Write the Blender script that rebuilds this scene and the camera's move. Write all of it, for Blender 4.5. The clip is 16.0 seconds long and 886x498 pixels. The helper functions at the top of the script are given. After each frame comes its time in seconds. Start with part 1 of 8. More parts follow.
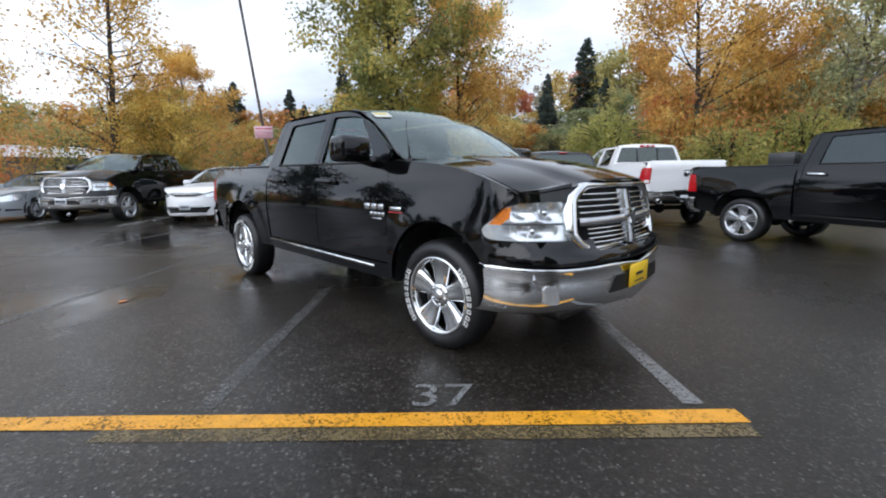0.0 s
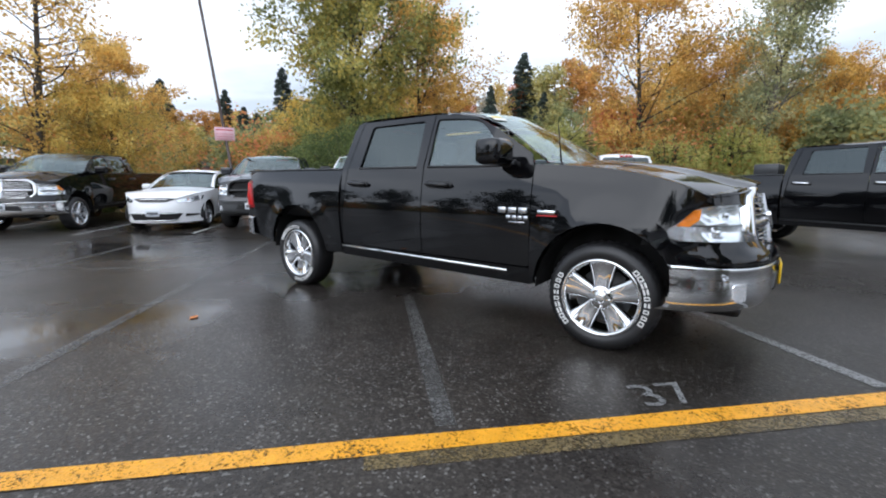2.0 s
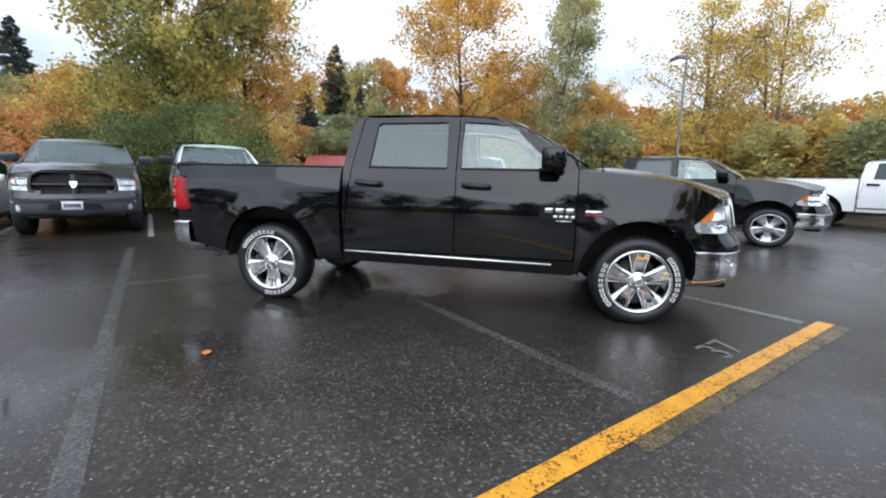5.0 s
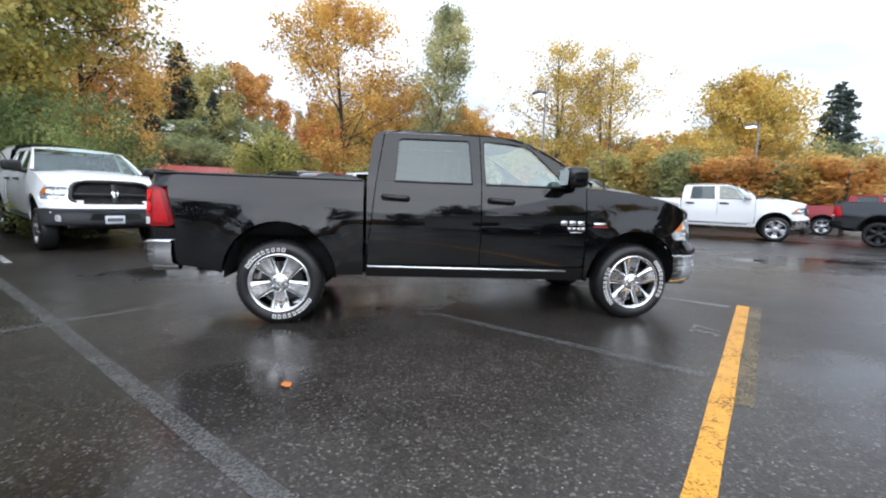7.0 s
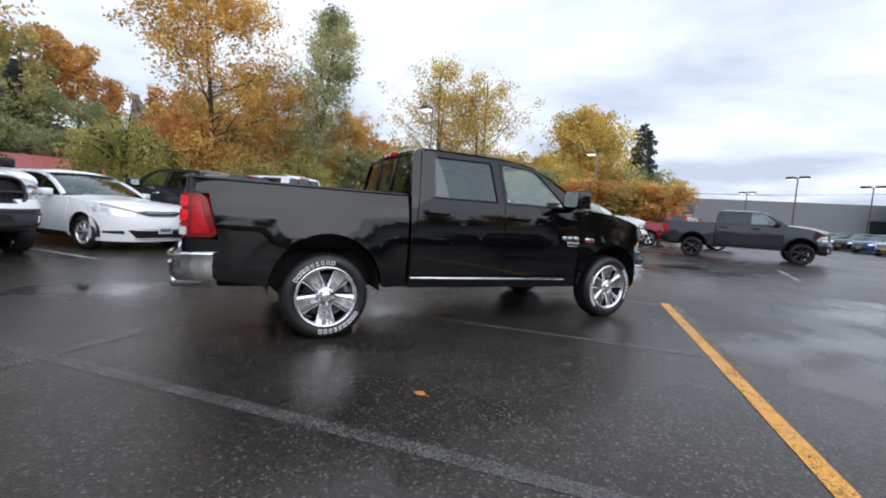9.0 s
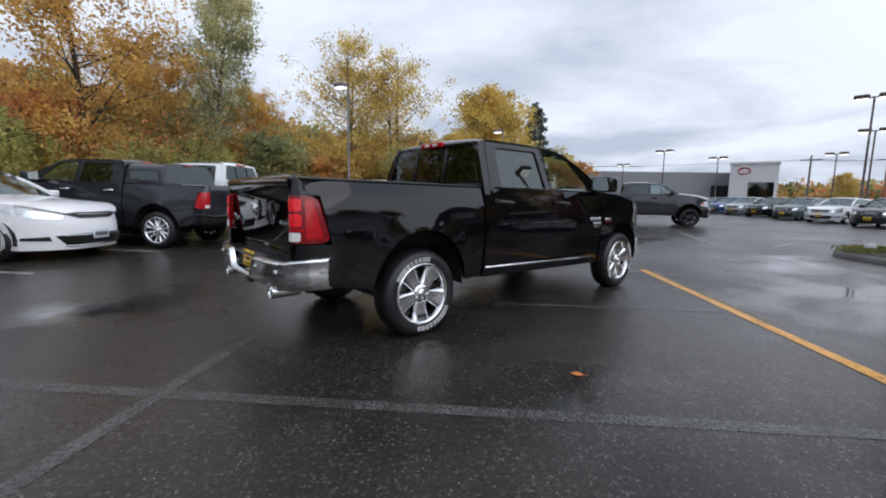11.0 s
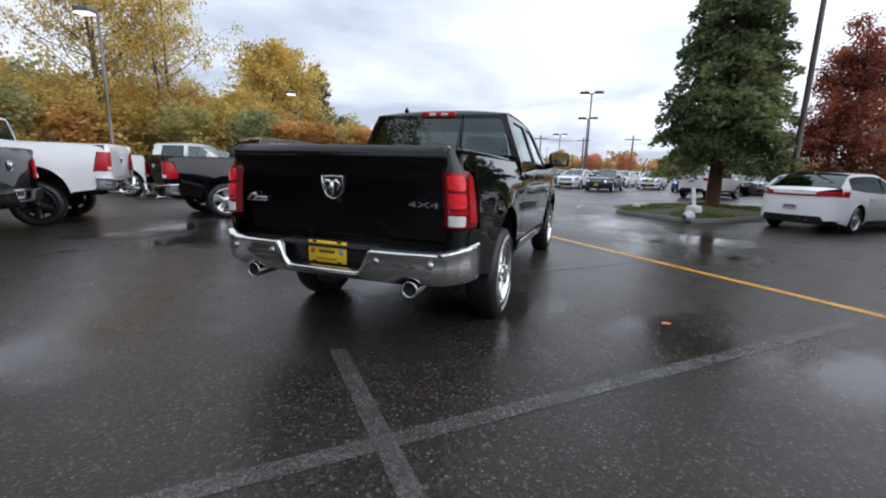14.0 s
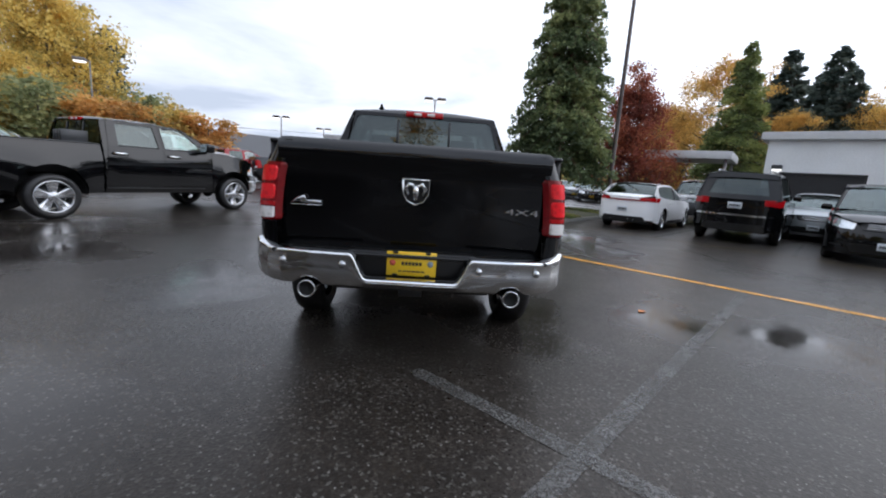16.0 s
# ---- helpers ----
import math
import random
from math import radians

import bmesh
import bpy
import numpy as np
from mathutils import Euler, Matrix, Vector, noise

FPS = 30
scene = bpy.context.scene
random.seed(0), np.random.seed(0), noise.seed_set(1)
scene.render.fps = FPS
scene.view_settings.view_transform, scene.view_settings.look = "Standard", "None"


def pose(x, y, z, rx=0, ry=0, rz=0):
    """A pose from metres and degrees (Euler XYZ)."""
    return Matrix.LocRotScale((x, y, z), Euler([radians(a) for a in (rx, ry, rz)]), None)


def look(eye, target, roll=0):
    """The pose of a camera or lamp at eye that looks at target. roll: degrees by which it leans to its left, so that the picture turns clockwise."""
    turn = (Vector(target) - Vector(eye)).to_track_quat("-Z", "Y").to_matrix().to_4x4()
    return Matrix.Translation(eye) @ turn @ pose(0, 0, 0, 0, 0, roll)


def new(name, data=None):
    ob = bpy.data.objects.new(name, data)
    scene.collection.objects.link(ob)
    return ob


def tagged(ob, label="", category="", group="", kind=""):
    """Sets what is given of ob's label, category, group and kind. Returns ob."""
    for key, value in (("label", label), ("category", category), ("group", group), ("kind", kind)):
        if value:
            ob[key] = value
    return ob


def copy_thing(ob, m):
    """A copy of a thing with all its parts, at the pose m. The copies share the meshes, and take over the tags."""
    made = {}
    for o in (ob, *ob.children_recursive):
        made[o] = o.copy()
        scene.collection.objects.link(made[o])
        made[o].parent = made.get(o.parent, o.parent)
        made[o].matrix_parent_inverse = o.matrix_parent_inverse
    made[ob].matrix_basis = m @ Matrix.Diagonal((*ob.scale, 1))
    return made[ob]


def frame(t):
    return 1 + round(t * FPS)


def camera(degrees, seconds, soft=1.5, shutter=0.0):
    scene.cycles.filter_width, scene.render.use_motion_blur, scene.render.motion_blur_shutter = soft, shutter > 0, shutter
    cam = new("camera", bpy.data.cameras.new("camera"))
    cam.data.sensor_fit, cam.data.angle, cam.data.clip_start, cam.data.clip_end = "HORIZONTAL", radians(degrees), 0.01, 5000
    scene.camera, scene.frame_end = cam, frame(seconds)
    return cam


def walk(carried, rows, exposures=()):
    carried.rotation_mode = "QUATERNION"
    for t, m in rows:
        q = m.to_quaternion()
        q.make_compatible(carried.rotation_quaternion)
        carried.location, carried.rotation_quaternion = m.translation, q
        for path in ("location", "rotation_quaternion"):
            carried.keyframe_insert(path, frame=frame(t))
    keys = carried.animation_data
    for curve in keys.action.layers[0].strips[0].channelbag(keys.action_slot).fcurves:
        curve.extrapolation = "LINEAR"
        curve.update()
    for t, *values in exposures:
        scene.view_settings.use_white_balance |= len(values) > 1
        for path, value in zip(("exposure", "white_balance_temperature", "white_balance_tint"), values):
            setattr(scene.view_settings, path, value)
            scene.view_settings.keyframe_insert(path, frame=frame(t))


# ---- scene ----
cam = camera(92.5, 16.0, 2.0)
PATH = [
    (0, (5.669, -3.021, 1.214), (4.276, -1.623, 0.887), -0.6),
    (0.5, (5.349, -3.297, 1.196), (4.021, -1.828, 0.92), 0.6),
    (1, (5.034, -3.582, 1.18), (3.852, -1.991, 0.906), 1.6),
    (1.5, (4.729, -3.842, 1.19), (3.576, -2.231, 0.917), -0.6),
    (2, (4.411, -4.04, 1.192), (3.244, -2.443, 0.897), -0.1),
    (2.5, (4.146, -4.283, 1.19), (3.223, -2.539, 0.864), 0.4),
    (3, (3.875, -4.431, 1.178), (3.022, -2.658, 0.822), 1.8),
    (3.2, (3.749, -4.447, 1.18), (2.912, -2.662, 0.845), 1.2),
    (5.3, (2.328, -4.965, 1.239), (2.04, -3.009, 0.941), 1.0),
    (5.5, (2.18, -4.998, 1.239), (1.935, -3.032, 0.964), 1.0),
    (6, (1.763, -4.984, 1.221), (1.692, -2.999, 0.987), 1.1),
    (6.5, (1.365, -5.028, 1.205), (1.498, -3.044, 0.986), 1.3),
    (7, (0.97, -5.063, 1.2), (1.246, -3.095, 0.972), 1.4),
    (7.5, (0.536, -5.051, 1.207), (0.929, -3.101, 0.997), 1.5),
    (8, (0.1, -5.086, 1.202), (0.697, -3.191, 0.966), 2.6),
    (8.5, (-0.321, -4.994, 1.19), (0.457, -3.164, 0.973), 1.5),
    (8.7, (-0.505, -4.939, 1.201), (0.32, -3.127, 1.009), 2.4),
    (10.8, (-2.184, -4.099, 1.267), (-0.934, -2.557, 1.022), 0.5),
    (11, (-2.304, -3.966, 1.283), (-1.02, -2.453, 1.031), 0.9),
    (11.5, (-2.646, -3.646, 1.274), (-1.218, -2.27, 1.017), 2.1),
    (12, (-2.879, -3.255, 1.269), (-1.39, -1.949, 0.992), 0.8),
    (12.5, (-3.133, -2.888, 1.261), (-1.545, -1.697, 1.014), 2.5),
    (13, (-3.333, -2.518, 1.267), (-1.653, -1.474, 0.969), 1.9),
    (13.5, (-3.449, -2.104, 1.272), (-1.677, -1.247, 0.918), 2.7),
    (14, (-3.615, -1.711, 1.282), (-1.767, -1.043, 0.908), 1.6),
    (14.5, (-3.672, -1.295, 1.28), (-1.768, -0.787, 0.942), 1.2),
    (15, (-3.771, -0.883, 1.267), (-1.822, -0.595, 0.926), 1.6),
    (15.5, (-3.803, -0.48, 1.25), (-1.833, -0.382, 0.919), 2.9),
    (15.8, (-3.785, -0.235, 1.25), (-1.813, -0.252, 0.91), 2.9),
    (16, (-3.764, -0.06, 1.25), (-1.796, -0.158, 0.907), 4.0),
]
walk(cam, [(t, look(eye, target, roll)) for t, eye, target, roll in PATH], [(0.0, 0.38, 6080, 11), (2.0, 0.54, 6060, 11), (3.0, 0.44, 6050, 11), (5.5, 0.66, 6050, 11), (7.0, 0.76, 6080, 11), (8.5, 0.40, 6120, 12), (11.0, 0.0, 6150, 13), (12.5, 0.04, 6150, 13), (16.0, 0.27, 6120, 13)])

# ---- sky and light: thin bright overcast ----
SUN_EL, SUN_AZ = 38, -92
world = bpy.data.worlds.new("overcast_sky")
scene.world = world
world.use_nodes = True
wt = world.node_tree
wt.nodes.clear()


def wnode(kind, **props):
    n = wt.nodes.new(kind)
    for k, v in props.items():
        if k == "blend_type":
            n.blend_type = v
        elif k == "data_type":
            n.data_type = v
        elif k == "operation":
            n.operation = v
    return n


sky = wt.nodes.new("ShaderNodeTexSky")
sky.sky_type, sky.sun_disc = "NISHITA", False
sky.sun_elevation, sky.sun_rotation = radians(SUN_EL), radians(90 - SUN_AZ)
sky.air_density, sky.dust_density = 1.2, 3.0
sky_bg = wt.nodes.new("ShaderNodeBackground")
sky_bg.inputs["Strength"].default_value = 0.08
wt.links.new(sky.outputs["Color"], sky_bg.inputs["Color"])
# cloud layer, seen as on a plane far overhead so that it flattens into bands at the horizon
geo = wt.nodes.new("ShaderNodeTexCoord")
sep = wt.nodes.new("ShaderNodeSeparateXYZ")
wt.links.new(geo.outputs["Generated"], sep.inputs[0])
zup = wnode("ShaderNodeMath", operation="MAXIMUM")
zup.inputs[1].default_value = 0.0
wt.links.new(sep.outputs["Z"], zup.inputs[0])
zadd = wnode("ShaderNodeMath", operation="ADD")
zadd.inputs[1].default_value = 0.12
wt.links.new(zup.outputs[0], zadd.inputs[0])
flat = wnode("ShaderNodeVectorMath", operation="DIVIDE")
wt.links.new(geo.outputs["Generated"], flat.inputs[0])
wt.links.new(zadd.outputs[0], flat.inputs[1])
clouds = wt.nodes.new("ShaderNodeTexNoise")
clouds.inputs["Scale"].default_value = 0.75
clouds.inputs["Detail"].default_value = 7
clouds.inputs["Roughness"].default_value = 0.52
clouds.inputs["Distortion"].default_value = 0.35
wt.links.new(flat.outputs[0], clouds.inputs["Vector"])
cramp = wt.nodes.new("ShaderNodeValToRGB")
cramp.color_ramp.elements[0].position, cramp.color_ramp.elements[0].color = 0.36, (0.54, 0.60, 0.69, 1)
cramp.color_ramp.elements[1].position, cramp.color_ramp.elements[1].color = 0.60, (0.94, 0.985, 1.05, 1)
wt.links.new(clouds.outputs["Fac"], cramp.inputs[0])
cloud_bg = wt.nodes.new("ShaderNodeBackground")
# the cloud is brighter on the side where the sun stands behind it
sun_dir = (math.cos(radians(SUN_EL)) * math.cos(radians(SUN_AZ)), math.cos(radians(SUN_EL)) * math.sin(radians(SUN_AZ)), math.sin(radians(SUN_EL)))
toward = wnode("ShaderNodeVectorMath", operation="DOT_PRODUCT")
toward.inputs[1].default_value = sun_dir
wt.links.new(geo.outputs["Generated"], toward.inputs[0])
side = wnode("ShaderNodeMath", operation="MAXIMUM")
side.inputs[1].default_value = 0.0
wt.links.new(toward.outputs["Value"], side.inputs[0])
glow = wnode("ShaderNodeMath", operation="MULTIPLY_ADD")
glow.inputs[1].default_value, glow.inputs[2].default_value = 0.62, 1.03
wt.links.new(side.outputs[0], glow.inputs[0])
wt.links.new(glow.outputs[0], cloud_bg.inputs["Strength"])
wt.links.new(cramp.outputs["Color"], cloud_bg.inputs["Color"])
over = wt.nodes.new("ShaderNodeMixShader")
over.inputs[0].default_value = 0.92
wt.links.new(sky_bg.outputs[0], over.inputs[1])
wt.links.new(cloud_bg.outputs[0], over.inputs[2])
wout = wt.nodes.new("ShaderNodeOutputWorld")
wt.links.new(over.outputs[0], wout.inputs["Surface"])

sun_data = bpy.data.lights.new("sun", "SUN")
sun_data.energy, sun_data.angle, sun_data.color = 0.7, radians(60), (1.0, 0.96, 0.9)
sun = new("sun", sun_data)
sun.matrix_world = look((0, 0, 30), (-30 * math.cos(radians(SUN_EL)) * math.cos(radians(SUN_AZ)),
                                     -30 * math.cos(radians(SUN_EL)) * math.sin(radians(SUN_AZ)),
                                     30 - 30 * math.sin(radians(SUN_EL))))
scene.view_settings.exposure = 0.0

# ---- materials ----
def start(name):
    m = bpy.data.materials.new(name)
    m.use_nodes = True
    nt = m.node_tree
    return m, nt, nt.nodes["Principled BSDF"]


def node(nt, kind, ins=None, **props):
    n = nt.nodes.new(kind)
    for k, v in props.items():
        if k == "operation":
            n.operation = v
        elif k == "blend_type":
            n.blend_type = v
        elif k == "data_type":
            n.data_type = v
        elif k == "feature":
            n.feature = v
    for k, v in (ins or {}).items():
        sock = n.inputs[k]
        if hasattr(v, "is_linked"):
            nt.links.new(v, sock)
        else:
            sock.default_value = v
    return n


def ramp(nt, fac, stops):
    n = nt.nodes.new("ShaderNodeValToRGB")
    els = n.color_ramp.elements
    while len(els) < len(stops):
        els.new(0.5)
    for e, (p, c) in zip(els, stops):
        e.position = p
        e.color = (*c, 1) if len(c) == 3 else c
    nt.links.new(fac, n.inputs[0])
    return n.outputs["Color"]


def coords(nt, out="Object"):
    return node(nt, "ShaderNodeTexCoord").outputs[out]


def noise_fac(nt, vec, scale, detail=4, rough=0.55):
    return node(nt, "ShaderNodeTexNoise", {"Vector": vec, "Scale": scale, "Detail": detail, "Roughness": rough}).outputs["Fac"]


def mix_col(nt, fac, a, b, how="MIX"):
    n = nt.nodes.new("ShaderNodeMix")
    n.data_type, n.blend_type = "RGBA", how
    for sock, v in ((n.inputs[0], fac), (n.inputs[6], a), (n.inputs[7], b)):
        if hasattr(v, "is_linked"):
            nt.links.new(v, sock)
        elif isinstance(v, (int, float)):
            sock.default_value = v
        else:
            sock.default_value = (*v, 1)
    return n.outputs[2]


def maths(nt, op, a, b=0.0, clamp=False):
    n = nt.nodes.new("ShaderNodeMath")
    n.operation, n.use_clamp = op, clamp
    for sock, v in zip(n.inputs, (a, b)):
        if hasattr(v, "is_linked"):
            nt.links.new(v, sock)
        else:
            sock.default_value = v
    return n.outputs[0]


def bump(nt, bsdf, height, strength=0.2, distance=0.01, sock="Normal"):
    b = node(nt, "ShaderNodeBump", {"Height": height, "Strength": strength, "Distance": distance})
    nt.links.new(b.outputs[0], bsdf.inputs[sock])


def plain(name, color, rough=0.5, metal=0.0, vary=0.25, scale=6.0, grain=60.0, relief=0.08, coat=0.0):
    """A surface with tone variation at two scales and fine relief."""
    m, nt, b = start(name)
    v = coords(nt)
    big, fine = noise_fac(nt, v, scale), noise_fac(nt, v, grain, 3)
    dark = tuple(c * (1 - vary) for c in color)
    light = tuple(min(1, c * (1 + vary * 0.5)) for c in color)
    col = mix_col(nt, 0.35, ramp(nt, big, [(0.3, dark), (0.7, light)]), ramp(nt, fine, [(0.3, dark), (0.7, light)]))
    nt.links.new(col, b.inputs["Base Color"])
    nt.links.new(ramp(nt, big, [(0.3, (max(0.02, rough * 0.8),) * 3), (0.7, (min(1, rough * 1.2),) * 3)]), b.inputs["Roughness"])
    b.inputs["Metallic"].default_value = metal
    b.inputs["Coat Weight"].default_value = coat
    bump(nt, b, fine, relief, 0.004)
    return m


def car_paint(name, color, flake=0.0, dirt=0.12):
    """Clear-coated paint, wet with fine rain beads, a little road film low down the noise scale."""
    m, nt, b = start(name)
    v = coords(nt)
    film = noise_fac(nt, v, 2.2, 5)
    spots = node(nt, "ShaderNodeTexVoronoi", {"Vector": v, "Scale": 70.0}).outputs["Distance"]
    grey = tuple(0.85 * c + 0.15 * 0.10 for c in color)
    nt.links.new(mix_col(nt, maths(nt, "MULTIPLY", ramp(nt, film, [(0.45, (0, 0, 0)), (0.75, (1, 1, 1))]), dirt), color, grey), b.inputs["Base Color"])
    b.inputs["Metallic"].default_value = flake
    b.inputs["Roughness"].default_value = 0.45
    b.inputs["Specular IOR Level"].default_value = 0.0 if max(color) < 0.02 else 0.12
    b.inputs["Coat Weight"].default_value = 1.0
    b.inputs["Coat IOR"].default_value = 1.5
    nt.links.new(ramp(nt, film, [(0.35, (0.012,) * 3), (0.8, (0.045,) * 3)]), b.inputs["Coat Roughness"])
    beads = ramp(nt, spots, [(0.0, (1, 1, 1)), (0.22, (0, 0, 0))])
    wave = noise_fac(nt, v, 1.6, 2)
    bump(nt, b, maths(nt, "ADD", maths(nt, "MULTIPLY", beads, 0.02), wave), 0.03, 0.006, "Coat Normal")
    return m


def glass_pane(name, tint, gloss_rough=0.02, f0=0.10):
    """A thin pane: tinted see-through, mirror-like at a slant."""
    m, nt, b = start(name)
    nt.nodes.remove(b)
    clear = node(nt, "ShaderNodeBsdfTransparent", {"Color": (*tint, 1)})
    v = coords(nt)
    smear = noise_fac(nt, v, 9, 4)
    gloss = node(nt, "ShaderNodeBsdfGlossy", {"Color": (0.88, 0.99, 0.97, 1), "Roughness": maths(nt, "MULTIPLY", smear, gloss_rough * 2)})
    facing = node(nt, "ShaderNodeLayerWeight", {"Blend": 0.5}).outputs["Facing"]
    fres = maths(nt, "ADD", maths(nt, "MULTIPLY", maths(nt, "POWER", facing, 5.0), 1 - f0), f0)
    mixed = node(nt, "ShaderNodeMixShader", {0: fres, 1: clear.outputs[0], 2: gloss.outputs[0]})
    nt.links.new(mixed.outputs[0], nt.nodes["Material Output"].inputs["Surface"])
    return m


def lens_mat(name, color, trans=0.0):
    m, nt, b = start(name)
    v = coords(nt)
    ribs = node(nt, "ShaderNodeTexVoronoi", {"Vector": v, "Scale": 28.0}).outputs["Distance"]
    nt.links.new(ramp(nt, ribs, [(0.1, tuple(c * 0.75 for c in color)), (0.5, color)]), b.inputs["Base Color"])
    b.inputs["Roughness"].default_value = 0.2
    b.inputs["Coat Weight"].default_value = 0.35
    b.inputs["Specular IOR Level"].default_value = 0.3
    b.inputs["Transmission Weight"].default_value = trans
    bump(nt, b, ribs, 0.15, 0.004)
    return m


def leaf_mat(name, stops, patch=0.45, own=0.38):
    """Leaves: each takes its own tone, and light comes through."""
    m, nt, b = start(name)
    rnd = node(nt, "ShaderNodeNewGeometry").outputs["Random Per Island"]
    big = noise_fac(nt, coords(nt), patch, 3)
    fac = maths(nt, "ADD", maths(nt, "MULTIPLY", rnd, own), maths(nt, "MULTIPLY", ramp(nt, big, [(0.36, (0, 0, 0)), (0.64, (1, 1, 1))]), 1 - own))
    col = ramp(nt, fac, stops)
    nt.links.new(col, b.inputs["Base Color"])
    b.inputs["Roughness"].default_value = 0.55
    b.inputs["Specular IOR Level"].default_value = 0.3
    thin = node(nt, "ShaderNodeBsdfTranslucent", {"Color": col})
    mixed = node(nt, "ShaderNodeMixShader", {0: 0.5, 1: b.outputs[0], 2: thin.outputs[0]})
    nt.links.new(mixed.outputs[0], nt.nodes["Material Output"].inputs["Surface"])
    return m


PUDDLES = [(0.0, -1.0, 1.2, 0.8), (-0.1, -2.6, 1.0, 0.9), (0.7, 0.2, 0.9, 0.7), (-1.9, 1.8, 1.3, 0.9), (-0.25, -3.3, 1.0, 0.9), (1.3, 4.6, 1.6, 1.0), (0.6, 2.2, 1.0, 0.8), (4.6, -2.6, 1.3, 0.6), (5.7, -3.4, 2.4, 1.3), (2.5, 6.0, 1.8, 0.9), (-5.5, -1.0, 2.5, 1.2), (8.5, -2.0, 2.2, 1.0), (11.0, 3.0, 3.0, 1.4), (-8.0, 0.5, 2.5, 1.3)]

# x, y, radii and gain of the sheen painted into the asphalt colour
SHEEN_PATCHES = [(1.9, -3.0, 2.2, 1.6, 1.25), (-1.5, -2.5, 1.5, 1.5, 0.75), (-4.4, 0.2, 3.0, 3.0, 0.6), (5.8, -1.4, 2.2, 2.2, 0.6)]


def asphalt_mat():
    """Wet worn asphalt: stone chips, dark binder, damp patches, shallow puddles and painted-in sheen."""
    m, nt, b = start("wet_asphalt")
    v = coords(nt)
    chips = node(nt, "ShaderNodeTexVoronoi", {"Vector": v, "Scale": 75.0})
    pebbles = node(nt, "ShaderNodeTexVoronoi", {"Vector": v, "Scale": 44.0})
    damp, fine, coarse = noise_fac(nt, v, 0.28, 6, 0.6), noise_fac(nt, v, 40, 4), noise_fac(nt, v, 3.5, 5, 0.65)
    tone = node(nt, "ShaderNodeSeparateColor", {0: chips.outputs["Color"]}).outputs[0]
    base = ramp(nt, tone, [(0.0, (0.018, 0.0152, 0.0128)), (0.6, (0.031, 0.0262, 0.0222)), (0.9, (0.049, 0.043, 0.037)), (1.0, (0.12, 0.115, 0.105))])
    ptone = node(nt, "ShaderNodeSeparateColor", {0: pebbles.outputs["Color"]}).outputs[1]
    bright = maths(nt, "MULTIPLY", ramp(nt, ptone, [(0.86, (0, 0, 0)), (0.96, (1, 1, 1))]),
                   ramp(nt, pebbles.outputs["Distance"], [(0.18, (1, 1, 1)), (0.26, (0, 0, 0))]))
    base = mix_col(nt, bright, base, (0.26, 0.25, 0.235))
    base = mix_col(nt, 1.0, base, ramp(nt, coarse, [(0.3, (0.72, 0.72, 0.72)), (0.7, (1.15, 1.14, 1.12))]), "MULTIPLY")
    # brighter and duller stretches of wet sheen, painted into the base colour
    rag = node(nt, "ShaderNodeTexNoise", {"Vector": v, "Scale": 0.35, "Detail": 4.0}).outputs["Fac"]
    for px, py, rx, ry, gain in SHEEN_PATCHES:
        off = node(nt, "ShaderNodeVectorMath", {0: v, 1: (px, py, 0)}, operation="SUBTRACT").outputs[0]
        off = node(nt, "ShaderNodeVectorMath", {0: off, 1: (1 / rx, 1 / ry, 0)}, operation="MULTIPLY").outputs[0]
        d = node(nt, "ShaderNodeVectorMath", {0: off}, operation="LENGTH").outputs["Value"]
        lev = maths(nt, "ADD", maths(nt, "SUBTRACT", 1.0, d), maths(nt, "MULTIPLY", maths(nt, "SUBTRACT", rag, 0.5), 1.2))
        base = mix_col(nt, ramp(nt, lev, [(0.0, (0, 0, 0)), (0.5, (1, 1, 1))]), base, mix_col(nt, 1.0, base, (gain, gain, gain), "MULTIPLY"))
    # shallow puddles with ragged edges
    warp = node(nt, "ShaderNodeTexNoise", {"Vector": v, "Scale": 0.9, "Detail": 5.0}).outputs["Fac"]
    pool = None
    for px, py, rx, ry in PUDDLES:
        off = node(nt, "ShaderNodeVectorMath", {0: v, 1: (px, py, 0)}, operation="SUBTRACT").outputs[0]
        off = node(nt, "ShaderNodeVectorMath", {0: off, 1: (1 / rx, 1 / ry, 0)}, operation="MULTIPLY").outputs[0]
        d = node(nt, "ShaderNodeVectorMath", {0: off}, operation="LENGTH").outputs["Value"]
        near = maths(nt, "SUBTRACT", 1.0, d)
        pool = near if pool is None else maths(nt, "MAXIMUM", pool, near)
    level = maths(nt, "ADD", pool, maths(nt, "MULTIPLY", maths(nt, "SUBTRACT", warp, 0.5), 2.6))
    wet = ramp(nt, level, [(-0.0, (0, 0, 0)), (0.9, (1, 1, 1))])
    base = mix_col(nt, maths(nt, "MULTIPLY", wet, 0.4), base, (0.02, 0.018, 0.018))
    nt.links.new(base, b.inputs["Base Color"])
    dry_rough = ramp(nt, maths(nt, "ADD", maths(nt, "MULTIPLY", damp, 0.7), maths(nt, "MULTIPLY", fine, 0.3)), [(0.3, (0.19,) * 3), (0.52, (0.32,) * 3), (0.72, (0.46,) * 3)])
    nt.links.new(mix_col(nt, wet, dry_rough, (0.07, 0.07, 0.07)), b.inputs["Roughness"])
    b.inputs["IOR"].default_value = 1.36
    b.inputs["Specular Tint"].default_value = (1.0, 0.91, 0.81, 1)
    relief = maths(nt, "ADD", maths(nt, "MULTIPLY", chips.outputs["Distance"], 0.6), fine)
    relief = maths(nt, "MULTIPLY", relief, maths(nt, "SUBTRACT", 1.0, wet))
    bump(nt, b, relief, 0.24, 0.006)
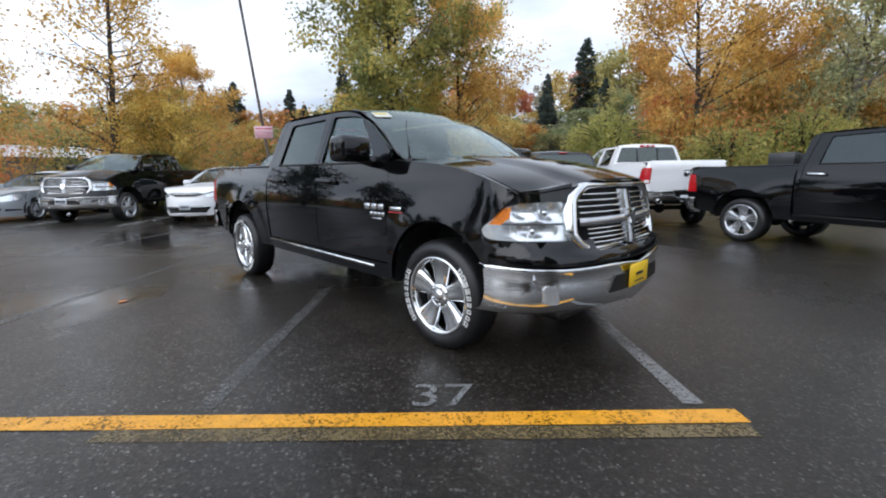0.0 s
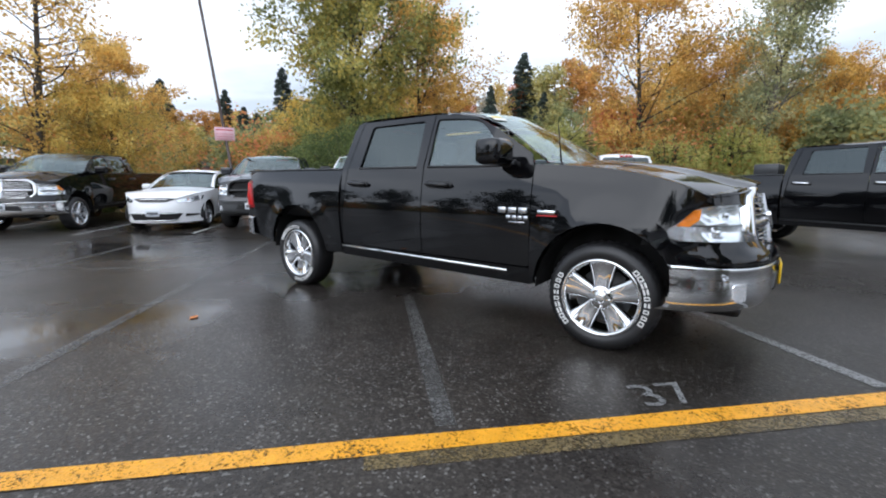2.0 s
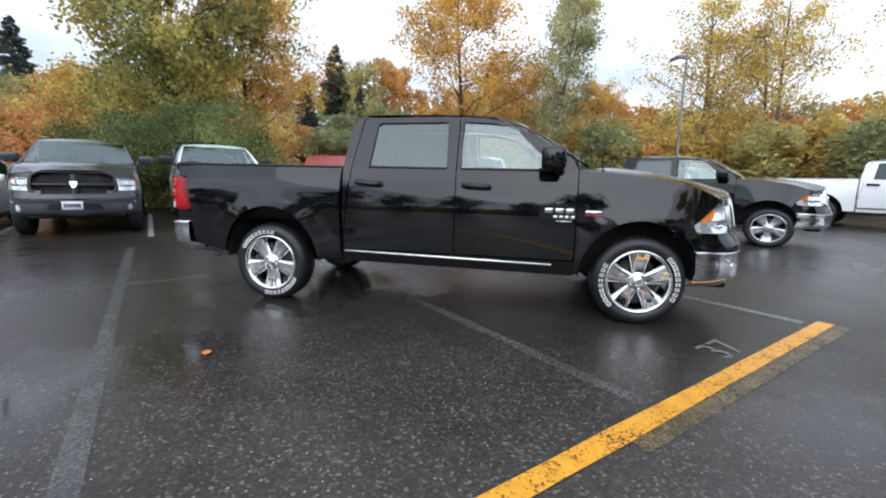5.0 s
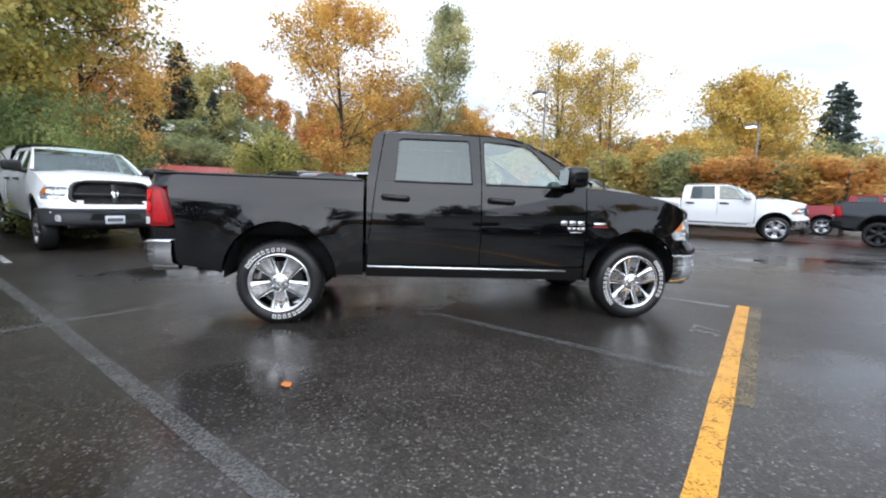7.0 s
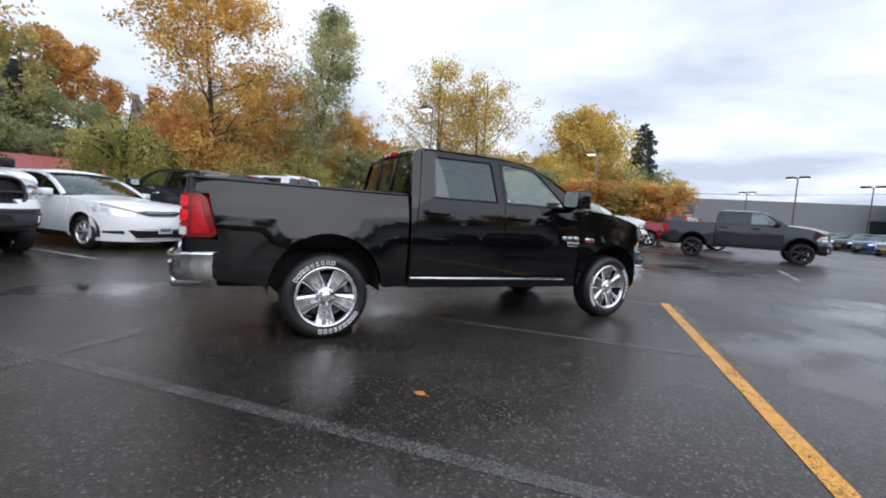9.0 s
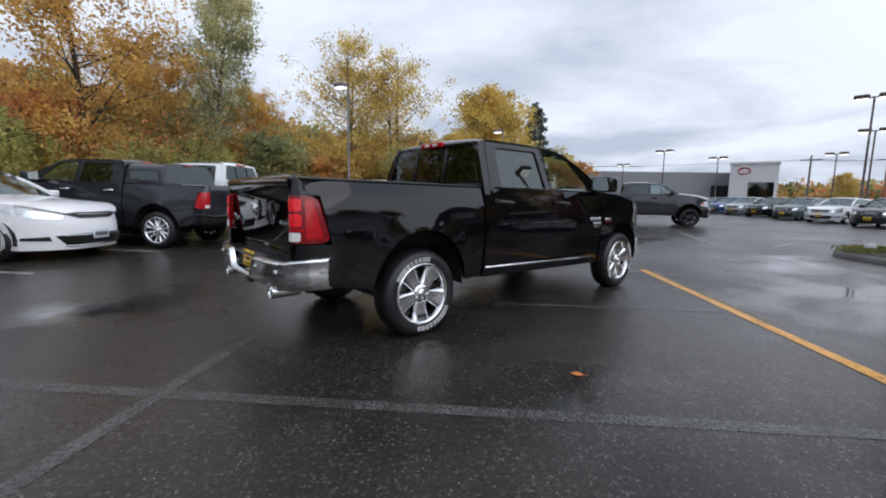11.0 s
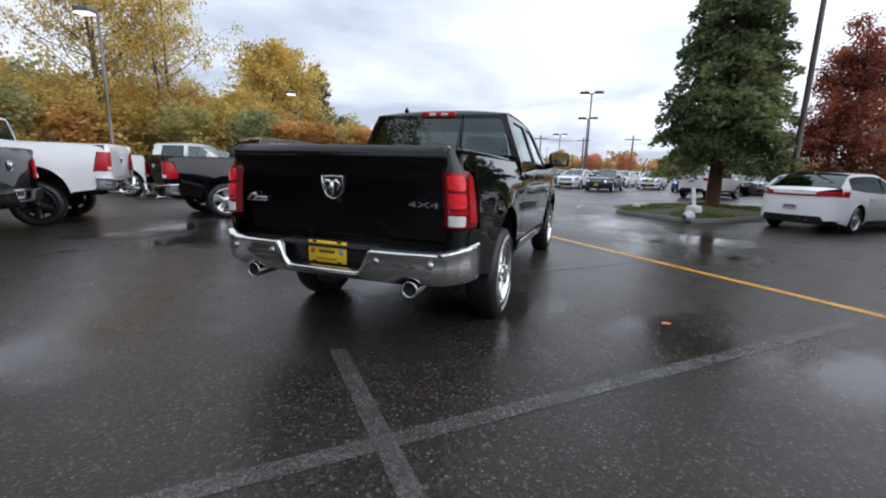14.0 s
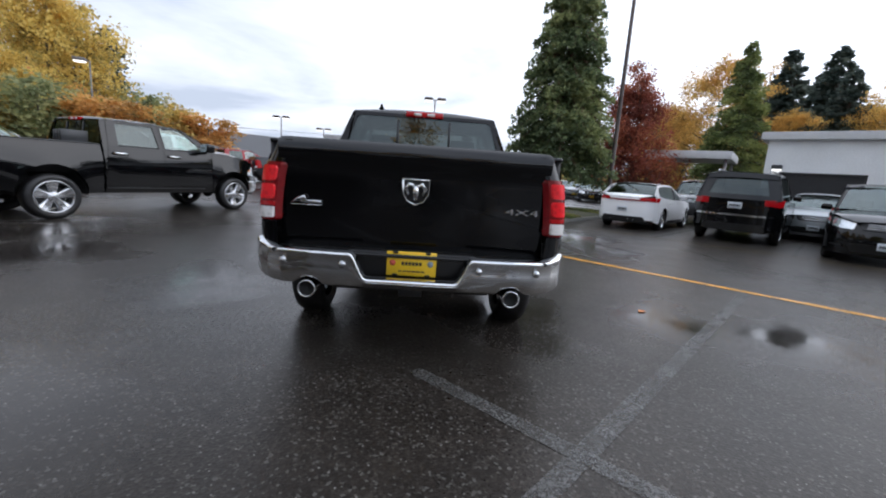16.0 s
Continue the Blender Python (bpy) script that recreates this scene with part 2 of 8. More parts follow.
    return m


def worn_line(name, color, cover, soft=0.05):
    """Road paint worn through to the stones."""
    m, nt, b = start(name)
    v = coords(nt)
    wear = maths(nt, "ADD", maths(nt, "MULTIPLY", noise_fac(nt, v, 4.0, 5, 0.7), 0.35), maths(nt, "MULTIPLY", noise_fac(nt, v, 60, 4, 0.7), 0.65))
    chips = node(nt, "ShaderNodeTexVoronoi", {"Vector": v, "Scale": 75.0})
    keep = ramp(nt, wear, [(cover - soft, (1, 1, 1)), (cover + soft, (0, 0, 0))])
    tone = ramp(nt, noise_fac(nt, v, 12, 4), [(0.3, tuple(c * 0.75 for c in color)), (0.7, color)])
    b.inputs["Roughness"].default_value = 0.32
    nt.links.new(tone, b.inputs["Base Color"])
    bump(nt, b, maths(nt, "ADD", chips.outputs["Distance"], wear), 0.4, 0.005)
    clear = node(nt, "ShaderNodeBsdfTransparent")
    mixed = node(nt, "ShaderNodeMixShader", {0: keep, 1: clear.outputs[0], 2: b.outputs[0]})
    nt.links.new(mixed.outputs[0], nt.nodes["Material Output"].inputs["Surface"])
    return m


M = {
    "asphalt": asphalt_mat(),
    "yellow_line": worn_line("yellow_road_paint", (0.80, 0.36, 0.015), 0.565, 0.04),
    "yellow_faint": worn_line("faded_yellow_road_paint", (0.16, 0.115, 0.045), 0.54, 0.10),
    "white_mid": worn_line("white_stall_paint", (0.21, 0.21, 0.205), 0.56, 0.11),
    "white_line": worn_line("worn_white_road_paint", (0.13, 0.127, 0.12), 0.51, 0.14),
    "white_strong": worn_line("white_road_paint", (0.45, 0.45, 0.44), 0.56),
    "black_paint": car_paint("black_car_paint", (0.0027, 0.0028, 0.0034), 0.0, 0.07),
    "white_paint": car_paint("white_car_paint", (0.88, 0.885, 0.89)),
    "grey_paint": car_paint("dark_grey_car_paint", (0.035, 0.037, 0.042), 0.35),
    "charcoal_paint": car_paint("charcoal_car_paint", (0.022, 0.024, 0.03), 0.3),
    "silver_paint": car_paint("silver_car_paint", (0.42, 0.45, 0.47), 0.5),
    "red_paint": car_paint("dark_red_car_paint", (0.28, 0.012, 0.018), 0.2),
    "blue_paint": car_paint("blue_car_paint", (0.04, 0.10, 0.28), 0.3),
    "green_paint": car_paint("grey_green_car_paint", (0.10, 0.13, 0.12), 0.3),
    "chrome": plain("chrome", (0.78, 0.79, 0.80), 0.05, 1.0, 0.06, 3, 40, 0.004),
    "steel": plain("brushed_steel", (0.45, 0.45, 0.46), 0.3, 1.0),
    "alloy": plain("silver_alloy", (0.55, 0.56, 0.58), 0.22, 0.9, 0.1),
    "tyre": plain("wet_tyre_rubber", (0.014, 0.014, 0.015), 0.45, 0, 0.3, 5, 90, 0.2),
    "white_rubber": plain("white_tyre_lettering", (0.8, 0.8, 0.78), 0.5),
    "black_plastic": plain("black_plastic", (0.009, 0.009, 0.0095), 0.35, 0, 0.2, 5, 160, 0.15),
    "grey_plastic": plain("grey_plastic", (0.05, 0.052, 0.055), 0.5, 0, 0.2, 5, 160, 0.15),
    "under": plain("underbody_black", (0.008, 0.008, 0.008), 0.8),
    "cloth": plain("dark_seat_cloth", (0.035, 0.035, 0.037), 0.9, 0, 0.3, 8, 220, 0.2),
    "glass": glass_pane("clear_car_glass", (0.78, 0.90, 0.87), 0.02, 0.15),
    "screen": glass_pane("green_tinted_windscreen", (0.70, 0.84, 0.79), 0.02, 0.14),
    "tinted": glass_pane("tinted_car_glass", (0.06, 0.066, 0.066), 0.02, 0.095),
    "head_lens": glass_pane("headlight_lens", (0.97, 0.98, 0.99), 0.02, 0.05),
    "reflector": plain("headlight_reflector", (0.93, 0.94, 0.96), 0.16, 0.75, 0.10, 14, 30, 0.08),
    "red_lens": lens_mat("red_tail_lens", (0.46, 0.004, 0.008)),
    "red_dark": lens_mat("dark_red_tail_lens", (0.20, 0.003, 0.006)),
    "red_bright": lens_mat("bright_red_tail_lens", (0.88, 0.016, 0.024)),
    "amber": lens_mat("amber_lens", (0.85, 0.24, 0.02)),
    "clear_lens": lens_mat("clear_reversing_lens", (0.75, 0.72, 0.70)),
    "plate_yellow": plain("yellow_plate", (0.85, 0.55, 0.02), 0.4, 0, 0.08),
    "plate_white": plain("white_plate", (0.62, 0.66, 0.70), 0.4, 0, 0.08),
    "sticker_red": plain("red_sticker", (0.62, 0.10, 0.06), 0.45),
    "sticker_blue": plain("pale_blue_sticker", (0.30, 0.36, 0.42), 0.45),
    "ink": plain("dark_print", (0.02, 0.02, 0.025), 0.5),
    "red_print": plain("red_print", (0.5, 0.03, 0.03), 0.5),
    "sticker": plain("white_sticker", (0.75, 0.74, 0.66), 0.5),
    "sticker_y": plain("yellow_sticker", (0.75, 0.60, 0.08), 0.5),
    "bark": plain("wet_bark", (0.07, 0.058, 0.045), 0.85, 0, 0.5, 3, 25, 0.7),
    "bark_pale": plain("pale_bark", (0.16, 0.14, 0.115), 0.85, 0, 0.5, 3, 25, 0.7),
    "bark_red": plain("reddish_bark", (0.13, 0.06, 0.04), 0.85, 0, 0.5, 3, 25, 0.8),
    "pole": plain("galvanised_pole", (0.20, 0.19, 0.19), 0.5, 0.5, 0.2),
    "pole_brown": plain("brown_painted_pole", (0.07, 0.05, 0.045), 0.5, 0.1, 0.2),
    "kerb": plain("concrete_kerb", (0.15, 0.15, 0.135), 0.75, 0, 0.35, 2, 70, 0.35),
    "pvc": plain("weathered_white_plastic", (0.55, 0.55, 0.54), 0.5, 0, 0.25),
    "wall_white": plain("painted_metal_siding", (0.84, 0.85, 0.85), 0.55, 0, 0.2, 0.4, 20, 0.1),
    "wall_grey": plain("grey_block_wall", (0.22, 0.225, 0.235), 0.7, 0, 0.12, 0.3, 12, 0.15),
    "wall_pale": plain("pale_fascia", (0.60, 0.60, 0.60), 0.6, 0, 0.1),
    "dark_open": plain("bay_shade_sheet", (0.02, 0.02, 0.022), 0.6),
    "roof_red": plain("red_metal_roof", (0.36, 0.06, 0.05), 0.5, 0, 0.25, 0.6, 18, 0.2),
    "logo_red": plain("red_sign_panel", (0.45, 0.02, 0.025), 0.5),
    "sign_pink": plain("faded_red_and_white_sign", (0.66, 0.42, 0.46), 0.5, 0, 0.15),
    "cone": plain("orange_cone_plastic", (0.75, 0.16, 0.03), 0.5),
    "lamp_glass": plain("lamp_diffuser", (0.75, 0.76, 0.78), 0.25),
    "wood": plain("weathered_pole_wood", (0.12, 0.095, 0.075), 0.85, 0, 0.4, 2, 30, 0.5),
    "dry_leaf": plain("fallen_leaf", (0.62, 0.2, 0.04), 0.6),
}
M["leaf_orange"] = leaf_mat("orange_leaves", [(0.2, (0.40, 0.25, 0.08)), (0.5, (0.75, 0.46, 0.12)), (0.8, (0.86, 0.62, 0.20))])
M["leaf_yellow"] = leaf_mat("yellow_leaves", [(0.2, (0.34, 0.28, 0.08)), (0.5, (0.7, 0.5, 0.13)), (0.8, (0.85, 0.66, 0.2))])
M["leaf_olive"] = leaf_mat("olive_leaves", [(0.2, (0.17, 0.19, 0.07)), (0.5, (0.38, 0.37, 0.12)), (0.8, (0.66, 0.52, 0.14))])
M["leaf_pale"] = leaf_mat("grey_green_leaves", [(0.2, (0.24, 0.27, 0.15)), (0.5, (0.46, 0.47, 0.25)), (0.8, (0.66, 0.6, 0.3))])
M["leaf_green"] = leaf_mat("green_leaves", [(0.2, (0.09, 0.12, 0.045)), (0.5, (0.21, 0.26, 0.09)), (0.8, (0.36, 0.38, 0.13))])
M["leaf_willow"] = leaf_mat("yellow_green_willow_leaves", [(0.2, (0.32, 0.34, 0.10)), (0.5, (0.52, 0.50, 0.16)), (0.8, (0.70, 0.62, 0.22))])
M["leaf_red"] = leaf_mat("red_leaves", [(0.2, (0.50, 0.17, 0.09)), (0.5, (0.80, 0.30, 0.15)), (0.8, (0.88, 0.48, 0.20))])
M["leaf_maroon"] = leaf_mat("maroon_leaves", [(0.2, (0.15, 0.045, 0.035)), (0.5, (0.32, 0.09, 0.055)), (0.8, (0.48, 0.17, 0.08))])
M["needle"] = leaf_mat("dark_green_needles", [(0.2, (0.08, 0.11, 0.055)), (0.5, (0.18, 0.23, 0.105)), (0.8, (0.36, 0.39, 0.17))])
M["needle_far"] = leaf_mat("blue_green_needles", [(0.2, (0.05, 0.07, 0.06)), (0.5, (0.1, 0.13, 0.11)), (0.8, (0.17, 0.2, 0.16))])
M["mixed_woods"] = leaf_mat("autumn_woods_leaves", [(0.10, (0.12, 0.15, 0.065)), (0.34, (0.27, 0.28, 0.11)), (0.50, (0.50, 0.42, 0.14)), (0.63, (0.72, 0.40, 0.13)), (0.82, (0.74, 0.29, 0.13))], 0.21, 0.2)
# bank leaves: darks lifted and tones narrowed, distance haze put into the colours
for nm, c0, c1, c2 in (("orange", (0.42, 0.24, 0.08), (0.66, 0.36, 0.11), (0.78, 0.46, 0.15)), ("gold", (0.42, 0.33, 0.10), (0.64, 0.46, 0.14), (0.76, 0.58, 0.20)), ("olive", (0.30, 0.30, 0.12), (0.48, 0.43, 0.17), (0.62, 0.52, 0.20)),
                        ("green", (0.19, 0.22, 0.11), (0.32, 0.35, 0.17), (0.48, 0.47, 0.22)), ("rust", (0.42, 0.14, 0.08), (0.66, 0.24, 0.12), (0.76, 0.36, 0.16)), ("pale", (0.34, 0.31, 0.24), (0.48, 0.43, 0.33), (0.58, 0.52, 0.38))):
    M["bank_" + nm] = leaf_mat("bank_%s_leaves" % nm, [(0.2, c0), (0.5, c1), (0.8, c2)], 0.5, 0.3)
M["grass"] = leaf_mat("grass_blades", [(0.2, (0.07, 0.1, 0.03)), (0.5, (0.15, 0.18, 0.05)), (0.8, (0.28, 0.25, 0.09))])
M["soil"] = plain("damp_soil_and_grass", (0.055, 0.055, 0.026), 0.9, 0, 0.5, 0.8, 30, 0.5)
lamp_on = M["lamp_glass"].node_tree.nodes["Principled BSDF"]
lamp_on.inputs["Emission Color"].default_value = (1.0, 0.97, 0.9, 1)
lamp_on.inputs["Emission Strength"].default_value = 1.6

# ---- mesh tools ----
def to_mesh(name, bm, mat, smooth=True):
    me = bpy.data.meshes.new(name)
    if smooth:
        for f in bm.faces:
            f.smooth = True
    bm.to_mesh(me)
    bm.free()
    for mm in mat if isinstance(mat, (list, tuple)) else (mat,):
        me.materials.append(mm)
    return me


def face_out(bm):
    """Turns each connected skin of a vehicle so that it faces away from the middle of the body."""
    bmesh.ops.recalc_face_normals(bm, faces=bm.faces)
    todo = set(bm.faces)
    while todo:
        stack, skin = [todo.pop()], []
        while stack:
            f = stack.pop()
            skin.append(f)
            for e in f.edges:
                for g in e.link_faces:
                    if g in todo:
                        todo.discard(g)
                        stack.append(g)
        total = 0.0
        for f in skin:
            c = f.calc_center_median()
            total += f.calc_area() * f.normal.dot(c - Vector((min(3.0, max(0.3, c.x)), 0, 0.85)))
        if total < 0:
            bmesh.ops.reverse_faces(bm, faces=skin)


BODY = {"on": False}


def part(name, bm, mat, parent, label="", smooth=True):
    if BODY["on"]:
        face_out(bm)
    ob = new(name, to_mesh(name, bm, mat, smooth))
    ob.parent = parent
    if label:
        ob["label"] = label
    return ob


def thing(name, label, category, m=None, group="", kind=""):
    ob = new(name)
    ob.empty_display_size = 0.2
    if m is not None:
        ob.matrix_world = m
    return tagged(ob, label, category, group, kind)


def solid(name, bm, mat, label, category="", group="", kind="", m=None, smooth=True):
    ob = new(name, to_mesh(name, bm, mat, smooth))
    if m is not None:
        ob.matrix_world = m
    return tagged(ob, label, category, group, kind)


def hermite(pts):
    """A smooth curve y(x) through the points."""
    xs, ys = [p[0] for p in pts], [p[1] for p in pts]
    n = len(xs)
    ms = []
    for i in range(n):
        a, b = max(i - 1, 0), min(i + 1, n - 1)
        ms.append((ys[b] - ys[a]) / (xs[b] - xs[a]))

    def f(x):
        if x <= xs[0]:
            return ys[0]
        if x >= xs[-1]:
            return ys[-1]
        i = next(k for k in range(n - 1) if x <= xs[k + 1])
        h = xs[i + 1] - xs[i]
        t = (x - xs[i]) / h
        return ((2 * t**3 - 3 * t**2 + 1) * ys[i] + (t**3 - 2 * t**2 + t) * h * ms[i]
                + (-2 * t**3 + 3 * t**2) * ys[i + 1] + (t**3 - t**2) * h * ms[i + 1])
    return f


def arc(cx, cz, rx, rz, a0, a1, n=14):
    return [(cx + rx * math.cos(radians(a0 + (a1 - a0) * i / n)), cz + rz * math.sin(radians(a0 + (a1 - a0) * i / n))) for i in range(n + 1)]


def rounded(pts, r, n=4):
    """The polygon with its corners rounded."""
    out = []
    k = len(pts)
    for i in range(k):
        p, a, b = Vector(pts[i]), Vector(pts[i - 1]), Vector(pts[(i + 1) % k])
        la, lb = (a - p).length, (b - p).length
        q = min(r, la * 0.45, lb * 0.45)
        s, e = p + (a - p) / la * q, p + (b - p) / lb * q
        for j in range(n + 1):
            t = j / n
            out.append(tuple((1 - t) ** 2 * s + 2 * t * (1 - t) * p + t * t * e))
    return out


def panel(bm, pts, fmap, step=0.12, rim=None):
    """Fills a 2D outline, cuts it into a grid, bends it by fmap(u, v) and turns its edge in by the vector rim."""
    tmp = bmesh.new()
    vs = [tmp.verts.new((u, v, 0)) for u, v in pts]
    try:
        tmp.faces.new(vs)
    except ValueError:
        return
    for ax in (0, 1):
        lo, hi = min(p[ax] for p in pts), max(p[ax] for p in pts)
        n = max(1, int((hi - lo) / step))
        for i in range(1, n):
            co = [0, 0, 0]
            co[ax] = lo + (hi - lo) * i / n
            no = [0, 0, 0]
            no[ax] = 1
            bmesh.ops.bisect_plane(tmp, geom=tmp.verts[:] + tmp.edges[:] + tmp.faces[:], plane_co=co, plane_no=no, dist=1e-5)
    for v in tmp.verts:
        v.co = fmap(v.co.x, v.co.y)
    for f in tmp.faces:
        f.smooth = True
    if rim is not None:
        edge = [e for e in tmp.edges if e.is_boundary]
        for e in edge:
            e.smooth = False
        res = bmesh.ops.extrude_edge_only(tmp, edges=edge)
        for g in res["geom"]:
            if isinstance(g, bmesh.types.BMVert):
                g.co += Vector(rim(g.co) if callable(rim) else rim)
    merge(bm, tmp)


def merge(bm, tmp):
    me = bpy.data.meshes.new("tmp")
    tmp.to_mesh(me)
    tmp.free()
    bm.from_mesh(me)
    bpy.data.meshes.remove(me)


def loft(bm, lines, close=False):
    """A skin over rows of points of one length."""
    rows = [[bm.verts.new(p) for p in line] for line in lines]
    for a, b in zip(rows, rows[1:]):
        n = len(a)
        for i in range(n if close else n - 1):
            j = (i + 1) % n
            try:
                f = bm.faces.new((a[i], a[j], b[j], b[i]))
                f.smooth = True
            except ValueError:
                pass
    return rows


def box(bm, x0, x1, y0, y1, z0, z1, bevel=0.0, seg=2, m=None):
    tmp = bmesh.new()
    bmesh.ops.create_cube(tmp, size=1)
    for v in tmp.verts:
        v.co = (x0 + (v.co.x + 0.5) * (x1 - x0), y0 + (v.co.y + 0.5) * (y1 - y0), z0 + (v.co.z + 0.5) * (z1 - z0))
    if bevel:
        bmesh.ops.bevel(tmp, geom=tmp.edges[:], offset=min(bevel, 0.45 * min(abs(x1 - x0), abs(y1 - y0), abs(z1 - z0))), segments=seg, affect="EDGES", profile=0.6)
    if m is not None:
        bmesh.ops.transform(tmp, matrix=m, verts=tmp.verts)
    merge(bm, tmp)


def lathe(bm, profile, seg=40, m=None, close=False):
    """Turns (radius, height) points round the local y axis, laid into m."""
    tmp = bmesh.new()
    rings = []
    for r, h in profile:
        rings.append([tmp.verts.new((r * math.cos(2 * math.pi * i / seg), h, r * math.sin(2 * math.pi * i / seg))) for i in range(seg)])
    for a, b in zip(rings, rings[1:] + (rings[:1] if close else [])):
        for i in range(seg):
            j = (i + 1) % seg
            f = tmp.faces.new((a[i], a[j], b[j], b[i]))
            f.smooth = True
    if m is not None:
        bmesh.ops.transform(tmp, matrix=m, verts=tmp.verts)
    bmesh.ops.recalc_face_normals(tmp, faces=tmp.faces)
    merge(bm, tmp)


def tube(bm, pts, radii, seg=8, cap=True):
    """A round bar along points, with a radius at each."""
    rings = []
    pts = [Vector(p) for p in pts]
    for i, p in enumerate(pts):
        d = (pts[min(i + 1, len(pts) - 1)] - pts[max(i - 1, 0)]).normalized()
        side = d.cross(Vector((0, 0, 1)) if abs(d.z) < 0.95 else Vector((1, 0, 0))).normalized()
        up = side.cross(d)
        r = radii[i] if isinstance(radii, (list, tuple)) else radii
        rings.append([bm.verts.new(p + r * (math.cos(2 * math.pi * k / seg) * side + math.sin(2 * math.pi * k / seg) * up)) for k in range(seg)])
    for a, b in zip(rings, rings[1:]):
        for k in range(seg):
            j = (k + 1) % seg
            f = bm.faces.new((a[k], a[j], b[j], b[k]))
            f.smooth = True
    if cap:
        for ring in (rings[0], rings[-1]):
            try:
                bm.faces.new(ring)
            except ValueError:
                pass


def text_mesh(name, body, size, mat, depth=0.003):
    """Raised letters as a mesh in the xy plane, centred."""
    cu = bpy.data.curves.new(name, "FONT")
    cu.body, cu.size, cu.extrude, cu.align_x, cu.align_y = body, size, depth, "CENTER", "CENTER"
    tmp = bpy.data.objects.new(name, cu)
    scene.collection.objects.link(tmp)
    bpy.context.view_layer.update()
    me = bpy.data.meshes.new_from_object(tmp.evaluated_get(bpy.context.evaluated_depsgraph_get()))
    bpy.data.objects.remove(tmp)
    me.materials.clear()
    me.materials.append(mat)
    me.name = name
    return me

# ---- wheels ----
WHEELS = {}


def wheel_meshes(style, R, W, rim_r, rim_mat, letters):
    """Tyre, rim, spokes, hub cap and lettering, turned round y; the outer face looks to -y."""
    key = (style, R, W, rim_r, rim_mat.name, letters)
    if key in WHEELS:
        return WHEELS[key]
    h = W / 2
    bm = bmesh.new()
    prof = [(rim_r - 0.01, -h + 0.05), (rim_r + 0.005, -h + 0.02), (rim_r + 0.03, -h + 0.006), ((rim_r + R) / 2, -h), (R - 0.05, -h + 0.008),
            (R - 0.02, -h + 0.022), (R - 0.006, -h + 0.045), (R, -h + 0.075), (R, h - 0.075), (R - 0.006, h - 0.045), (R - 0.02, h - 0.02), ((rim_r + R) / 2, h), (rim_r, h - 0.03)]
    lathe(bm, prof, 88)
    # notched shoulder tread
    for v in bm.verts:
        r = math.hypot(v.co.x, v.co.z)
        if r > R - 0.03 and abs(v.co.y) > h - 0.09 and round(math.atan2(v.co.z, v.co.x) / (2 * math.pi) * 88) % 2:
            v.co.x, v.co.z = v.co.x * (1 - 0.010 / r), v.co.z * (1 - 0.010 / r)
    tyre = to_mesh("tyre", bm, M["tyre"])
    bm = bmesh.new()
    lathe(bm, [(rim_r + 0.012, -h + 0.012), (rim_r + 0.004, -h + 0.002), (rim_r - 0.012, -h + 0.012), (rim_r - 0.022, -h + 0.05), (rim_r - 0.03, h - 0.06)], 48)
    rim = to_mesh("rim", bm, rim_mat)
    n = {"five": 5, "six": 6, "split": 6, "ten": 10, "steel": 5}[style]
    bm = bmesh.new()
    yf = -h + 0.018
    if style in ("five", "six", "steel"):
        w0, w1 = (0.050, 0.098) if style == "five" else ((0.05, 0.07) if style == "six" else (0.09, 0.12))
        rows = []
        for t in np.linspace(0, 1, 8):
            r = 0.055 + t * (rim_r - 0.069)
            w = w0 + (w1 - w0) * t**1.3
            y = yf + 0.016 - 0.012 * t + 0.012 * math.sin(math.pi * t)
            if style == "five":
                rows.append([(-w * 1.12, y + 0.06, r), (-w * 1.04, y + 0.03, r), (-w * 0.92, y + 0.008, r), (-w * 0.66, y, r), (-w * 0.25, y + 0.003, r), (w * 0.25, y + 0.003, r), (w * 0.66, y, r), (w * 0.92, y + 0.008, r), (w * 1.04, y + 0.03, r), (w * 1.12, y + 0.06, r)])
            else:
                rows.append([(-w, y + 0.055, r), (-w, y + 0.012, r), (-w * 0.82, y, r), (-w * 0.3, y - 0.005, r), (w * 0.3, y - 0.005, r), (w * 0.82, y, r), (w, y + 0.012, r), (w, y + 0.055, r)])
        loft(bm, rows)
    elif style == "split":
        for sgn in (-1, 1):
            rows = []
            for t in np.linspace(0, 1, 6):
                r = 0.06 + t * (rim_r - 0.077)
                c, w = sgn * (0.012 + 0.052 * t), 0.02 + 0.004 * t
                y = yf + 0.012 + 0.012 * math.sin(math.pi * t)
                rows.append([(c - w, y + 0.05, r), (c - w, y + 0.008, r), (c, y, r), (c + w, y + 0.008, r), (c + w, y + 0.05, r)])
            loft(bm, rows)
    else:
        rows = []
        for t in np.linspace(0, 1, 5):
            r = 0.05 + t * (rim_r - 0.067)
            w = 0.02 + 0.008 * t
            y = yf + 0.01 + 0.012 * math.sin(math.pi * t)
            rows.append([(-w, y + 0.05, r), (-w, y + 0.008, r), (0, y, r), (w, y + 0.008, r), (w, y + 0.05, r)])
        loft(bm, rows)
    spoke = to_mesh("spoke", bm, rim_mat)
    bm = bmesh.new()
    lathe(bm, [(0.095, yf + 0.06), (0.090, yf + 0.024), (0.080, yf + 0.012), (0.050, yf + 0.010), (0.036, yf + 0.006), (0.034, yf - 0.002), (0.024, yf - 0.005), (0.0005, yf - 0.005)], 28)
